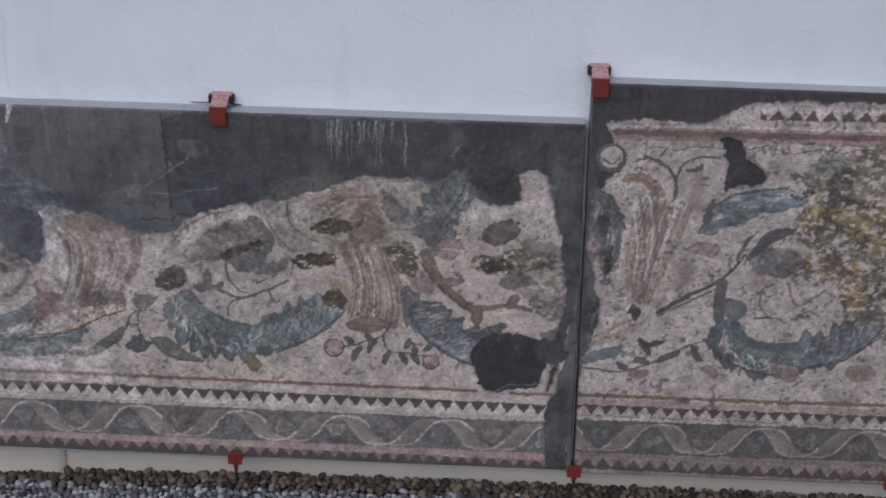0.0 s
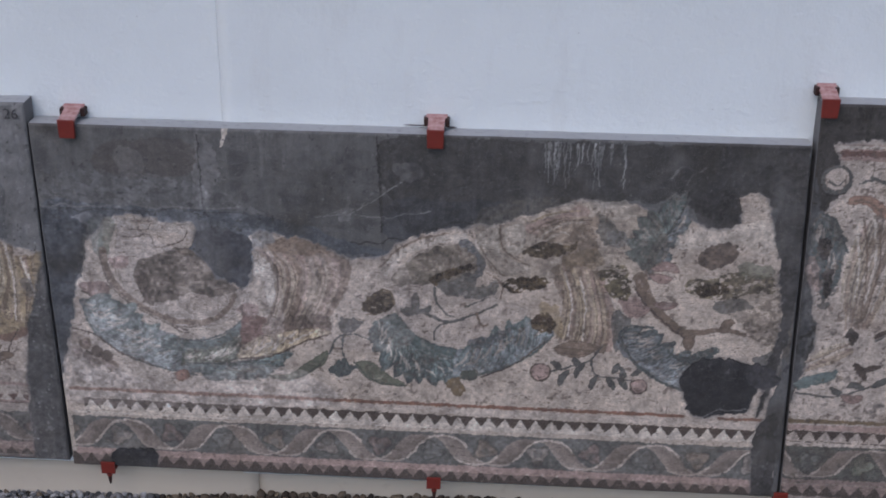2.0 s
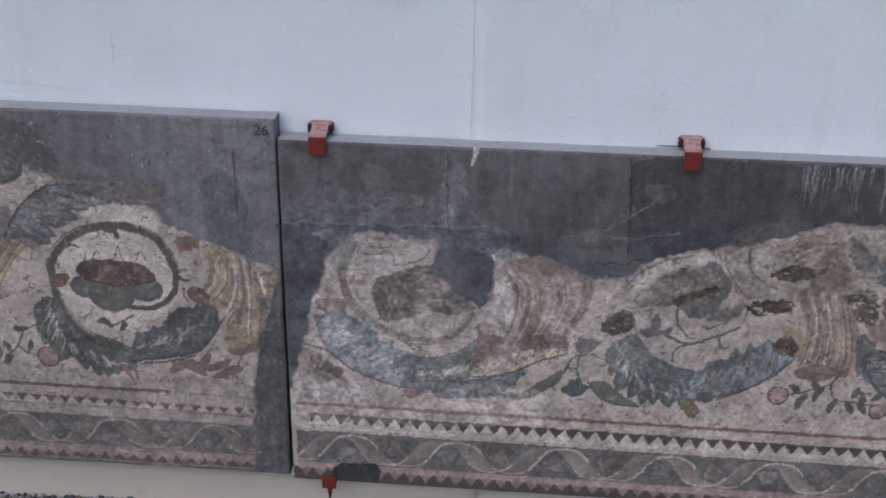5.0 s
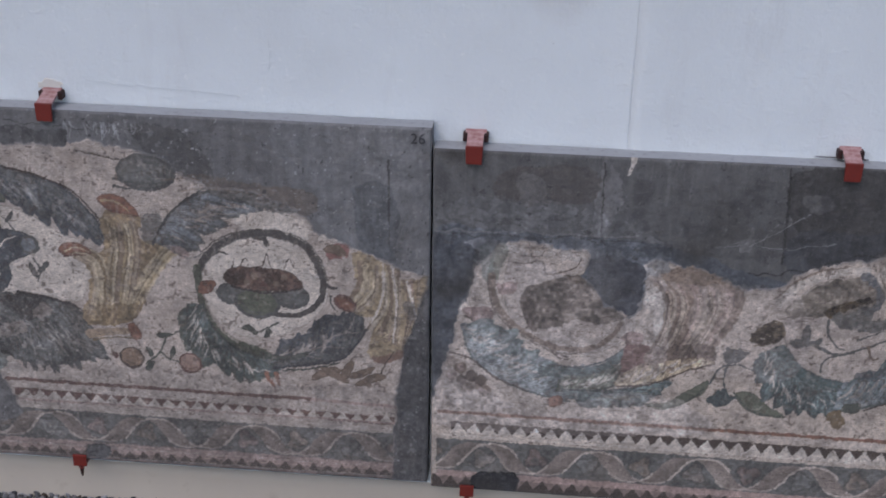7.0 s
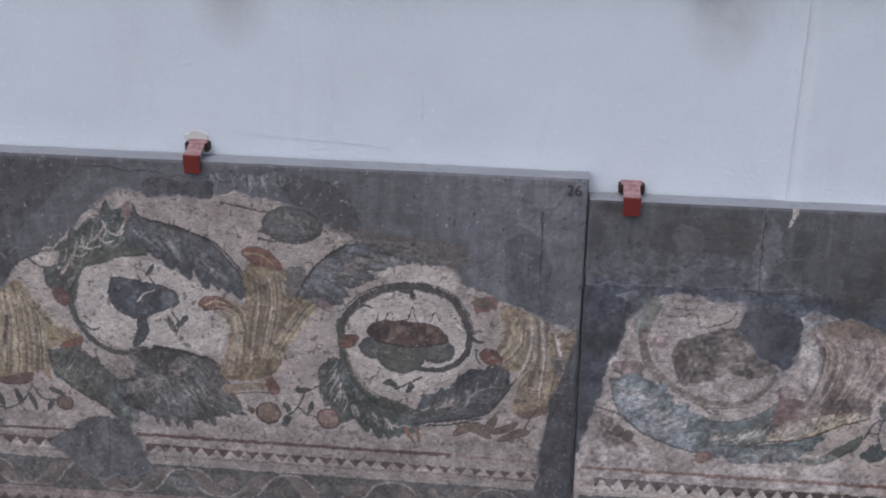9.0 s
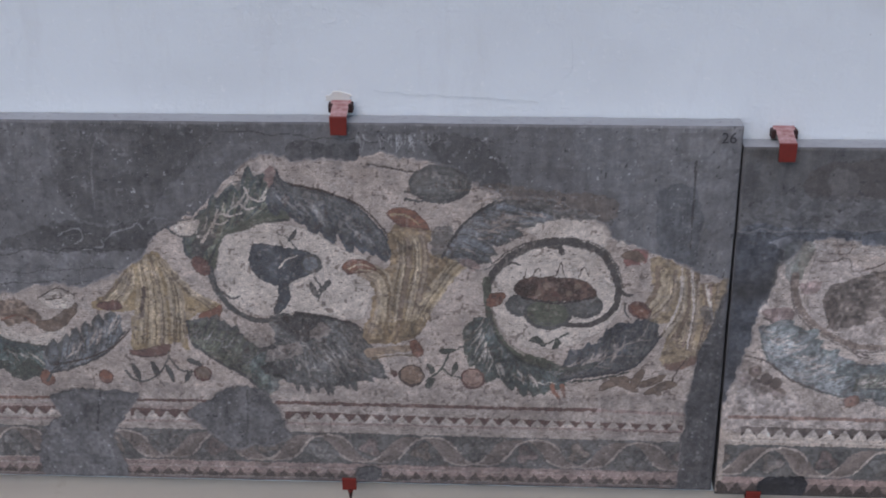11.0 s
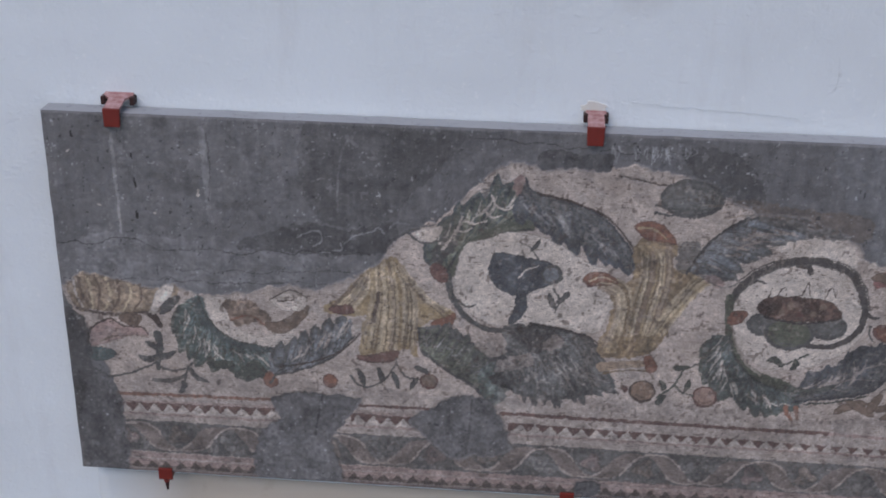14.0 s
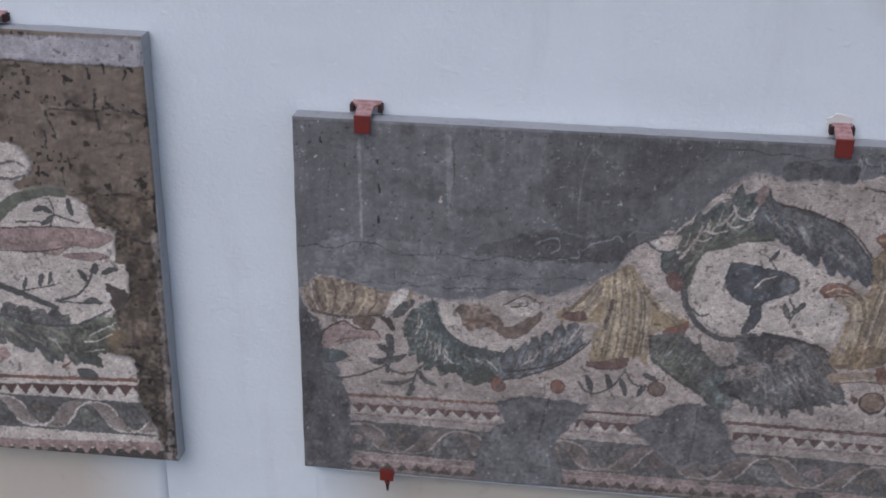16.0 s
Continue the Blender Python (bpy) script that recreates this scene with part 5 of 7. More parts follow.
B.fill(PINK - 22, -12, 931, 50, 956, 104, 938, 77, 898, 23, 895, rough=True)
B.stroke(BROWN_D, 8, 5, -8, 908, 33, 886, 84, 903)
B.fill(PINK - 8, 108, 1055, 177, 1061, 161, 1016, 120, 1011, rough=True)
B.begin("acanthus_scroll", "teal acanthus scroll in mosaic")
B.fill(BLUE, -11, 872, 129, 863, 210, 788, 358, 717, 445, 717, 417, 579, 286, 588, 135, 634, 31, 722, -10, 807, rough=True, vary=0.15)
B.plume(TEAL - 10, BLUE + 6, BEIGE, 54, [-13, 824, 31, 717, 156, 625, 286, 583, 405, 561], [-15, 895, 151, 869, 242, 783, 358, 717, 499, 705], lean=0.25)
B.stroke(TEAL - 16, 44, 36, 296, 688, 422, 686, 528, 722, 603, 794)
B.stroke(TEAL_D, 9, 7, 315, 714, 445, 717, 544, 762, 604, 823)
B.plume(GREEN_D, GREEN, PALE, 36, [348, 607, 462, 607, 599, 652], [356, 672, 487, 687, 615, 756])
B.plume(TEAL_D, TEAL, GREEN, 27, [371, 614, 528, 618, 660, 646, 787, 708], [405, 561, 537, 554, 669, 577, 777, 648], lean=0.3)
B.stroke(BROWN_D, 8, 6, -65, 748, 10, 728, 114, 648, 242, 593)
B.fill(RUSTY, 317, 560, 352, 587, 377, 569, 367, 538, 327, 530)
B.begin("husk", "brown husk leaf in mosaic")
B.fill(BROWN_D + 12, 574, 695, 621, 800, 689, 775, 792, 800, 916, 827, 920, 769, 792, 762, 672, 718, 584, 664, rough=True, vary=0.15)
B.fill(OCHRE_L - 16, 573, 643, 601, 697, 673, 735, 792, 771, 909, 778, 929, 765, 845, 733, 715, 662)
B.plume(BROWN + 4, OCHRE_L - 10, PALE, 34, [573, 641, 704, 661, 834, 728, 929, 765], [588, 711, 673, 755, 792, 791, 903, 785], lean=0.2)
B.stroke(BROWN_D, 8, 5, 584, 639, 704, 661, 834, 728, 929, 765)
B.stroke(PALE, 8, 4, 639, 667, 672, 701, 705, 727)
B.stroke(PALE, 8, 4, 704, 688, 748, 725, 787, 752)
B.stroke(PALE, 8, 4, 774, 717, 817, 746, 860, 766)
B.fill(RED_D + 6, 588, 779, 622, 860, 668, 827, 710, 776, 645, 734, 592, 711, rough=True)
B.fill(PINK - 10, 590, 851, 623, 884, 655, 874, 654, 836, 617, 824, rough=True)
B.begin("calyx", "brown fluted calyx in mosaic")
B.fill(BROWN + 16, 660, 1107, 796, 1160, 910, 1125, 1004, 1075, 988, 963, 910, 805, 792, 781, 673, 750, 708, 877, 727, 996, rough=True)
B.husk([PINK, BEIGE - 8, BROWN + 10, BEIGE - 10, PINK, BROWN + 18, PINK + 4, BEIGE - 12, BROWN + 6, PINK, BEIGE - 16, BROWN + 8, PINK, BROWN + 4], 0.0, [671, 1103, 736, 1024, 730, 902, 680, 767], [1004, 1073, 988, 963, 910, 800])
B.fill(BROWN_D + 12, 673, 755, 718, 830, 814, 835, 924, 842, 899, 797, 792, 776, rough=True, cover=0.5, vary=0.2)
B.fill(PALE, 644, 1047, 691, 1072, 721, 1014, 724, 920, 697, 848, 680, 970, 647, 991, vary=0.06)
B.stroke(BROWN_D, 8, 5, 691, 1095, 736, 1019, 730, 902, 689, 792, cover=0.7)
B.fill(BLUE, 640, 1166, 673, 1195, 742, 1154, 701, 1117, 653, 1114, rough=True, cover=0.6)

B.begin("fruit", "brown bunch of grapes in mosaic")
B.disc(BROWN, -20, 681, 24)
B.disc(BROWN_D, 23, 649, 24)
B.disc(BROWN, -55, 649, 22)
B.disc(BROWN_D, -15, 631, 22)
B.disc(BROWN, 10, 597, 24)
B.disc(BROWN_D, 60, 631, 24)
B.disc(BROWN, 76, 587, 26)
B.disc(PINK, -19, 684, 12)
B.disc(PINK, 59, 591, 12)
B.disc(PINK, -59, 648, 10)
B.begin("long_leaf", "olive long leaf in mosaic")
B.fill(GREEN, 679, 577, 762, 583, 848, 646, 916, 693, 905, 637, 828, 577, 740, 551)
B.stroke(GREEN_D, 6, 4, 679, 572, 784, 566, 871, 615, 917, 683)
B.begin("long_leaf", "olive long leaf in mosaic")
B.fill(GREEN, 1022, 645, 1086, 650, 1143, 603, 1221, 553, 1134, 552, 1057, 585)
B.stroke(GREEN_D, 6, 4, 1017, 645, 1079, 579, 1156, 554, 1221, 553)
B.begin("sprig", "small teal mosaic sprig")
B.stroke(TEAL_D, 8, 6, 923, 676, 953, 745, 1017, 768, 1082, 743)
B.stroke(TEAL_D, 8, 6, 979, 754, 972, 692, 996, 639)
B.fill(TEAL_D, 925, 614, 957, 641, 982, 668, 996, 631, 1023, 620, 993, 588, 959, 581, rough=True)
B.fill(SLATE, 951, 813, 993, 840, 1047, 831, 1037, 794, 974, 775, rough=True)
B.begin("roundel", "stained mosaic roundel with worn shapes")
B.fill(BEIGE, 1176, 994, 1253, 1114, 1373, 1156, 1478, 1128, 1512, 967, 1663, 906, 1668, 847, 1549, 767, 1404, 725, 1274, 761, 1184, 852, vary=0.07)
B.stroke(PALE - 4, 34, 26, 1137, 1041, 1190, 1101, 1271, 1149, 1352, 1173, 1429, 1184)
B.stroke(BROWN, 8, 6, 1120, 1049, 1181, 1121, 1270, 1173, 1371, 1197, cover=0.7)
B.stroke(BLUE_D + 8, 44, 26, 1430, 1157, 1481, 1117, 1488, 1060, 1457, 1013, cover=0.85)
B.fill((124, 118, 114), 1161, 996, 1191, 1049, 1272, 1113, 1373, 1150, 1456, 1122, 1469, 1059, 1420, 1011, 1317, 993, 1224, 976, rough=True, vary=0.2)
B.fill(SLATE + 6, 1317, 1005, 1389, 1009, 1439, 1039, 1472, 1002, 1423, 941, 1360, 961, rough=True, cover=0.75, vary=0.2)
B.fill(SLATE + 16, 1411, 975, 1493, 996, 1544, 1017, 1550, 971, 1486, 933, 1434, 937, rough=True, cover=0.8, vary=0.2)
B.stroke(SLATE, 14, 10, 1216, 887, 1279, 872, 1365, 836, 1448, 858, 1554, 913)
B.stroke(SLATE, 10, 7, 1386, 835, 1340, 818, 1322, 788, 1325, 754)
B.stroke(SLATE, 10, 7, 1322, 977, 1332, 912, 1368, 867, 1393, 854)
B.stroke(SLATE, 9, 6, 1435, 899, 1486, 926, 1527, 942)
B.blade(SLATE + 6, 44, 1258, 870, 1249, 908, 1252, 950)
B.blade(SLATE + 6, 36, 1241, 869, 1216, 868, 1195, 886)
B.blade(SLATE + 6, 34, 1262, 871, 1291, 882, 1310, 902)
B.stroke(BROWN, 9, 6, 1478, 874, 1502, 827, 1523, 829)
B.stroke(PALE, 16, 8, 1143, 1027, 1211, 1117, 1331, 1169)
B.begin("pale_leaf", "pale curled leaves in mosaic")
B.fill(PALE, 1465, 1161, 1501, 1220, 1561, 1234, 1560, 1132, 1668, 1070, 1568, 1036, 1512, 1084)
B.fill(PALE, 1572, 1224, 1641, 1239, 1641, 1137, 1592, 1116)
B.stroke(BROWN, 7, 5, 1487, 1146, 1523, 1084, 1579, 1030)
B.stroke(BROWN, 7, 5, 1555, 1234, 1569, 1144, 1667, 1075)
B.stroke(BROWN, 7, 5, 1538, 1028, 1572, 995, 1566, 936)
B.fill(PINK, 1651, 1239, 1728, 1282, 1844, 1317, 1870, 1263, 1776, 1202, 1675, 1207, rough=True)
B.stroke(BROWN, 8, 5, 1665, 1207, 1730, 1255, 1828, 1278)
B.stroke(BROWN, 8, 5, 1686, 1194, 1773, 1231, 1860, 1262)
B.stroke(OCHRE, 8, 5, 1670, 1252, 1747, 1289, 1845, 1306)
B.fill(SLATE, 1886, 1264, 1927, 1288, 1972, 1246, 2008, 1204, 1951, 1174, 1908, 1198, rough=True, cover=0.8)
B.fill(PALE, 1864, 1318, 1999, 1347, 2046, 1295, 1950, 1267, rough=True, cover=0.6)
B.begin("calyx", "brown fluted calyx in mosaic")
B.fill(BROWN + 22, 1745, 1074, 1825, 1102, 1930, 1062, 1975, 926, 1999, 809, 1981, 731, 1896, 743, 1790, 760, 1798, 868, 1785, 961, rough=True, cover=0.85)
B.husk([BROWN, OCHRE_L, PINK, BROWN, OCHRE, OCHRE_L, BROWN, PINK, OCHRE_L, PINK, BROWN, PINK], 0.15, [1757, 1080, 1795, 962, 1791, 856, 1769, 757], [1934, 1067, 1977, 926, 1999, 809, 1986, 721])
B.fill(BROWN + 6, 1774, 742, 1851, 776, 1941, 753, 1878, 705, 1804, 710)
B.stroke(PALE, 8, 5, 1798, 1054, 1830, 941, 1824, 798)
B.stroke(PALE, 8, 5, 1855, 1035, 1881, 920, 1876, 778)
B.fill(BROWN + 24, 1691, 1207, 1732, 1253, 1831, 1276, 1907, 1273, 1881, 1206, 1803, 1177, 1717, 1181, rough=True, vary=0.15)
B.stroke(PALE, 9, 5, 1706, 1196, 1773, 1244, 1862, 1260, cover=0.8)
B.stroke(PALE, 9, 5, 1727, 1186, 1786, 1216, 1818, 1187, cover=0.8)
B.stroke(BROWN_D, 7, 5, 1705, 1219, 1782, 1260, 1882, 1270, cover=0.7)
B.fill(BROWN, 1788, 1191, 1873, 1241, 1908, 1107, 1790, 1077, rough=True, cover=0.7)
B.fill(BROWN, 1779, 745, 1889, 740, 1932, 731, 1850, 713, 1796, 722)
B.fill(OCHRE, 1712, 933, 1784, 902, 1799, 795, 1742, 840, rough=True, cover=0.7)
B.fill(SLATE, 1984, 903, 2038, 883, 2052, 860, 2033, 762, 2005, 736, rough=True, cover=0.8)
B.fill(PINK, 1999, 951, 2069, 967, 2107, 911, 2049, 878, rough=True)
B.begin("acanthus_scroll", "teal acanthus scroll in mosaic")
B.plume(TEAL_D - 4, TEAL - 6, PALE, 48, [1149, 855, 1219, 751, 1327, 696, 1445, 674], [1065, 807, 1101, 658, 1224, 571, 1408, 548], lean=0.25)
B.stroke(TEAL - 14, 40, 36, 1170, 844, 1232, 763, 1327, 711, 1445, 693)
B.stroke(TEAL_D, 8, 7, 1191, 845, 1250, 774, 1339, 731, 1433, 717)
B.fill(BLUE - 6, 1412, 706, 1515, 768, 1617, 834, 1740, 860, 1756, 782, 1666, 712, 1564, 649, 1438, 609, rough=True, vary=0.2)
B.plume(TEAL - 12, BLUE, BEIGE - 10, 42, [1395, 592, 1565, 637, 1688, 708, 1770, 795], [1401, 720, 1514, 785, 1606, 845, 1735, 874], lean=0.3)
B.fill(BLUE_D, 1442, 752, 1514, 785, 1617, 822, 1558, 759, 1475, 725, rough=True, cover=0.6)
B.fill(GREEN_D, 1413, 597, 1453, 635, 1497, 628, 1468, 588, rough=True)
B.fill(OCHRE_D, 1372, 569, 1413, 597, 1443, 536, 1419, 516, rough=True)
B.stroke(BROWN_D, 7, 5, 1499, 603, 1622, 661, 1739, 767)
B.begin("sprig", "dark mosaic sprig with two pink fruits")
B.stroke(SLATE, 10, 7, 1756, 637, 1833, 662, 1909, 693, 1951, 755)
B.stroke(SLATE, 10, 7, 1915, 700, 1931, 637, 2008, 623, 2095, 609)
B.leaf(SLATE, 26, 1763, 686, 1785, 670, 1807, 646)
B.leaf(SLATE, 26, 1800, 576, 1811, 614, 1833, 652)
B.leaf(SLATE, 26, 1859, 616, 1868, 649, 1893, 680)
B.leaf(SLATE, 26, 1843, 702, 1865, 683, 1880, 669)
B.leaf(SLATE, 26, 1921, 569, 1929, 602, 1942, 632)
B.leaf(SLATE, 24, 2024, 648, 2042, 632, 2028, 676)
B.leaf(SLATE, 26, 2009, 573, 1995, 600, 1981, 624)
B.leaf(SLATE, 26, 2057, 575, 2043, 597, 2025, 621)
B.leaf(SLATE, 24, 2068, 638, 2094, 654, 2111, 677)
B.leaf(SLATE, 24, 1998, 640, 2011, 665, 2019, 690)
B.begin("fruit", "small pink mosaic fruit")
B.fruit(BROWN_D, PINK, 1728, 635, 40)
B.begin("fruit", "small pink mosaic fruit")
B.fruit(BROWN_D, PINK, 2102, 589, 34)
B.begin("acanthus_leaf", "blue-green acanthus leaf in mosaic")
B.fill(BLUE, 2009, 777, 2058, 813, 2122, 811, 2243, 731, 2310, 685, 2282, 585, 2160, 629, 2060, 699, rough=True)
B.plume(TEAL_D, BLUE, BEIGE, 36, [2016, 805, 2067, 712, 2171, 620, 2274, 582], [2037, 844, 2162, 833, 2217, 774, 2366, 744], lean=0.25)
B.stroke(TEAL_D, 10, 8, 2015, 774, 2015, 814, 2049, 845, 2136, 845)
B.stroke(TEAL_D, 9, 7, 2024, 767, 2102, 670, 2200, 602, 2270, 582)
B.fill(TEAL_D, 2177, 777, 2230, 787, 2210, 742, 2286, 733, 2350, 760, 2394, 750, 2331, 708, 2244, 707, rough=True)
B.fill(SLATE, 2513, 731, 2586, 770, 2621, 735, 2630, 612, 2551, 659, rough=True, cover=0.8)
B.begin("acanthus_leaf", "blue-green acanthus leaf in mosaic")
B.plume(TEAL_D, TEAL - 4, BLUE, 36, [2125, 1100, 2136, 1186, 2177, 1254, 2223, 1361], [2023, 1112, 2021, 1213, 2086, 1315, 2200, 1395], lean=0.2)
B.plume(TEAL_D, BLUE - 8, BEIGE - 20, 20, [2119, 1099, 2132, 1186, 2176, 1259, 2220, 1355], [2165, 1106, 2190, 1189, 2222, 1257, 2228, 1323], lean=0.2)
B.fill(TEAL_D, 2043, 1159, 2079, 1205, 2122, 1162, 2114, 1070, 2061, 1091, rough=True, cover=0.8)
B.fill(BLUE, 1934, 1222, 1985, 1235, 2028, 1192, 1976, 1167, rough=True, cover=0.6)
B.begin("stem", "brown forked mosaic stem")
B.stroke(BROWN, 50, 32, 2073, 1045, 2111, 954, 2184, 874, 2279, 806)
B.stroke(SLATE, 40, 20, 2141, 1208, 2112, 1139, 2109, 1047, cover=0.7)
B.stroke(BROWN_D, 7, 5, 2053, 1010, 2108, 930, 2196, 850, 2258, 802)
B.stroke(BROWN, 26, 16, 2257, 829, 2325, 832, 2399, 847, 2475, 826)
B.leaf(BROWN, 40, 2389, 835, 2409, 871, 2434, 877)
B.fill(BROWN, 2251, 805, 2293, 823, 2289, 765, 2260, 756)
B.leaf(PINK - 10, 40, 2114, 1082, 2166, 1095, 2213, 1074)
B.leaf(PINK - 10, 36, 2104, 1058, 2157, 1044, 2193, 1050)
B.leaf(PINK - 20, 34, 2129, 943, 2182, 933, 2218, 944)
B.leaf(PINK, 46, 2033, 939, 2077, 910, 2119, 926)
B.begin("pale_ground", "pale mosaic field inside the scroll")
B.fill(PALE, 2233, 1245, 2367, 1262, 2531, 1279, 2548, 1179, 2434, 1163, 2268, 1163, 2185, 1142, rough=True, cover=0.7)
B.speckle(BEIGE, 0.07, 0.012, 0.35)
B.speckle(CEM_L, 0.06, 0.03, 0.12)
B.speckle(WHITE, 0.03, 0.009, 0.25)
B.speckle(BROWN_D, 0.05, 0.01, 0.45)
B.begin("stain", "brown mossy stain on the mosaic")
B.fill(MOSS, 2236, 1029, 2335, 1061, 2460, 1084, 2556, 1065, 2560, 996, 2465, 996, 2361, 964, 2254, 988, rough=True, cover=0.8, vary=0.35, holes=0.4)
B.begin("stain", "brown mossy stain on the mosaic")
B.fill(BROWN_D, 2273, 1134, 2329, 1188, 2401, 1196, 2411, 1128, 2354, 1098, 2291, 1105, rough=True, cover=0.75, vary=0.3)
B.begin("stain", "brown mossy stain on the mosaic")
B.fill((88, 78, 64), 2275, 1007, 2315, 1037, 2389, 1031, 2381, 993, 2297, 980, rough=True, vary=0.3, holes=0.22)
B.fill((58, 49, 42), 2275, 1007, 2315, 1037, 2389, 1031, 2381, 993, 2297, 980, rough=True, vary=0.3, holes=0.56)
B.begin("stain", "brown mossy stain on the mosaic")
B.fill(SLATE, 2351, 952, 2445, 979, 2490, 934, 2385, 913, rough=True, cover=0.7)
B.fill(GREEN, 2417, 1105, 2520, 1121, 2555, 1077, 2461, 1061, rough=True, cover=0.6)
B.begin("stain", "brown mossy stain on the mosaic")
B.fill((88, 78, 64), 1640, 1142, 1708, 1175, 1800, 1169, 1838, 1190, 1794, 1133, 1673, 1116, rough=True, vary=0.3, holes=0.22)
B.fill((58, 49, 42), 1640, 1142, 1708, 1175, 1800, 1169, 1838, 1190, 1794, 1133, 1673, 1116, rough=True, vary=0.3, holes=0.56)
B.begin("stain", "brown mossy stain on the mosaic")
B.fill((88, 78, 64), 1566, 1013, 1671, 1038, 1725, 1027, 1716, 994, 1619, 969, rough=True, vary=0.3, holes=0.22)
B.fill((58, 49, 42), 1566, 1013, 1671, 1038, 1725, 1027, 1716, 994, 1619, 969, rough=True, vary=0.3, holes=0.56)
B.begin("stain", "brown mossy stain on the mosaic")
B.fill((88, 78, 64), 1684, 860, 1737, 892, 1777, 842, 1725, 800, rough=True, vary=0.3, holes=0.22)
B.fill((58, 49, 42), 1684, 860, 1737, 892, 1777, 842, 1725, 800, rough=True, vary=0.3, holes=0.56)
B.begin("stain", "brown mossy stain on the mosaic")
B.fill(MOSS, 1923, 1067, 2002, 1090, 2045, 1024, 2038, 963, 1976, 968, 1944, 1017, rough=True, vary=0.35, holes=0.4)
B.begin("stain", "brown mossy stain on the mosaic")
B.fill((88, 78, 64), 1296, 1020, 1360, 1052, 1440, 1084, 1451, 1057, 1363, 1015, 1323, 989, rough=True, vary=0.3, holes=0.22)
B.fill((58, 49, 42), 1296, 1020, 1360, 1052, 1440, 1084, 1451, 1057, 1363, 1015, 1323, 989, rough=True, vary=0.3, holes=0.56)
B.begin("stain", "brown mossy stain on the mosaic")
B.fill((88, 78, 64), 1044, 886, 1095, 942, 1162, 951, 1165, 894, 1082, 855, rough=True, vary=0.3, holes=0.22)
B.fill((58, 49, 42), 1044, 886, 1095, 942, 1162, 951, 1165, 894, 1082, 855, rough=True, vary=0.3, holes=0.56)
B.begin("stain", "brown mossy stain on the mosaic")
B.fill(OCHRE_D, 1785, 1123, 1903, 1153, 1931, 1086, 1810, 1079, rough=True, cover=0.5)
B.begin("red_line", "dull red border line in mosaic")
B.strip(RUSTY, -104, 474, 2287, 461, 14)
B.begin("red_line", "dull red border line in mosaic")
B.strip(RUSTY, 2409, 459, 2575, 458, 12)
B.begin("red_line", "dull red border line in mosaic")
B.strip(BEIGE + 8, -106, 451, 2583, 428, 22)
B.begin("tooth_border", "white sawtooth border on dark brown")
B.strip(BROWN_D - 2, -50, 387, 2565, 365, 52)
B.teeth(PALE, -50, 387, 2565, 365, 42, 60)
B.strip(PALE, -92, 371, 2570, 360, 9)
B.begin("wave_border", "undulating ribbon border with buds in mosaic")
B.wave(-106, 207, 2577, 186, 152, 414, 78, SLATE + 14, BEIGE - 24, BEIGE - 34, BEIGE + 2, [BEIGE - 30, PINK - 26, SLATE + 24, BROWN + 10])
B.begin("tooth_border", "lower sawtooth border in mosaic")
B.strip(PINK + 2, -102, 191, 2594, 171, 20, cover=0.9)
B.strip(BROWN_D - 6, -124, 130, 2599, 96, 58)
B.teeth(PINK + 4, -104, 153, 2596, 131, 40, 60, up=False)
B.strip(BROWN_D, -124, 124, 2599, 96, 20)
B.strip((80, 76, 76), -125, 113, 2622, 86, 70, cover=0.35)
B.strip((80, 76, 76), -125, 113, 2622, 86, 30, cover=0.4)
B.fill((180, 178, 186), -70, 1153, 145, 1211, 416, 1065, 669, 1149, 757, 873, 674, 647, 230, 516, -81, 571, rough=True, cover=0.28, vary=0.2)
B.fill((150, 154, 164), -101, 1355, 338, 1378, 710, 1243, 670, 1080, 333, 1153, 36, 1159, -103, 964, rough=True, cover=0.22, vary=0.25, holes=0.42)
B.fill((112, 105, 100), 2381, 988, 2585, 1089, 2896, 1125, 3088, 1087, 3155, 685, 2836, 621, 2520, 804, rough=True, cover=0.28, vary=0.3)
B.fill((84, 78, 74), 2450, 897, 2674, 1024, 2965, 1059, 3096, 828, 2892, 723, 2632, 736, rough=True, cover=0.4, vary=0.35, holes=0.5)
B.fill((178, 172, 176), 838, 1067, 1046, 1102, 1226, 1044, 1253, 759, 1063, 698, 866, 783, rough=True, cover=0.3, vary=0.2)
B.fill((184, 179, 184), -120, 700, 230, 516, 630, 619, 900, 552, 860, 447, -100, 419, rough=True, cover=0.42, vary=0.2)
B.fill((108, 102, 96), 1486, 1286, 1761, 1345, 2082, 1319, 2152, 1099, 1876, 1036, 1525, 1061, rough=True, cover=0.3, vary=0.3)
B.blotch(BROWN_D, 0.08, 0.05, 0.25, 0, on=1)
B.cement()
B.fill((66, 66, 71), 2260, 641, 2288, 697, 2395, 721, 2522, 694, 2549, 609, 2526, 527, 2506, 494, 2342, 463, 2297, 487, 2276, 559, rough=True, vary=0.06)
B.cracks(CEM_L, 2342, 463, 2407, 492, 2516, 507, width=4)
B.fill((64, 64, 70), 35, 152, 48, 197, 176, 214, 221, 194, 210, 122, 34, 120, rough=True)
B.fill(CEM_D, 2559, 458, 2590, 560, 2627, 808, 2651, 1183, 2611, 1575, 2554, 1530, 2540, 1291, 2599, 903, 2551, 659, 2576, 610, rough=True)
B.fill(CEM_D, 2558, 380, 2606, 485, 2641, 461, 2655, 98, 2591, 101, rough=True)
B.fill((78, 78, 84), 2619, 612, 2532, 608, 2484, 680, 2547, 708, 2627, 649, rough=True)
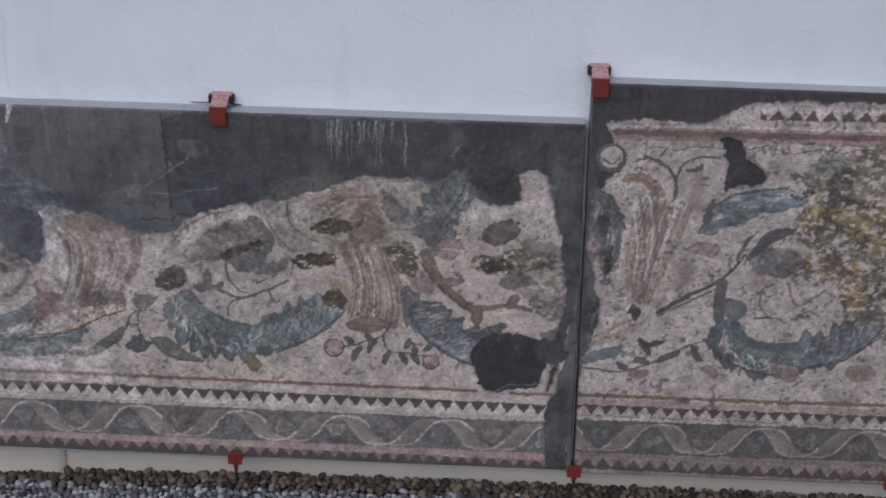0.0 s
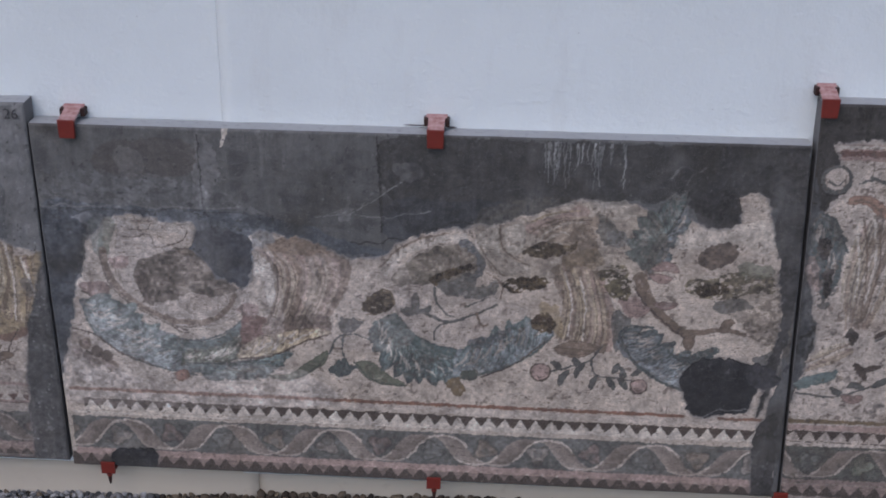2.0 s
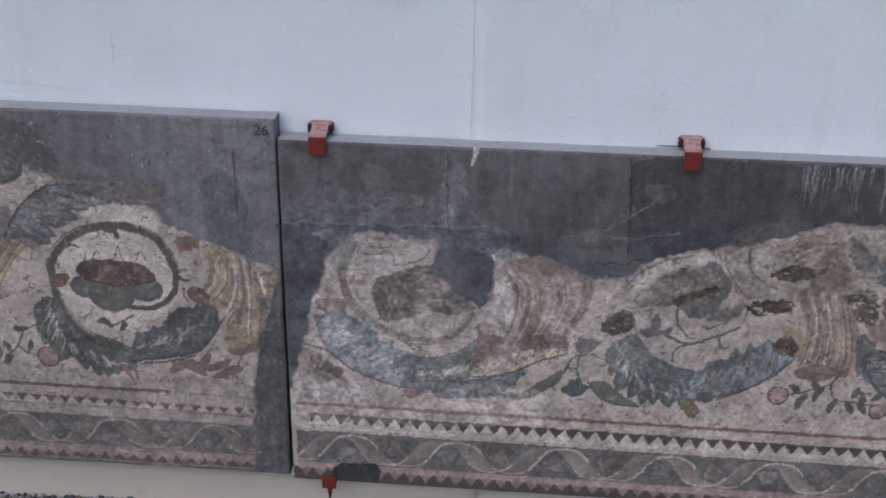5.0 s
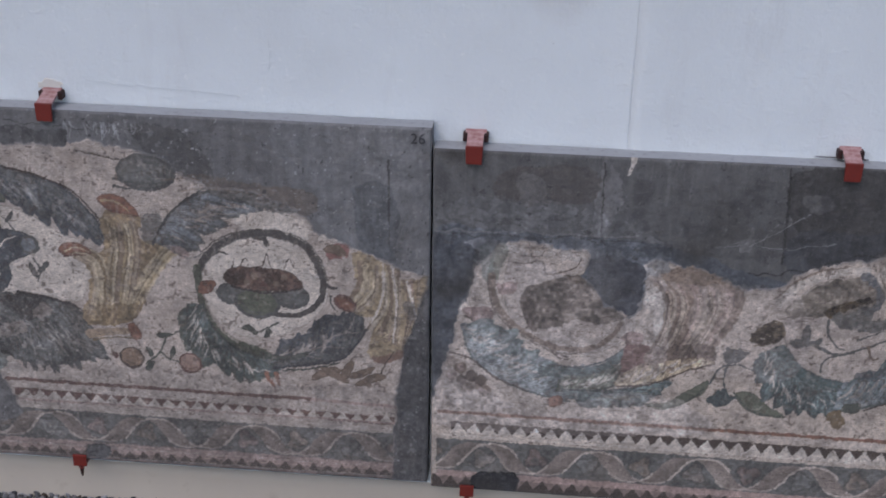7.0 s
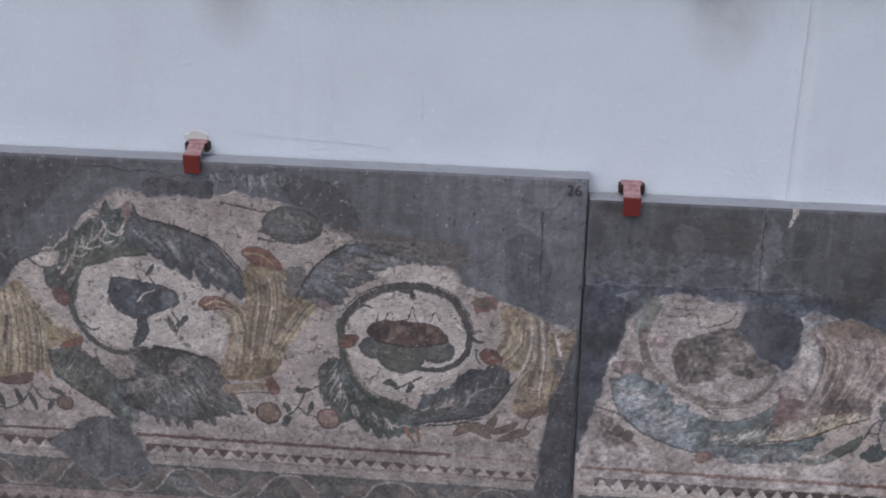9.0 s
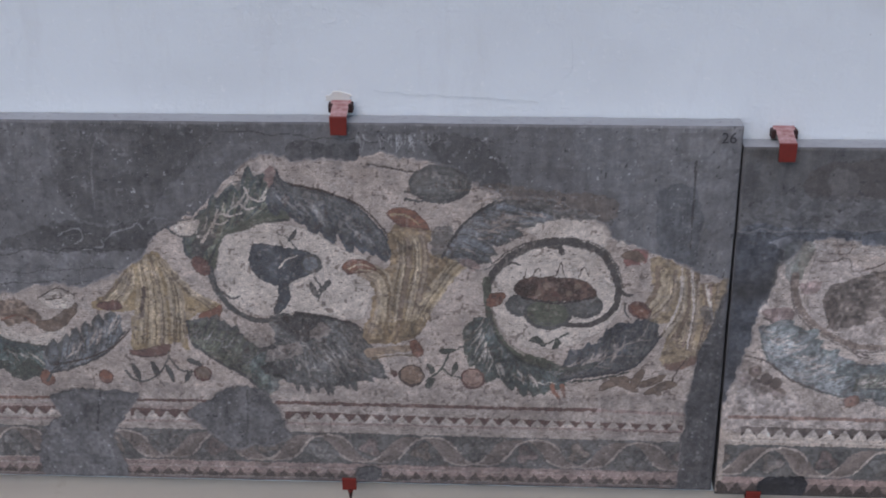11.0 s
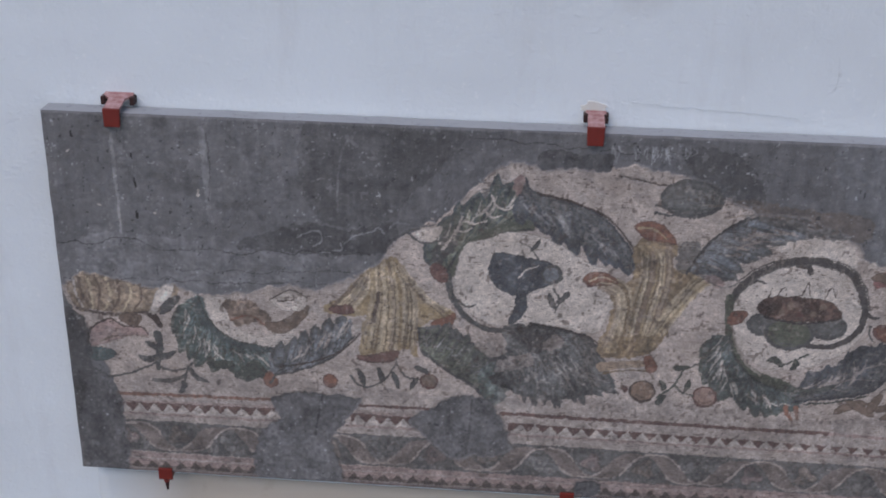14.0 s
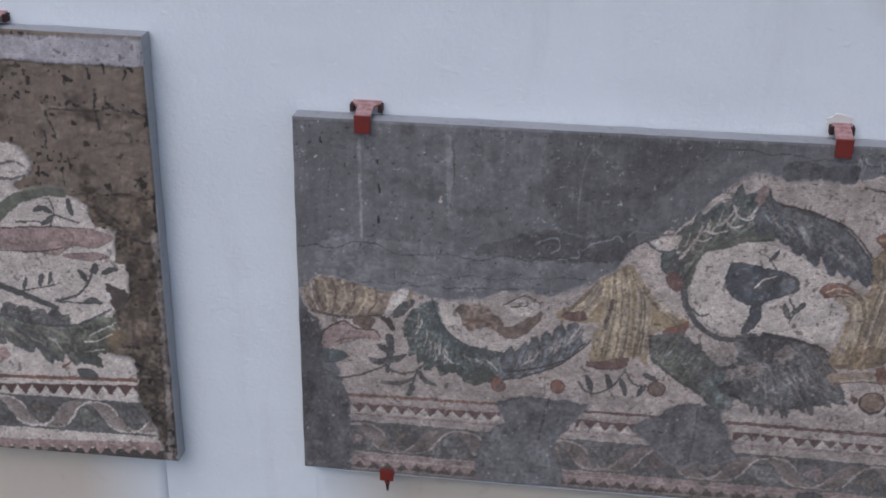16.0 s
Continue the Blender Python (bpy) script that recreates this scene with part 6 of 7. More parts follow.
B.fill((90, 94, 104), -140, 1195, 16, 1181, -1, 1041, -56, 822, -122, 568, -147, 592, rough=True, cover=0.8)
B.fill((92, 94, 103), 443, 1159, 502, 1186, 632, 1147, 640, 1055, 607, 947, 500, 1000, 446, 1090, rough=True)
B.fill(CEM_D, 2305, 1255, 2240, 1345, 2380, 1395, 2407, 1281, rough=True)
B.blotch((74, 72, 72), 0.3, 0.3, 0.45, 2, on=0)
B.blotch(CEM_L, 0.25, 0.22, 0.3, 5, on=0)
B.blotch(BROWN, 0.2, 0.2, 0.15, 4, on=1)
B.blotch(LIME, 0.006, 0.02, 0.5, 1, on=0)
B.blotch((70, 70, 76), 0.3, 0.08, 0.2, 6, on=0)
B.speckle(CEM_L, 0.04, 0.012, 0.4, "cement")
B.speckle((66, 66, 70), 0.03, 0.012, 0.45, "cement")
B.finish(mid)

P1_CORNERS = ((2.692, 0.1), (4.3, 0.1), (4.3, 1.73), (2.64, 1.728))
east = panel("weathered mosaic panel with a fluted calyx and yellow moss", *P1_CORNERS)
C = Face(*P1_CORNERS, 0.004, (84, 82, 84), 7)
C.begin("mosaic_ground", "worn beige mosaic field")
C.fill(BEIGE + 4, 2720, 1594, 3049, 1602, 3220, 1672, 3775, 1672, 3976, 1457, 4252, 58, 3344, 43, 2682, 108, 2676, 488, 2712, 812, 2666, 1023, 2695, 1341, 2765, 1421, 2737, 1516, rough=True, vary=0.08)
C.begin("upper_border", "red line and sawtooth border in mosaic")
C.strip(PINK, 2726, 1526, 3800, 1532, 60)
C.strip(RED_D + 16, 2725, 1541, 3796, 1553, 22)
C.strip(WHITE, 2722, 1569, 3790, 1589, 12)
C.strip(RED_D, 3237, 1616, 3783, 1624, 44)
C.teeth(PALE, 3236, 1622, 3783, 1629, 40, 62, up=False)
C.cracks(BROWN_D, 2840, 1495, 3160, 1516, 3463, 1506, 3700, 1507, width=4)
C.cracks(BROWN_D, 3235, 1553, 3480, 1528, 3697, 1528, width=4)
C.begin("calyx", "pale fluted calyx in mosaic")
C.fill(BEIGE + 4, 2699, 715, 2736, 790, 2792, 888, 2796, 1030, 2799, 1168, 2817, 1303, 2875, 1339, 2940, 1308, 3066, 1280, 3031, 1132, 2957, 943, 2924, 846, 2828, 721, rough=True)
C.husk([PALE, PINK, WHITE, BEIGE - 20, BROWN + 16, PALE, PINK, BEIGE, BROWN + 10, PALE, PINK, BROWN + 16, PALE], 0.1, [2826, 861, 2792, 1030, 2803, 1190, 2827, 1326], [2925, 875, 2996, 1073, 3039, 1189, 3061, 1286])
C.husk([PALE, BROWN + 10, PALE, PINK, BROWN + 20], 0.1, [2866, 829, 2779, 787, 2702, 735], [2884, 772, 2807, 720, 2712, 681])
C.stroke(BROWN - 8, 8, 5, 2841, 1315, 2877, 1148, 2887, 916, cover=0.8)
C.stroke(BROWN - 8, 8, 5, 2901, 1284, 2921, 1127, 2900, 917, cover=0.8)
C.stroke(WHITE, 9, 6, 2819, 1281, 2851, 1124, 2853, 962)
C.stroke(WHITE, 9, 6, 2878, 1317, 2904, 1149, 2893, 987)
C.stroke(WHITE, 8, 5, 2957, 1242, 2951, 1106, 2919, 941)
C.fill((152, 128, 120), 2771, 1363, 2788, 1394, 2849, 1399, 2910, 1360, 2935, 1312, 2876, 1328, 2822, 1365)
C.stroke(BROWN, 7, 5, 2778, 1372, 2831, 1378, 2896, 1342)
C.stroke(PALE, 8, 5, 2796, 1355, 2843, 1357, 2888, 1317)
C.fill(PINK - 6, 3032, 1109, 3083, 1138, 3152, 1114, 3136, 1076, 3080, 1088)
C.stroke(BROWN, 8, 5, 3034, 1109, 3083, 1134, 3147, 1123)
C.fill(INKY, 2842, 855, 2862, 868, 2889, 809, 2876, 791, rough=True, cover=0.8)
C.begin("sprig", "slate mosaic sprig")
C.stroke(SLATE, 16, 12, 2968, 1308, 2965, 1378, 2916, 1437, 2842, 1467)
C.stroke(SLATE, 12, 8, 2965, 1374, 2983, 1436, 3044, 1468, 3115, 1467)
C.stroke(SLATE, 10, 6, 2843, 1456, 2804, 1444)
C.stroke(SLATE, 10, 6, 2903, 1469, 2920, 1498)
C.leaf(SLATE, 20, 2999, 1419, 3040, 1421, 3058, 1439)
C.disc(SLATE, 2726, 1451, 56)
C.disc(BEIGE, 2726, 1456, 40)
C.stroke(SLATE, 8, 6, 2702, 1446, 2734, 1434, 2754, 1457)
C.begin("acanthus_leaf", "blue-green acanthus leaf in mosaic")
C.fill(BEIGE - 8, 3078, 1179, 3128, 1282, 3245, 1331, 3385, 1348, 3470, 1330, 3296, 1256, 3199, 1207, rough=True)
C.plume(TEAL - 14, BLUE - 4, BEIGE - 4, 30, [3074, 1175, 3112, 1275, 3203, 1334, 3373, 1363], [3102, 1185, 3197, 1225, 3299, 1260, 3480, 1330], lean=0.3)
C.blade(BLUE - 14, 26, 3082, 1179, 3137, 1204, 3207, 1212)
C.blade(BLUE - 18, 22, 3299, 1154, 3346, 1190, 3410, 1204)
C.blade(SLATE, 22, 3226, 1071, 3249, 1141, 3288, 1188)
C.fill(SLATE, 3074, 1213, 3077, 1280, 3107, 1315, 3106, 1259, 3096, 1203, rough=True)
C.fill(SLATE, 2694, 1297, 2757, 1277, 2790, 1144, 2764, 957, 2697, 1001, 2662, 1184, rough=True, cover=0.7, holes=0.42)
C.plume(TEAL_D, SLATE, BEIGE - 14, 14, [2670, 1336, 2746, 1295, 2803, 1178], [2647, 1269, 2686, 1139, 2744, 989])
C.stroke(SLATE, 10, 8, 2672, 1318, 2736, 1288, 2793, 1223)
C.leaf(SLATE, 40, 3257, 1071, 3330, 1154, 3426, 1204)
C.stroke(BROWN_D, 18, 10, 2956, 842, 3065, 918, 3183, 993, 3254, 1094)
C.stroke(SLATE, 8, 5, 2957, 827, 3077, 899, 3206, 976)
C.begin("acanthus_scroll", "pale green acanthus scroll in mosaic")
C.stroke(SLATE, 44, 36, 3181, 975, 3181, 868, 3199, 772)
C.disc(SLATE, 3218, 881, 34)
C.plume(TEAL_D - 4, TEAL - 8, PALE, 56, [3237, 836, 3272, 760, 3352, 709, 3478, 705, 3586, 730, 3699, 803], [3135, 771, 3185, 658, 3299, 583, 3415, 563, 3531, 608, 3672, 639], lean=0.25)
C.stroke(TEAL - 16, 40, 32, 3250, 800, 3289, 746, 3369, 715, 3497, 721)
C.plume(TEAL_D, BLUE - 10, BEIGE - 16, 30, [3513, 615, 3659, 654, 3755, 725, 3820, 825], [3475, 754, 3572, 797, 3680, 855, 3790, 896], lean=0.3)
C.disc(SLATE + 20, 3245, 862, 44)
C.stroke(BROWN_D, 8, 6, 3139, 733, 3248, 639, 3406, 591, 3553, 628, 3696, 688, 3887, 826)
C.stroke(WHITE, 7, 4, 3269, 640, 3361, 607, 3422, 634)
C.begin("sprig", "dark leafy mosaic sprig")
C.stroke(SLATE, 9, 6, 2697, 590, 2840, 581, 2987, 640, 3068, 693, 3150, 729)
C.fill(TEAL, 2687, 640, 2745, 672, 2830, 690, 2822, 655, 2750, 613, 2698, 605, rough=True)
C.leaf(BROWN_D, 30, 2892, 723, 2921, 694, 2942, 656)
C.leaf(BROWN_D, 26, 2917, 687, 2958, 706, 2990, 717)
C.leaf(SLATE, 30, 2966, 627, 3018, 654, 3059, 676)
C.leaf(SLATE, 30, 3099, 707, 3119, 658, 3150, 635)
C.leaf(SLATE, 28, 2880, 623, 2911, 634, 2946, 614)
C.leaf(PINK - 14, 40, 2861, 585, 2906, 569, 2949, 581)
C.leaf(PINK - 14, 36, 3142, 610, 3183, 599, 3208, 567)
C.disc(PINK - 14, 3489, 595, 36)
C.disc(BROWN, 3756, 611, 58, squash=0.7, cover=0.6)
C.leaf(SLATE, 26, 2815, 620, 2838, 601, 2865, 598)
C.begin("stain", "yellow moss and lichen on the mosaic")
C.fill(MOSS, 3404, 1214, 3470, 1328, 3376, 1412, 3490, 1460, 3843, 1517, 4110, 775, 3800, 834, 3677, 805, 3600, 992, 3522, 977, 3420, 1031, 3479, 1126, rough=True, cover=0.7, vary=0.4, holes=0.4)
C.begin("stain", "yellow moss and lichen on the mosaic")
C.fill(GOLD, 3423, 1226, 3476, 1284, 3577, 1299, 3558, 1220, 3473, 1171, rough=True, cover=0.8, vary=0.3, holes=0.4)
C.begin("stain", "yellow moss and lichen on the mosaic")
C.fill(GOLD, 3560, 1276, 3673, 1336, 3814, 1231, 3769, 1138, 3620, 1155, rough=True, cover=0.7, vary=0.3, holes=0.4)
C.begin("stain", "yellow moss and lichen on the mosaic")
C.fill(GOLD, 3437, 1055, 3503, 1104, 3697, 1066, 3738, 951, 3669, 853, 3615, 993, 3496, 1011, rough=True, cover=0.75, vary=0.3, holes=0.4)
C.begin("stain", "yellow moss and lichen on the mosaic")
C.fill(GREEN, 3449, 1469, 3565, 1495, 3561, 1398, 3443, 1371, rough=True, cover=0.6, vary=0.3)
C.begin("stain", "yellow moss and lichen on the mosaic")
C.fill(SLATE, 3254, 1094, 3417, 1124, 3472, 1034, 3329, 1004, rough=True, cover=0.6, vary=0.3)
C.begin("stain", "yellow moss and lichen on the mosaic")
C.fill(MOSS_D, 3384, 1358, 3443, 1371, 3470, 1328, 3410, 1315, rough=True, vary=0.3, holes=0.4)
C.fill(INKY, 3384, 1358, 3443, 1371, 3470, 1328, 3410, 1315, rough=True, vary=0.3, holes=0.6)
C.stroke(BROWN, 10, 6, 3335, 958, 3334, 886, 3372, 840)
C.stroke(BROWN, 10, 6, 3426, 985, 3472, 892, 3568, 956)
C.stroke(BROWN_D, 8, 5, 3320, 833, 3405, 837, 3440, 814)
C.stroke(BROWN_D, 8, 5, 3479, 840, 3518, 866, 3563, 848)
C.begin("stain", "yellow moss and lichen on the mosaic")
C.fill(INKY, 2841, 854, 2880, 848, 2896, 820, 2867, 804, rough=True)
C.begin("stain", "yellow moss and lichen on the mosaic")
C.fill(INKY, 2690, 1219, 2724, 1231, 2742, 1164, 2710, 1152, rough=True, vary=0.4)
C.begin("stain", "yellow moss and lichen on the mosaic")
C.fill(INKY, 2727, 1095, 2755, 1108, 2760, 1004, 2734, 1015, rough=True, vary=0.4)
C.begin("stain", "yellow moss and lichen on the mosaic")
C.fill(PINK, 2655, 1138, 2708, 1129, 2720, 1026, 2673, 1035, rough=True, cover=0.6, vary=0.3)
C.speckle(WHITE, 0.04, 0.01, 0.3)
C.speckle(BROWN_D, 0.07, 0.01, 0.5)
C.begin("red_line", "faded brown border line in mosaic")
C.strip(OCHRE_D, 2678, 458, 3996, 465, 16)
C.begin("red_line", "faded brown border line in mosaic")
C.strip(PINK + 6, 2676, 427, 4002, 429, 24)
C.begin("tooth_border", "white sawtooth border on dark brown")
C.strip(BROWN_D - 6, 2676, 375, 4013, 373, 50)
C.teeth(BEIGE - 4, 2676, 378, 4012, 375, 40, 60)
C.strip(BEIGE, 2670, 365, 4014, 362, 8)
C.begin("wave_border", "undulating ribbon border with buds in mosaic")
C.wave(2682, 204, 4042, 211, 152, 411, 2985, (92, 94, 94), BEIGE - 34, BEIGE - 42, BEIGE - 10, [GREEN + 8, BROWN, SLATE + 20])
C.begin("tooth_border", "lower sawtooth border in mosaic")
C.strip(PINK, 2676, 185, 4047, 184, 20, cover=0.9)
C.strip(BROWN_D - 6, 2680, 127, 4059, 117, 52)
C.teeth(PINK + 8, 2679, 143, 4056, 136, 40, 62, up=False)
C.strip(PINK, 2882, 109, 4063, 98, 14)
C.strip((74, 70, 70), 2679, 89, 4111, 84, 130, cover=0.3)
C.blotch(INKY, 0.12, 0.03, 0.4, 0, on=1)
C.cement()
C.fill((78, 77, 80), 3108, 1531, 3157, 1541, 3200, 1487, 3260, 1440, 3301, 1392, 3250, 1363, 3199, 1366, 3151, 1337, 3151, 1425, rough=True)
C.fill((92, 94, 100), 2650, 487, 2684, 615, 2734, 813, 2685, 1024, 2662, 1184, 2680, 1341, 2612, 1617, 2633, 1183, 2628, 486, rough=True, cover=0.85)
C.blotch((66, 64, 64), 0.3, 0.12, 0.5, 2, on=0)
C.blotch(BROWN, 0.2, 0.14, 0.3, 4, on=1)
C.blotch(MOSS_D, 0.03, 0.05, 0.5, 1, on=1)
C.speckle(CEM_L, 0.1, 0.014, 0.5, "cement")
C.speckle((60, 58, 58), 0.1, 0.014, 0.7, "cement")
C.finish(east)

P4_CORNERS = ((-5.6, 0.1), (-4.04, 0.11), (-4.048, 1.915), (-5.6, 1.93))
far = panel("tall brown mortar panel with mosaic branches, cement strip on top", *P4_CORNERS, side=SLAB)
D = Face(*P4_CORNERS, 0.004, (128, 117, 110), 9)
D.begin("cement_strip", "pale smooth cement strip")
D.fill((166, 165, 174), -5468, 1928, -4583, 1902, -4020, 1906, -4011, 1810, -4248, 1799, -4596, 1804, -5491, 1819, vary=0.03)
D.cement()
D.fill((100, 90, 82), -4439, 1268, -4210, 1294, -4031, 1293, -4010, 988, -4050, 160, -4198, 416, -4176, 928, -4227, 1117, rough=True, cover=0.6, vary=0.3)
D.fill((84, 76, 70), -4327, 1252, -4218, 1212, -4190, 1143, -4124, 1124, -4169, 879, -4236, 774, -4136, 578, -4174, 418, -4260, 772, -4225, 1021, -4245, 1163, rough=True, cover=0.55, vary=0.35)
D.cracks((78, 70, 66), -4431, 1622, -4288, 1627, -4044, 1624, width=7)
D.cracks((140, 132, 126), -4431, 1628, -4287, 1636, -4043, 1633, width=4)
D.cracks((78, 70, 66), -4414, 1286, -4210, 1296, -4040, 1293, width=8)
D.cracks((140, 132, 126), -4413, 1295, -4209, 1306, -4039, 1304, width=4)
D.stroke(INKY, 14, 8, -4244, 1709, -4243, 1673, -4251, 1640)
D.stroke(INKY, 10, 14, -4248, 1627, -4244, 1585, -4238, 1557)
D.stroke(INKY, 12, 5, -4444, 1612, -4428, 1553, -4413, 1530)
D.stroke(INKY, 10, 4, -4407, 1385, -4402, 1351, -4399, 1317)
D.stroke(INKY, 12, 12, -4484, 1369, -4463, 1355)
D.stroke(INKY, 12, 10, -4260, 1786, -4258, 1748)
D.stroke(INKY, 9, 6, -4204, 1801, -4204, 1767)
D.stroke(INKY, 8, 5, -4116, 1780, -4128, 1750)
D.stroke(INKY, 12, 8, -4101, 1637, -4087, 1620)
D.stroke(INKY, 9, 7, -4140, 1658, -4133, 1646)
D.stroke(INKY, 10, 8, -4558, 1668, -4540, 1660)
D.stroke(INKY, 16, 10, -4137, 1111, -4088, 1098, -4042, 1111)
D.stroke(INKY, 8, 5, -4457, 1536, -4456, 1469)
D.stroke(INKY, 7, 5, -4375, 1433, -4370, 1397)
D.begin("mosaic_ground", "pale mosaic field")
D.fill(PALE, -5558, 1504, -4772, 1501, -4638, 1486, -4562, 1463, -4521, 1379, -4605, 1304, -4530, 1272, -4415, 1281, -4328, 1247, -4301, 1171, -4221, 1136, -4222, 1022, -4180, 981, -4190, 872, -4260, 772, -4232, 699, -4299, 617, -4184, 575, -4183, 417, -4092, 183, -4078, 116, -4828, 71, -5875, 15, rough=True, vary=0.06)
D.stroke(SLATE, 12, 8, -4651, 1394, -4603, 1408, -4560, 1395, cover=0.8)
D.stroke(SLATE, 12, 8, -4659, 1334, -4613, 1336, -4554, 1354, cover=0.8)
D.begin("scroll_stem", "grey-green scroll stem in mosaic")
D.stroke(GREEN, 60, 40, -4837, 1052, -4704, 1169, -4601, 1253, -4481, 1293, -4414, 1288)
D.stroke(SLATE, 36, 24, -4852, 953, -4720, 876, -4629, 845, -4493, 792)
D.begin("plain_shape", "long plain pink shape in mosaic")
D.fill(PINK, -4830, 1101, -4639, 1133, -4499, 1142, -4338, 1148, -4227, 1117, -4301, 1064, -4393, 1068, -4467, 1024, -4559, 1032, -4698, 1037, -4840, 1037, vary=0.1)
D.stroke(BROWN_D, 6, 5, -4782, 1114, -4592, 1136, -4453, 1145, -4338, 1148)
D.stroke(BROWN_D, 6, 5, -4699, 1032, -4559, 1032, -4440, 1055)
D.stroke(BROWN, 6, 5, -4430, 1146, -4388, 1106, -4406, 1067)
D.fill(PINK - 8, -4443, 1026, -4325, 1048, -4247, 1032, -4353, 1008)
D.begin("branch", "grey leafy branch in mosaic")
D.stroke(SLATE, 10, 7, -4476, 1148, -4457, 1208, -4473, 1266)
D.stroke(SLATE, 8, 5, -4458, 1201, -4403, 1181, -4359, 1168)
D.leaf(SLATE, 26, -4542, 1210, -4501, 1222, -4465, 1201)
D.leaf(SLATE, 22, -4510, 1151, -4484, 1171, -4465, 1196)
D.leaf(SLATE, 26, -4393, 1271, -4392, 1236, -4383, 1197)
D.stroke(SLATE, 9, 6, -4617, 1158, -4543, 1163, -4493, 1159)
D.stroke(SLATE, 12, 9, -4490, 820, -4391, 862, -4338, 928, -4320, 990)
D.stroke(SLATE, 8, 6, -4490, 820, -4396, 822, -4301, 829)
D.leaf(SLATE, 30, -4377, 824, -4336, 837, -4297, 830)
D.stroke(SLATE, 8, 6, -4675, 854, -4579, 869, -4457, 907)
D.leaf(SLATE, 18, -4622, 865, -4611, 896, -4605, 921)
D.leaf(SLATE, 22, -4549, 881, -4546, 911, -4532, 941)
D.leaf(SLATE, 18, -4517, 893, -4502, 924, -4498, 953)
D.leaf(SLATE, 24, -4380, 967, -4364, 943, -4349, 915)
D.leaf(SLATE, 26, -4324, 954, -4310, 979, -4312, 1003)
D.leaf(SLATE, 24, -4289, 956, -4252, 976, -4217, 983)
D.fill(BROWN_D, -4275, 908, -4213, 905, -4190, 877, -4221, 813, -4260, 823, rough=True)
D.begin("acanthus_scroll", "grey-green acanthus scroll in mosaic")
D.plume(SLATE, GREEN, BEIGE, 44, [-4878, 776, -4737, 746, -4598, 716, -4431, 719, -4267, 802], [-4900, 620, -4755, 616, -4614, 581, -4498, 543, -4351, 571])
D.plume(SLATE, SLATE, GREEN, 12, [-4737, 746, -4598, 716, -4431, 719], [-4707, 794, -4590, 777, -4443, 779])
D.fill(GREEN, -4483, 679, -4359, 727, -4260, 772, -4246, 672, -4300, 604, -4398, 583, -4490, 614, rough=True, vary=0.25)
D.fill(OCHRE_D, -4291, 694, -4207, 714, -4188, 664, -4274, 632, rough=True)
D.stroke(WHITE, 7, 4, -4363, 683, -4301, 714, -4251, 743)
D.stroke(WHITE, 7, 4, -4391, 648, -4330, 660, -4267, 696)
D.stroke(WHITE, 6, 4, -4420, 594, -4371, 606, -4310, 621)
D.fill(GREEN_D, -4432, 593, -4349, 592, -4318, 537, -4402, 543, rough=True)
D.stroke(RUSTY, 12, 8, -4495, 523, -4461, 552, -4466, 572)
D.disc(PINK, -4749, 567, 30)
D.begin("red_line", "dull red border line in mosaic")
D.strip(RUSTY, -5792, 400, -4180, 481, 16)
D.begin("red_line", "dull red border line in mosaic")
D.fill(SLATE, -4428, 523, -4368, 520, -4348, 482, -4420, 482)
D.begin("tooth_border", "white sawtooth border on dark red")
D.strip(RED_D - 8, -5812, 308, -4174, 418, 48)
D.teeth(WHITE, -5788, 299, -4175, 408, 44, 62)
D.strip(PALE, -5816, 291, -4175, 400, 8)
D.begin("wave_border", "undulating ribbon border with buds in mosaic")
D.wave(-5600, 214, -4125, 226, 158, 400, -4410, SLATE + 10, BEIGE - 14, BEIGE - 22, PALE, [GREEN + 12, SLATE + 24, BROWN])
D.begin("tooth_border", "lower sawtooth border in mosaic")
D.strip(PINK - 4, -5863, 67, -4092, 178, 24, cover=0.9)
D.strip((74, 70, 68), -5876, 9, -4087, 117, 48)
D.teeth(PINK - 4, -5845, 29, -4095, 147, 36, 60, up=False)
D.cement()
D.fill((92, 84, 78), -4170, 576, -4127, 631, -4065, 584, -4048, 118, -4087, 115, -4097, 183, -4174, 418, rough=True, vary=0.3)
D.fill((148, 144, 148), -4072, 1116, -4036, 1119, -4041, 587, -4056, 126, -4081, 124, -4064, 585, rough=True, cover=0.7)
D.speckle(BROWN_D, 0.05, 0.01, 0.4)
D.speckle((58, 52, 48), 0.07, 0.014, 0.8, "cement")
D.speckle((136, 128, 120), 0.1, 0.02, 0.5, "cement")
D.blotch((84, 76, 70), 0.3, 0.08, 0.5, 2, on=0)
D.blotch((128, 120, 112), 0.2, 0.1, 0.4, 5, on=0)
D.finish(far, crust=4.0)

UPPER_W = ((-3.45, 2.41), (-0.2, 2.41), (-0.2, 3.7), (-3.45, 3.7))
UPPER_E = ((-0.15, 2.41), (2.6, 2.41), (2.6, 3.7), (-0.15, 3.7))
upper_w = panel("plain grey cement panel hung high on the wall", *UPPER_W)
E_W = Face(*UPPER_W, 0.03, CEM, 13)
E_W.finish(upper_w)
upper_e = panel("plain dark cement panel hung high on the wall", *UPPER_E)
E_E = Face(*UPPER_E, 0.03, CEM_D, 15)
E_E.finish(upper_e)


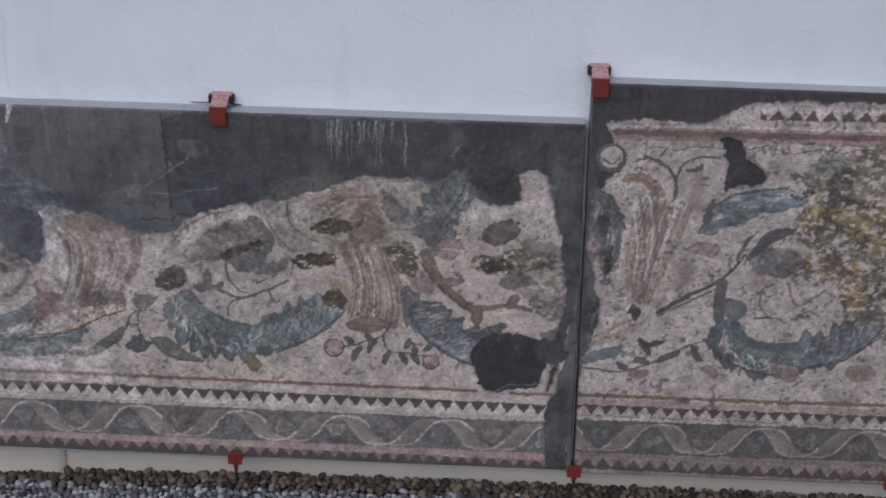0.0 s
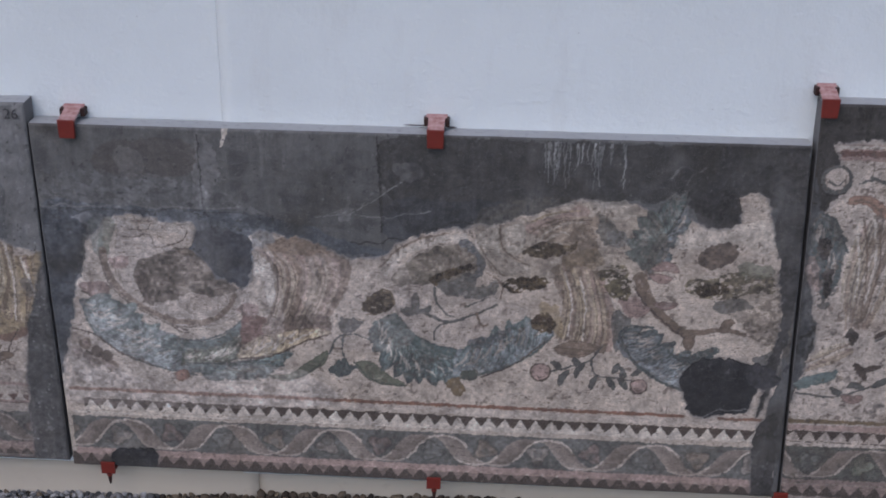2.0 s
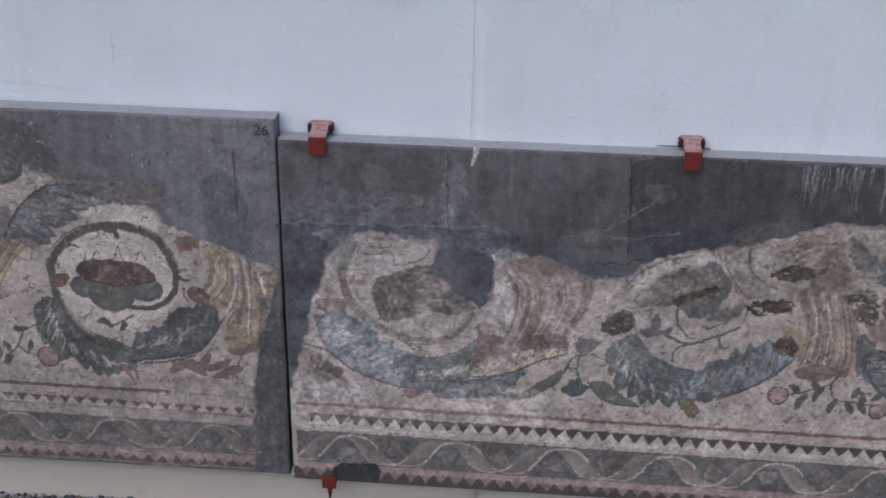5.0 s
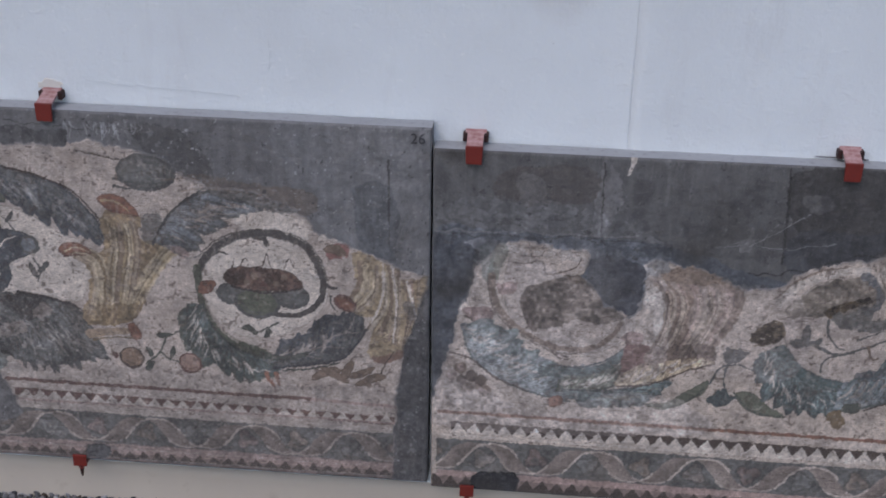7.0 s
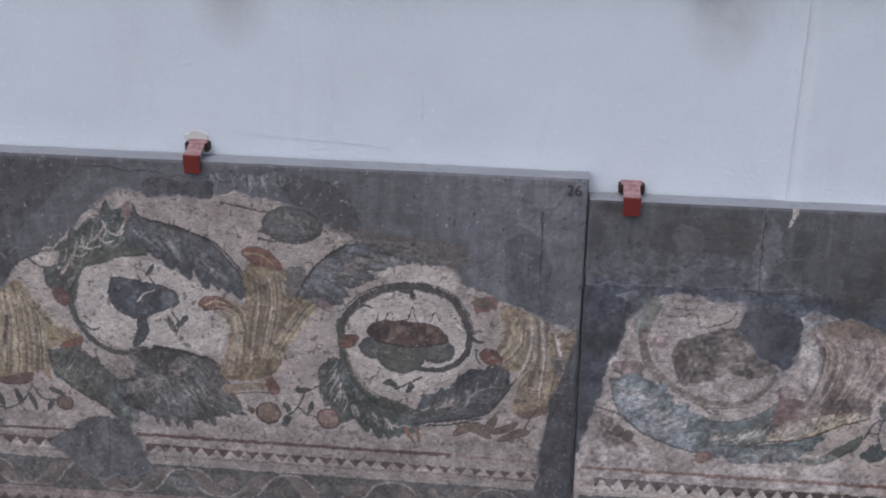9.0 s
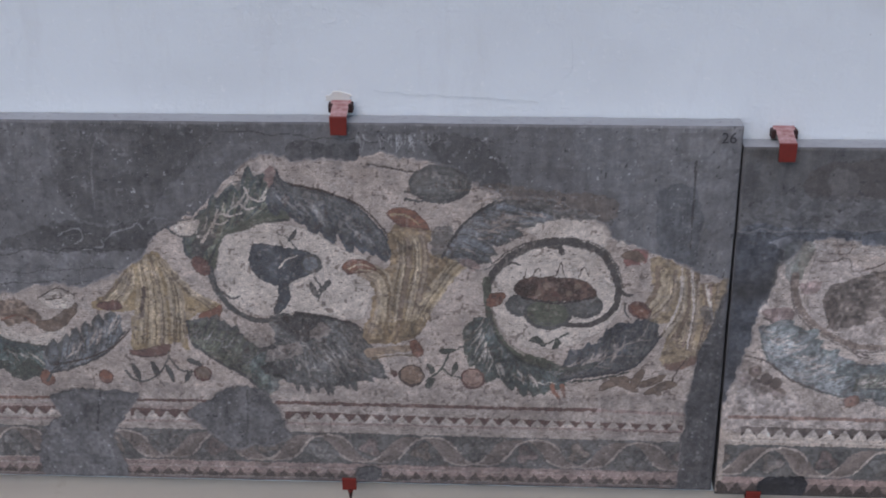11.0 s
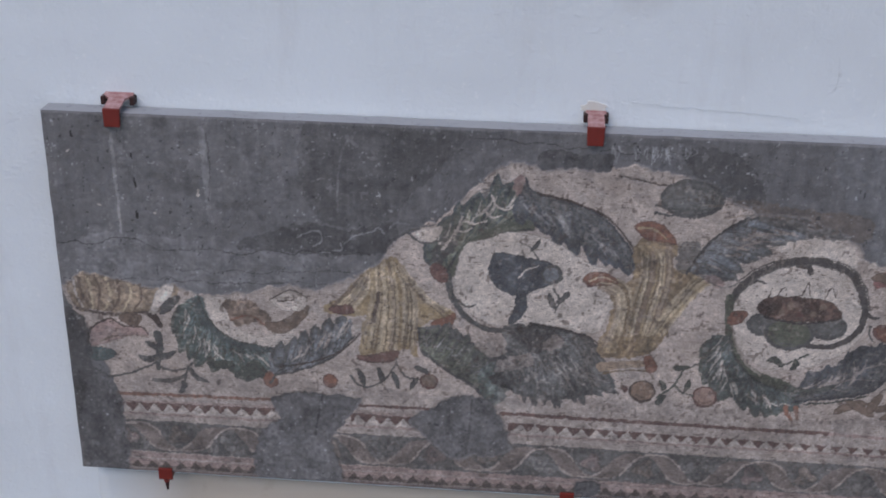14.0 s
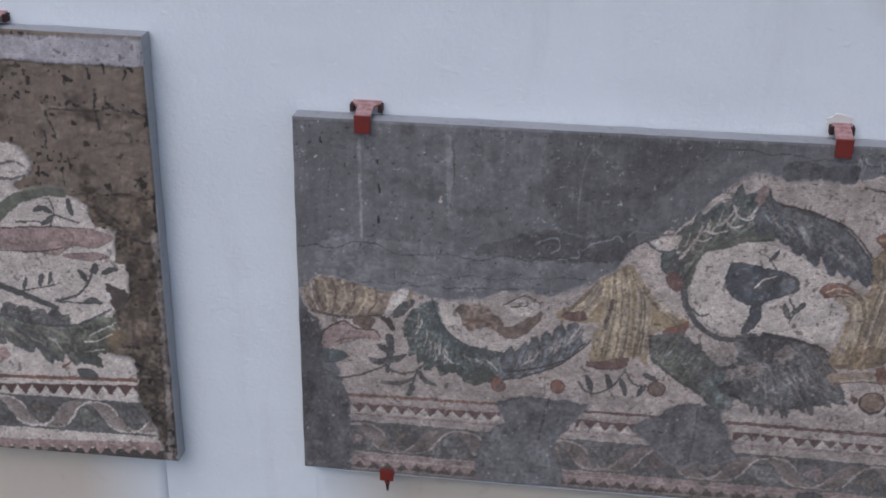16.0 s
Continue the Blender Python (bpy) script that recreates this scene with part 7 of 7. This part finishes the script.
# ---- clips that hold the panels ----
def top_clip(x, z, back, flange):
    """A painted steel bracket: a plate over the panel's top edge, a tab in front and a flange on the wall."""
    root = tagged(new("top_clip"), "red painted steel clip over the panel's top edge", "clip", "steel clips holding the mosaics")
    root.location = (x, 0, z)
    w, f = 0.029, flange / 2
    outline = ((-w, -0.013), (w, -0.013), (w, back * 0.6), (f, back * 0.8), (f, back), (-f, back), (-f, back * 0.8), (-w, back * 0.6))
    bm = bmesh.new()
    rise = lambda py: 0.016 + 0.028 * max(py, 0.0) / back
    face = bm.faces.new([bm.verts.new((px, py, rise(py))) for px, py in outline])
    top = bmesh.ops.extrude_face_region(bm, geom=[face])["geom"]
    bmesh.ops.translate(bm, verts=[v for v in top if isinstance(v, bmesh.types.BMVert)], vec=(0, 0, 0.008))
    bmesh.ops.recalc_face_normals(bm, faces=bm.faces)
    bmesh.ops.triangulate(bm, faces=[g for g in bm.faces if len(g.verts) > 4])
    part("plate", bm, SKY_SHEEN, root, "dull red top plate with sky sheen painted in")
    bm = box(-0.031, 0.031, -0.024, -0.013, -0.042, 0.026, 0.003, 2)
    for v in bm.verts:
        if v.co.z < -0.03:
            v.co.x *= 0.92
    part("tab", bm, RED, root)
    for side in (-1, 1):
        part("lug", box(side * f - 0.008, side * f + 0.008, back * 0.6, back + 0.004, 0.014, 0.045, 0.002), RUST, root, "dark rusty lug at the wall")
    return root


def bottom_clip(x, z, back):
    """A painted steel foot: a tab in front of the lower edge, a shelf under it and a bolt hanging below."""
    root = tagged(new("bottom_clip"), "red painted steel foot with a bolt under the panel", "clip", "steel clips holding the mosaics")
    root.location = (x, 0, z)
    part("tab", box(-0.028, 0.028, -0.022, -0.013, -0.02, 0.032, 0.002, 2), RED, root)
    part("shelf", box(-0.026, 0.026, -0.016, back, -0.014, -0.006, 0.001), RED, root)
    bm = bmesh.new()
    bmesh.ops.create_cone(bm, cap_ends=True, segments=12, radius1=0.004, radius2=0.0115, depth=0.055, matrix=Matrix.Translation((0.002, -0.012, -0.044)))
    part("bolt", bm, RUST, root)
    bm = bmesh.new()
    bmesh.ops.create_cone(bm, cap_ends=True, segments=6, radius1=0.012, radius2=0.012, depth=0.012, matrix=Matrix.Translation((0.002, -0.012, -0.026)))
    part("nut", bm, RED, root)
    return root


for x, z, wall, flange in ((-3.235, 1.64, WALL_L, 0.105), (-1.541, 1.645, WALL_L, 0.07), (0.006, 1.563, WALL_L, 0.075), (1.318, 1.569, WALL_R, 0.075), (2.664, 1.725, WALL_R, 0.066), (-4.63, 1.915, WALL_L, 0.08)):
    top_clip(x, z, wall, flange)
for x, z, wall in ((-3.155, 0.138, WALL_L), (-1.56, 0.138, WALL_L), (0.02, 0.118, WALL_L), (1.328, 0.112, WALL_R), (2.69, 0.112, WALL_R), (3.96, 0.112, WALL_R), (-1.44, 2.385, WALL_L), (0.184, 2.378, WALL_L)):
    bottom_clip(x, z, wall)

# ---- loose stones along the wall ----
def stone_mesh(name, seed, material):
    r = random.Random(seed)
    bm = bmesh.new()
    bmesh.ops.create_icosphere(bm, subdivisions=1, radius=1.0)
    for v in bm.verts:
        v.co *= 0.75 + 0.4 * r.random()
        v.co.z *= 0.62
    data = bpy.data.meshes.new(name)
    bm.to_mesh(data)
    bm.free()
    data.materials.append(material)
    data.polygons.foreach_set("use_smooth", [True] * len(data.polygons))
    return data


def scatter():
    r = random.Random(11)
    kinds = {m: [stone_mesh("stone", 10 * k + s, m) for s in range(6)] for k, m in enumerate((GREY_STONE, BROWN_STONE))}
    loose = {GREY_STONE: ([], []), BROWN_STONE: ([], [])}
    shapes = {m: [(np.array([v.co for v in d.vertices]), np.array([p.vertices for p in d.polygons])) for d in ds] for m, ds in kinds.items()}
    singles = 0
    for row in range(26):
        y = 0.085 - row * 0.021
        x = -5.2
        while x < 4.6:
            size = (0.011 + 0.010 * r.random()) * (1.25 if row < 4 and x > 0.3 else 1.0)
            x += size * 1.55
            px, py = x, y + 0.012 * (r.random() - 0.5)
            brown = px > 0.2 and py > 0.03 - 0.03 * r.random() or r.random() < 0.06
            m = BROWN_STONE if brown else GREY_STONE
            heap = 0.022 * max(0.0, 1 - (0.09 - py) / 0.09) * (1.0 if px > 0.6 else 0.2)
            pz = float(ground_z(px)) + heap + 0.012 * (r.random() - 0.6)
            turn = Euler((r.random() * 0.8, r.random() * 0.8, r.random() * 6.28)).to_matrix()
            k = r.randrange(6)
            near = 0.35 < px < 3.2 and row < 5
            if near and singles < 300 and r.random() < 0.75:
                ob = new("pebble", kinds[m][k])
                ob.matrix_world = Matrix.Translation((px, py, pz)) @ turn.to_4x4() @ Matrix.Diagonal((size, size, size, 1))
                ob.parent = ground
                singles += 1
            else:
                co, tri = shapes[m][k]
                vs, fs = loose[m]
                fs.append(tri + scatter.count[m])
                scatter.count[m] += len(co)
                vs.append(co @ np.array(turn).T * size + np.array((px, py, pz)))
    for m, (vs, fs) in loose.items():
        data = bpy.data.meshes.new("gravel")
        data.from_pydata(np.vstack(vs).tolist(), [], np.vstack(fs).tolist())
        data.polygons.foreach_set("use_smooth", [True] * len(data.polygons))
        data.materials.append(m)
        what = "grey crushed gravel strewn along the wall foot" if m is GREY_STONE else "brown rounded pebbles heaped against the wall"
        tagged(new("gravel", data), what, "gravel", kind="stuff")


scatter.count = {GREY_STONE: 0, BROWN_STONE: 0}
scatter()


# ---- number on the western panel, marks and mends on the wall ----
def written(text, x, z, size, parent):
    data = bpy.data.curves.new("number", "FONT")
    data.body, data.size, data.extrude = text, size, 0.0006
    ob = new("number_text", data)
    ob.matrix_world = Matrix.Translation((x, -0.0085, z)) @ Euler((radians(90), 0, 0)).to_matrix().to_4x4()
    ob.data.materials.append(INK)
    ob.parent = parent
    return tagged(ob, "small painted panel number")


written("26", -0.222, 1.583, 0.055, west)


def wall_patch(name, label, x, z, w, h, seed, material, parent, y, thick=0.0012):
    """A thin irregular smear of plaster or paint on the wall."""
    r = random.Random(seed)
    bm = bmesh.new()
    ring = []
    for k in range(22):
        a = 2 * math.pi * k / 22
        m = 0.8 + 0.35 * r.random()
        ring.append(bm.verts.new((x + math.cos(a) * w / 2 * m, y - thick, z + math.sin(a) * h / 2 * m)))
    top = bm.faces.new(ring)
    out = bmesh.ops.extrude_face_region(bm, geom=[top])["geom"]
    for v in (g for g in out if isinstance(g, bmesh.types.BMVert)):
        v.co.y = y + 0.004
        v.co.x += (v.co.x - x) * 0.12
        v.co.z += (v.co.z - z) * 0.12
    bmesh.ops.recalc_face_normals(bm, faces=bm.faces)
    return part(name, bm, material, parent, label)


def patch_material(name, a, b):
    n = Nodes(name, 0.9)
    n.colour(n.mix(n.noise(25, 5), a, b))
    n.bump(n.noise(60, 4), 0.4, 0.004)
    return n.mat


CREAMY = patch_material("yellowed_plaster", rgba(168, 176, 190), rgba(166, 164, 164))
GREYED = patch_material("grey_mend", rgba(168, 178, 194), rgba(160, 169, 184))
CRACK = patch_material("dark_crack", rgba(70, 70, 78), rgba(92, 92, 100))
wall_patch("plaster_patch", "yellowed plaster patch above a clip", -1.55, 1.702, 0.085, 0.05, 1, CREAMY, wall_w, WALL_L - 0.003)
wall_patch("crack", "dark open crack beside a clip", 1.255, 1.577, 0.1, 0.004, 5, CRACK, wall_e, WALL_R - 0.0035)
wall_patch("crack", "dark open crack beside a clip", 1.372, 1.574, 0.03, 0.005, 6, CRACK, wall_e, WALL_R - 0.0035)


def hairline(points, seed, parent, y):
    """A fine raised plaster crack along a wandering line."""
    r = random.Random(seed)
    data = bpy.data.curves.new("hairline_crack", "CURVE")
    data.dimensions, data.bevel_depth = "3D", 0.0008
    line = data.splines.new("POLY")
    spots = []
    for (xa, za), (xb, zb) in zip(points[:-1], points[1:]):
        for k in range(8):
            f = k / 8
            spots.append((xa + (xb - xa) * f + 0.011 * (r.random() - 0.5), y, za + (zb - za) * f + 0.011 * (r.random() - 0.5), 1.0))
    line.points.add(len(spots) - 1)
    for p, co in zip(line.points, spots):
        p.co = co
    data.materials.append(GREYED)
    ob = new("hairline_crack", data)
    ob.parent = parent
    return tagged(ob, "fine crack in the plaster")


hairline(((-1.42, 1.73), (-1.2, 1.715), (-1.0, 1.71), (-0.83, 1.692)), 1, wall_w, WALL_L - 0.004)
hairline(((-0.74, 1.80), (-0.735, 1.87), (-0.74, 1.93)), 2, wall_w, WALL_L - 0.004)
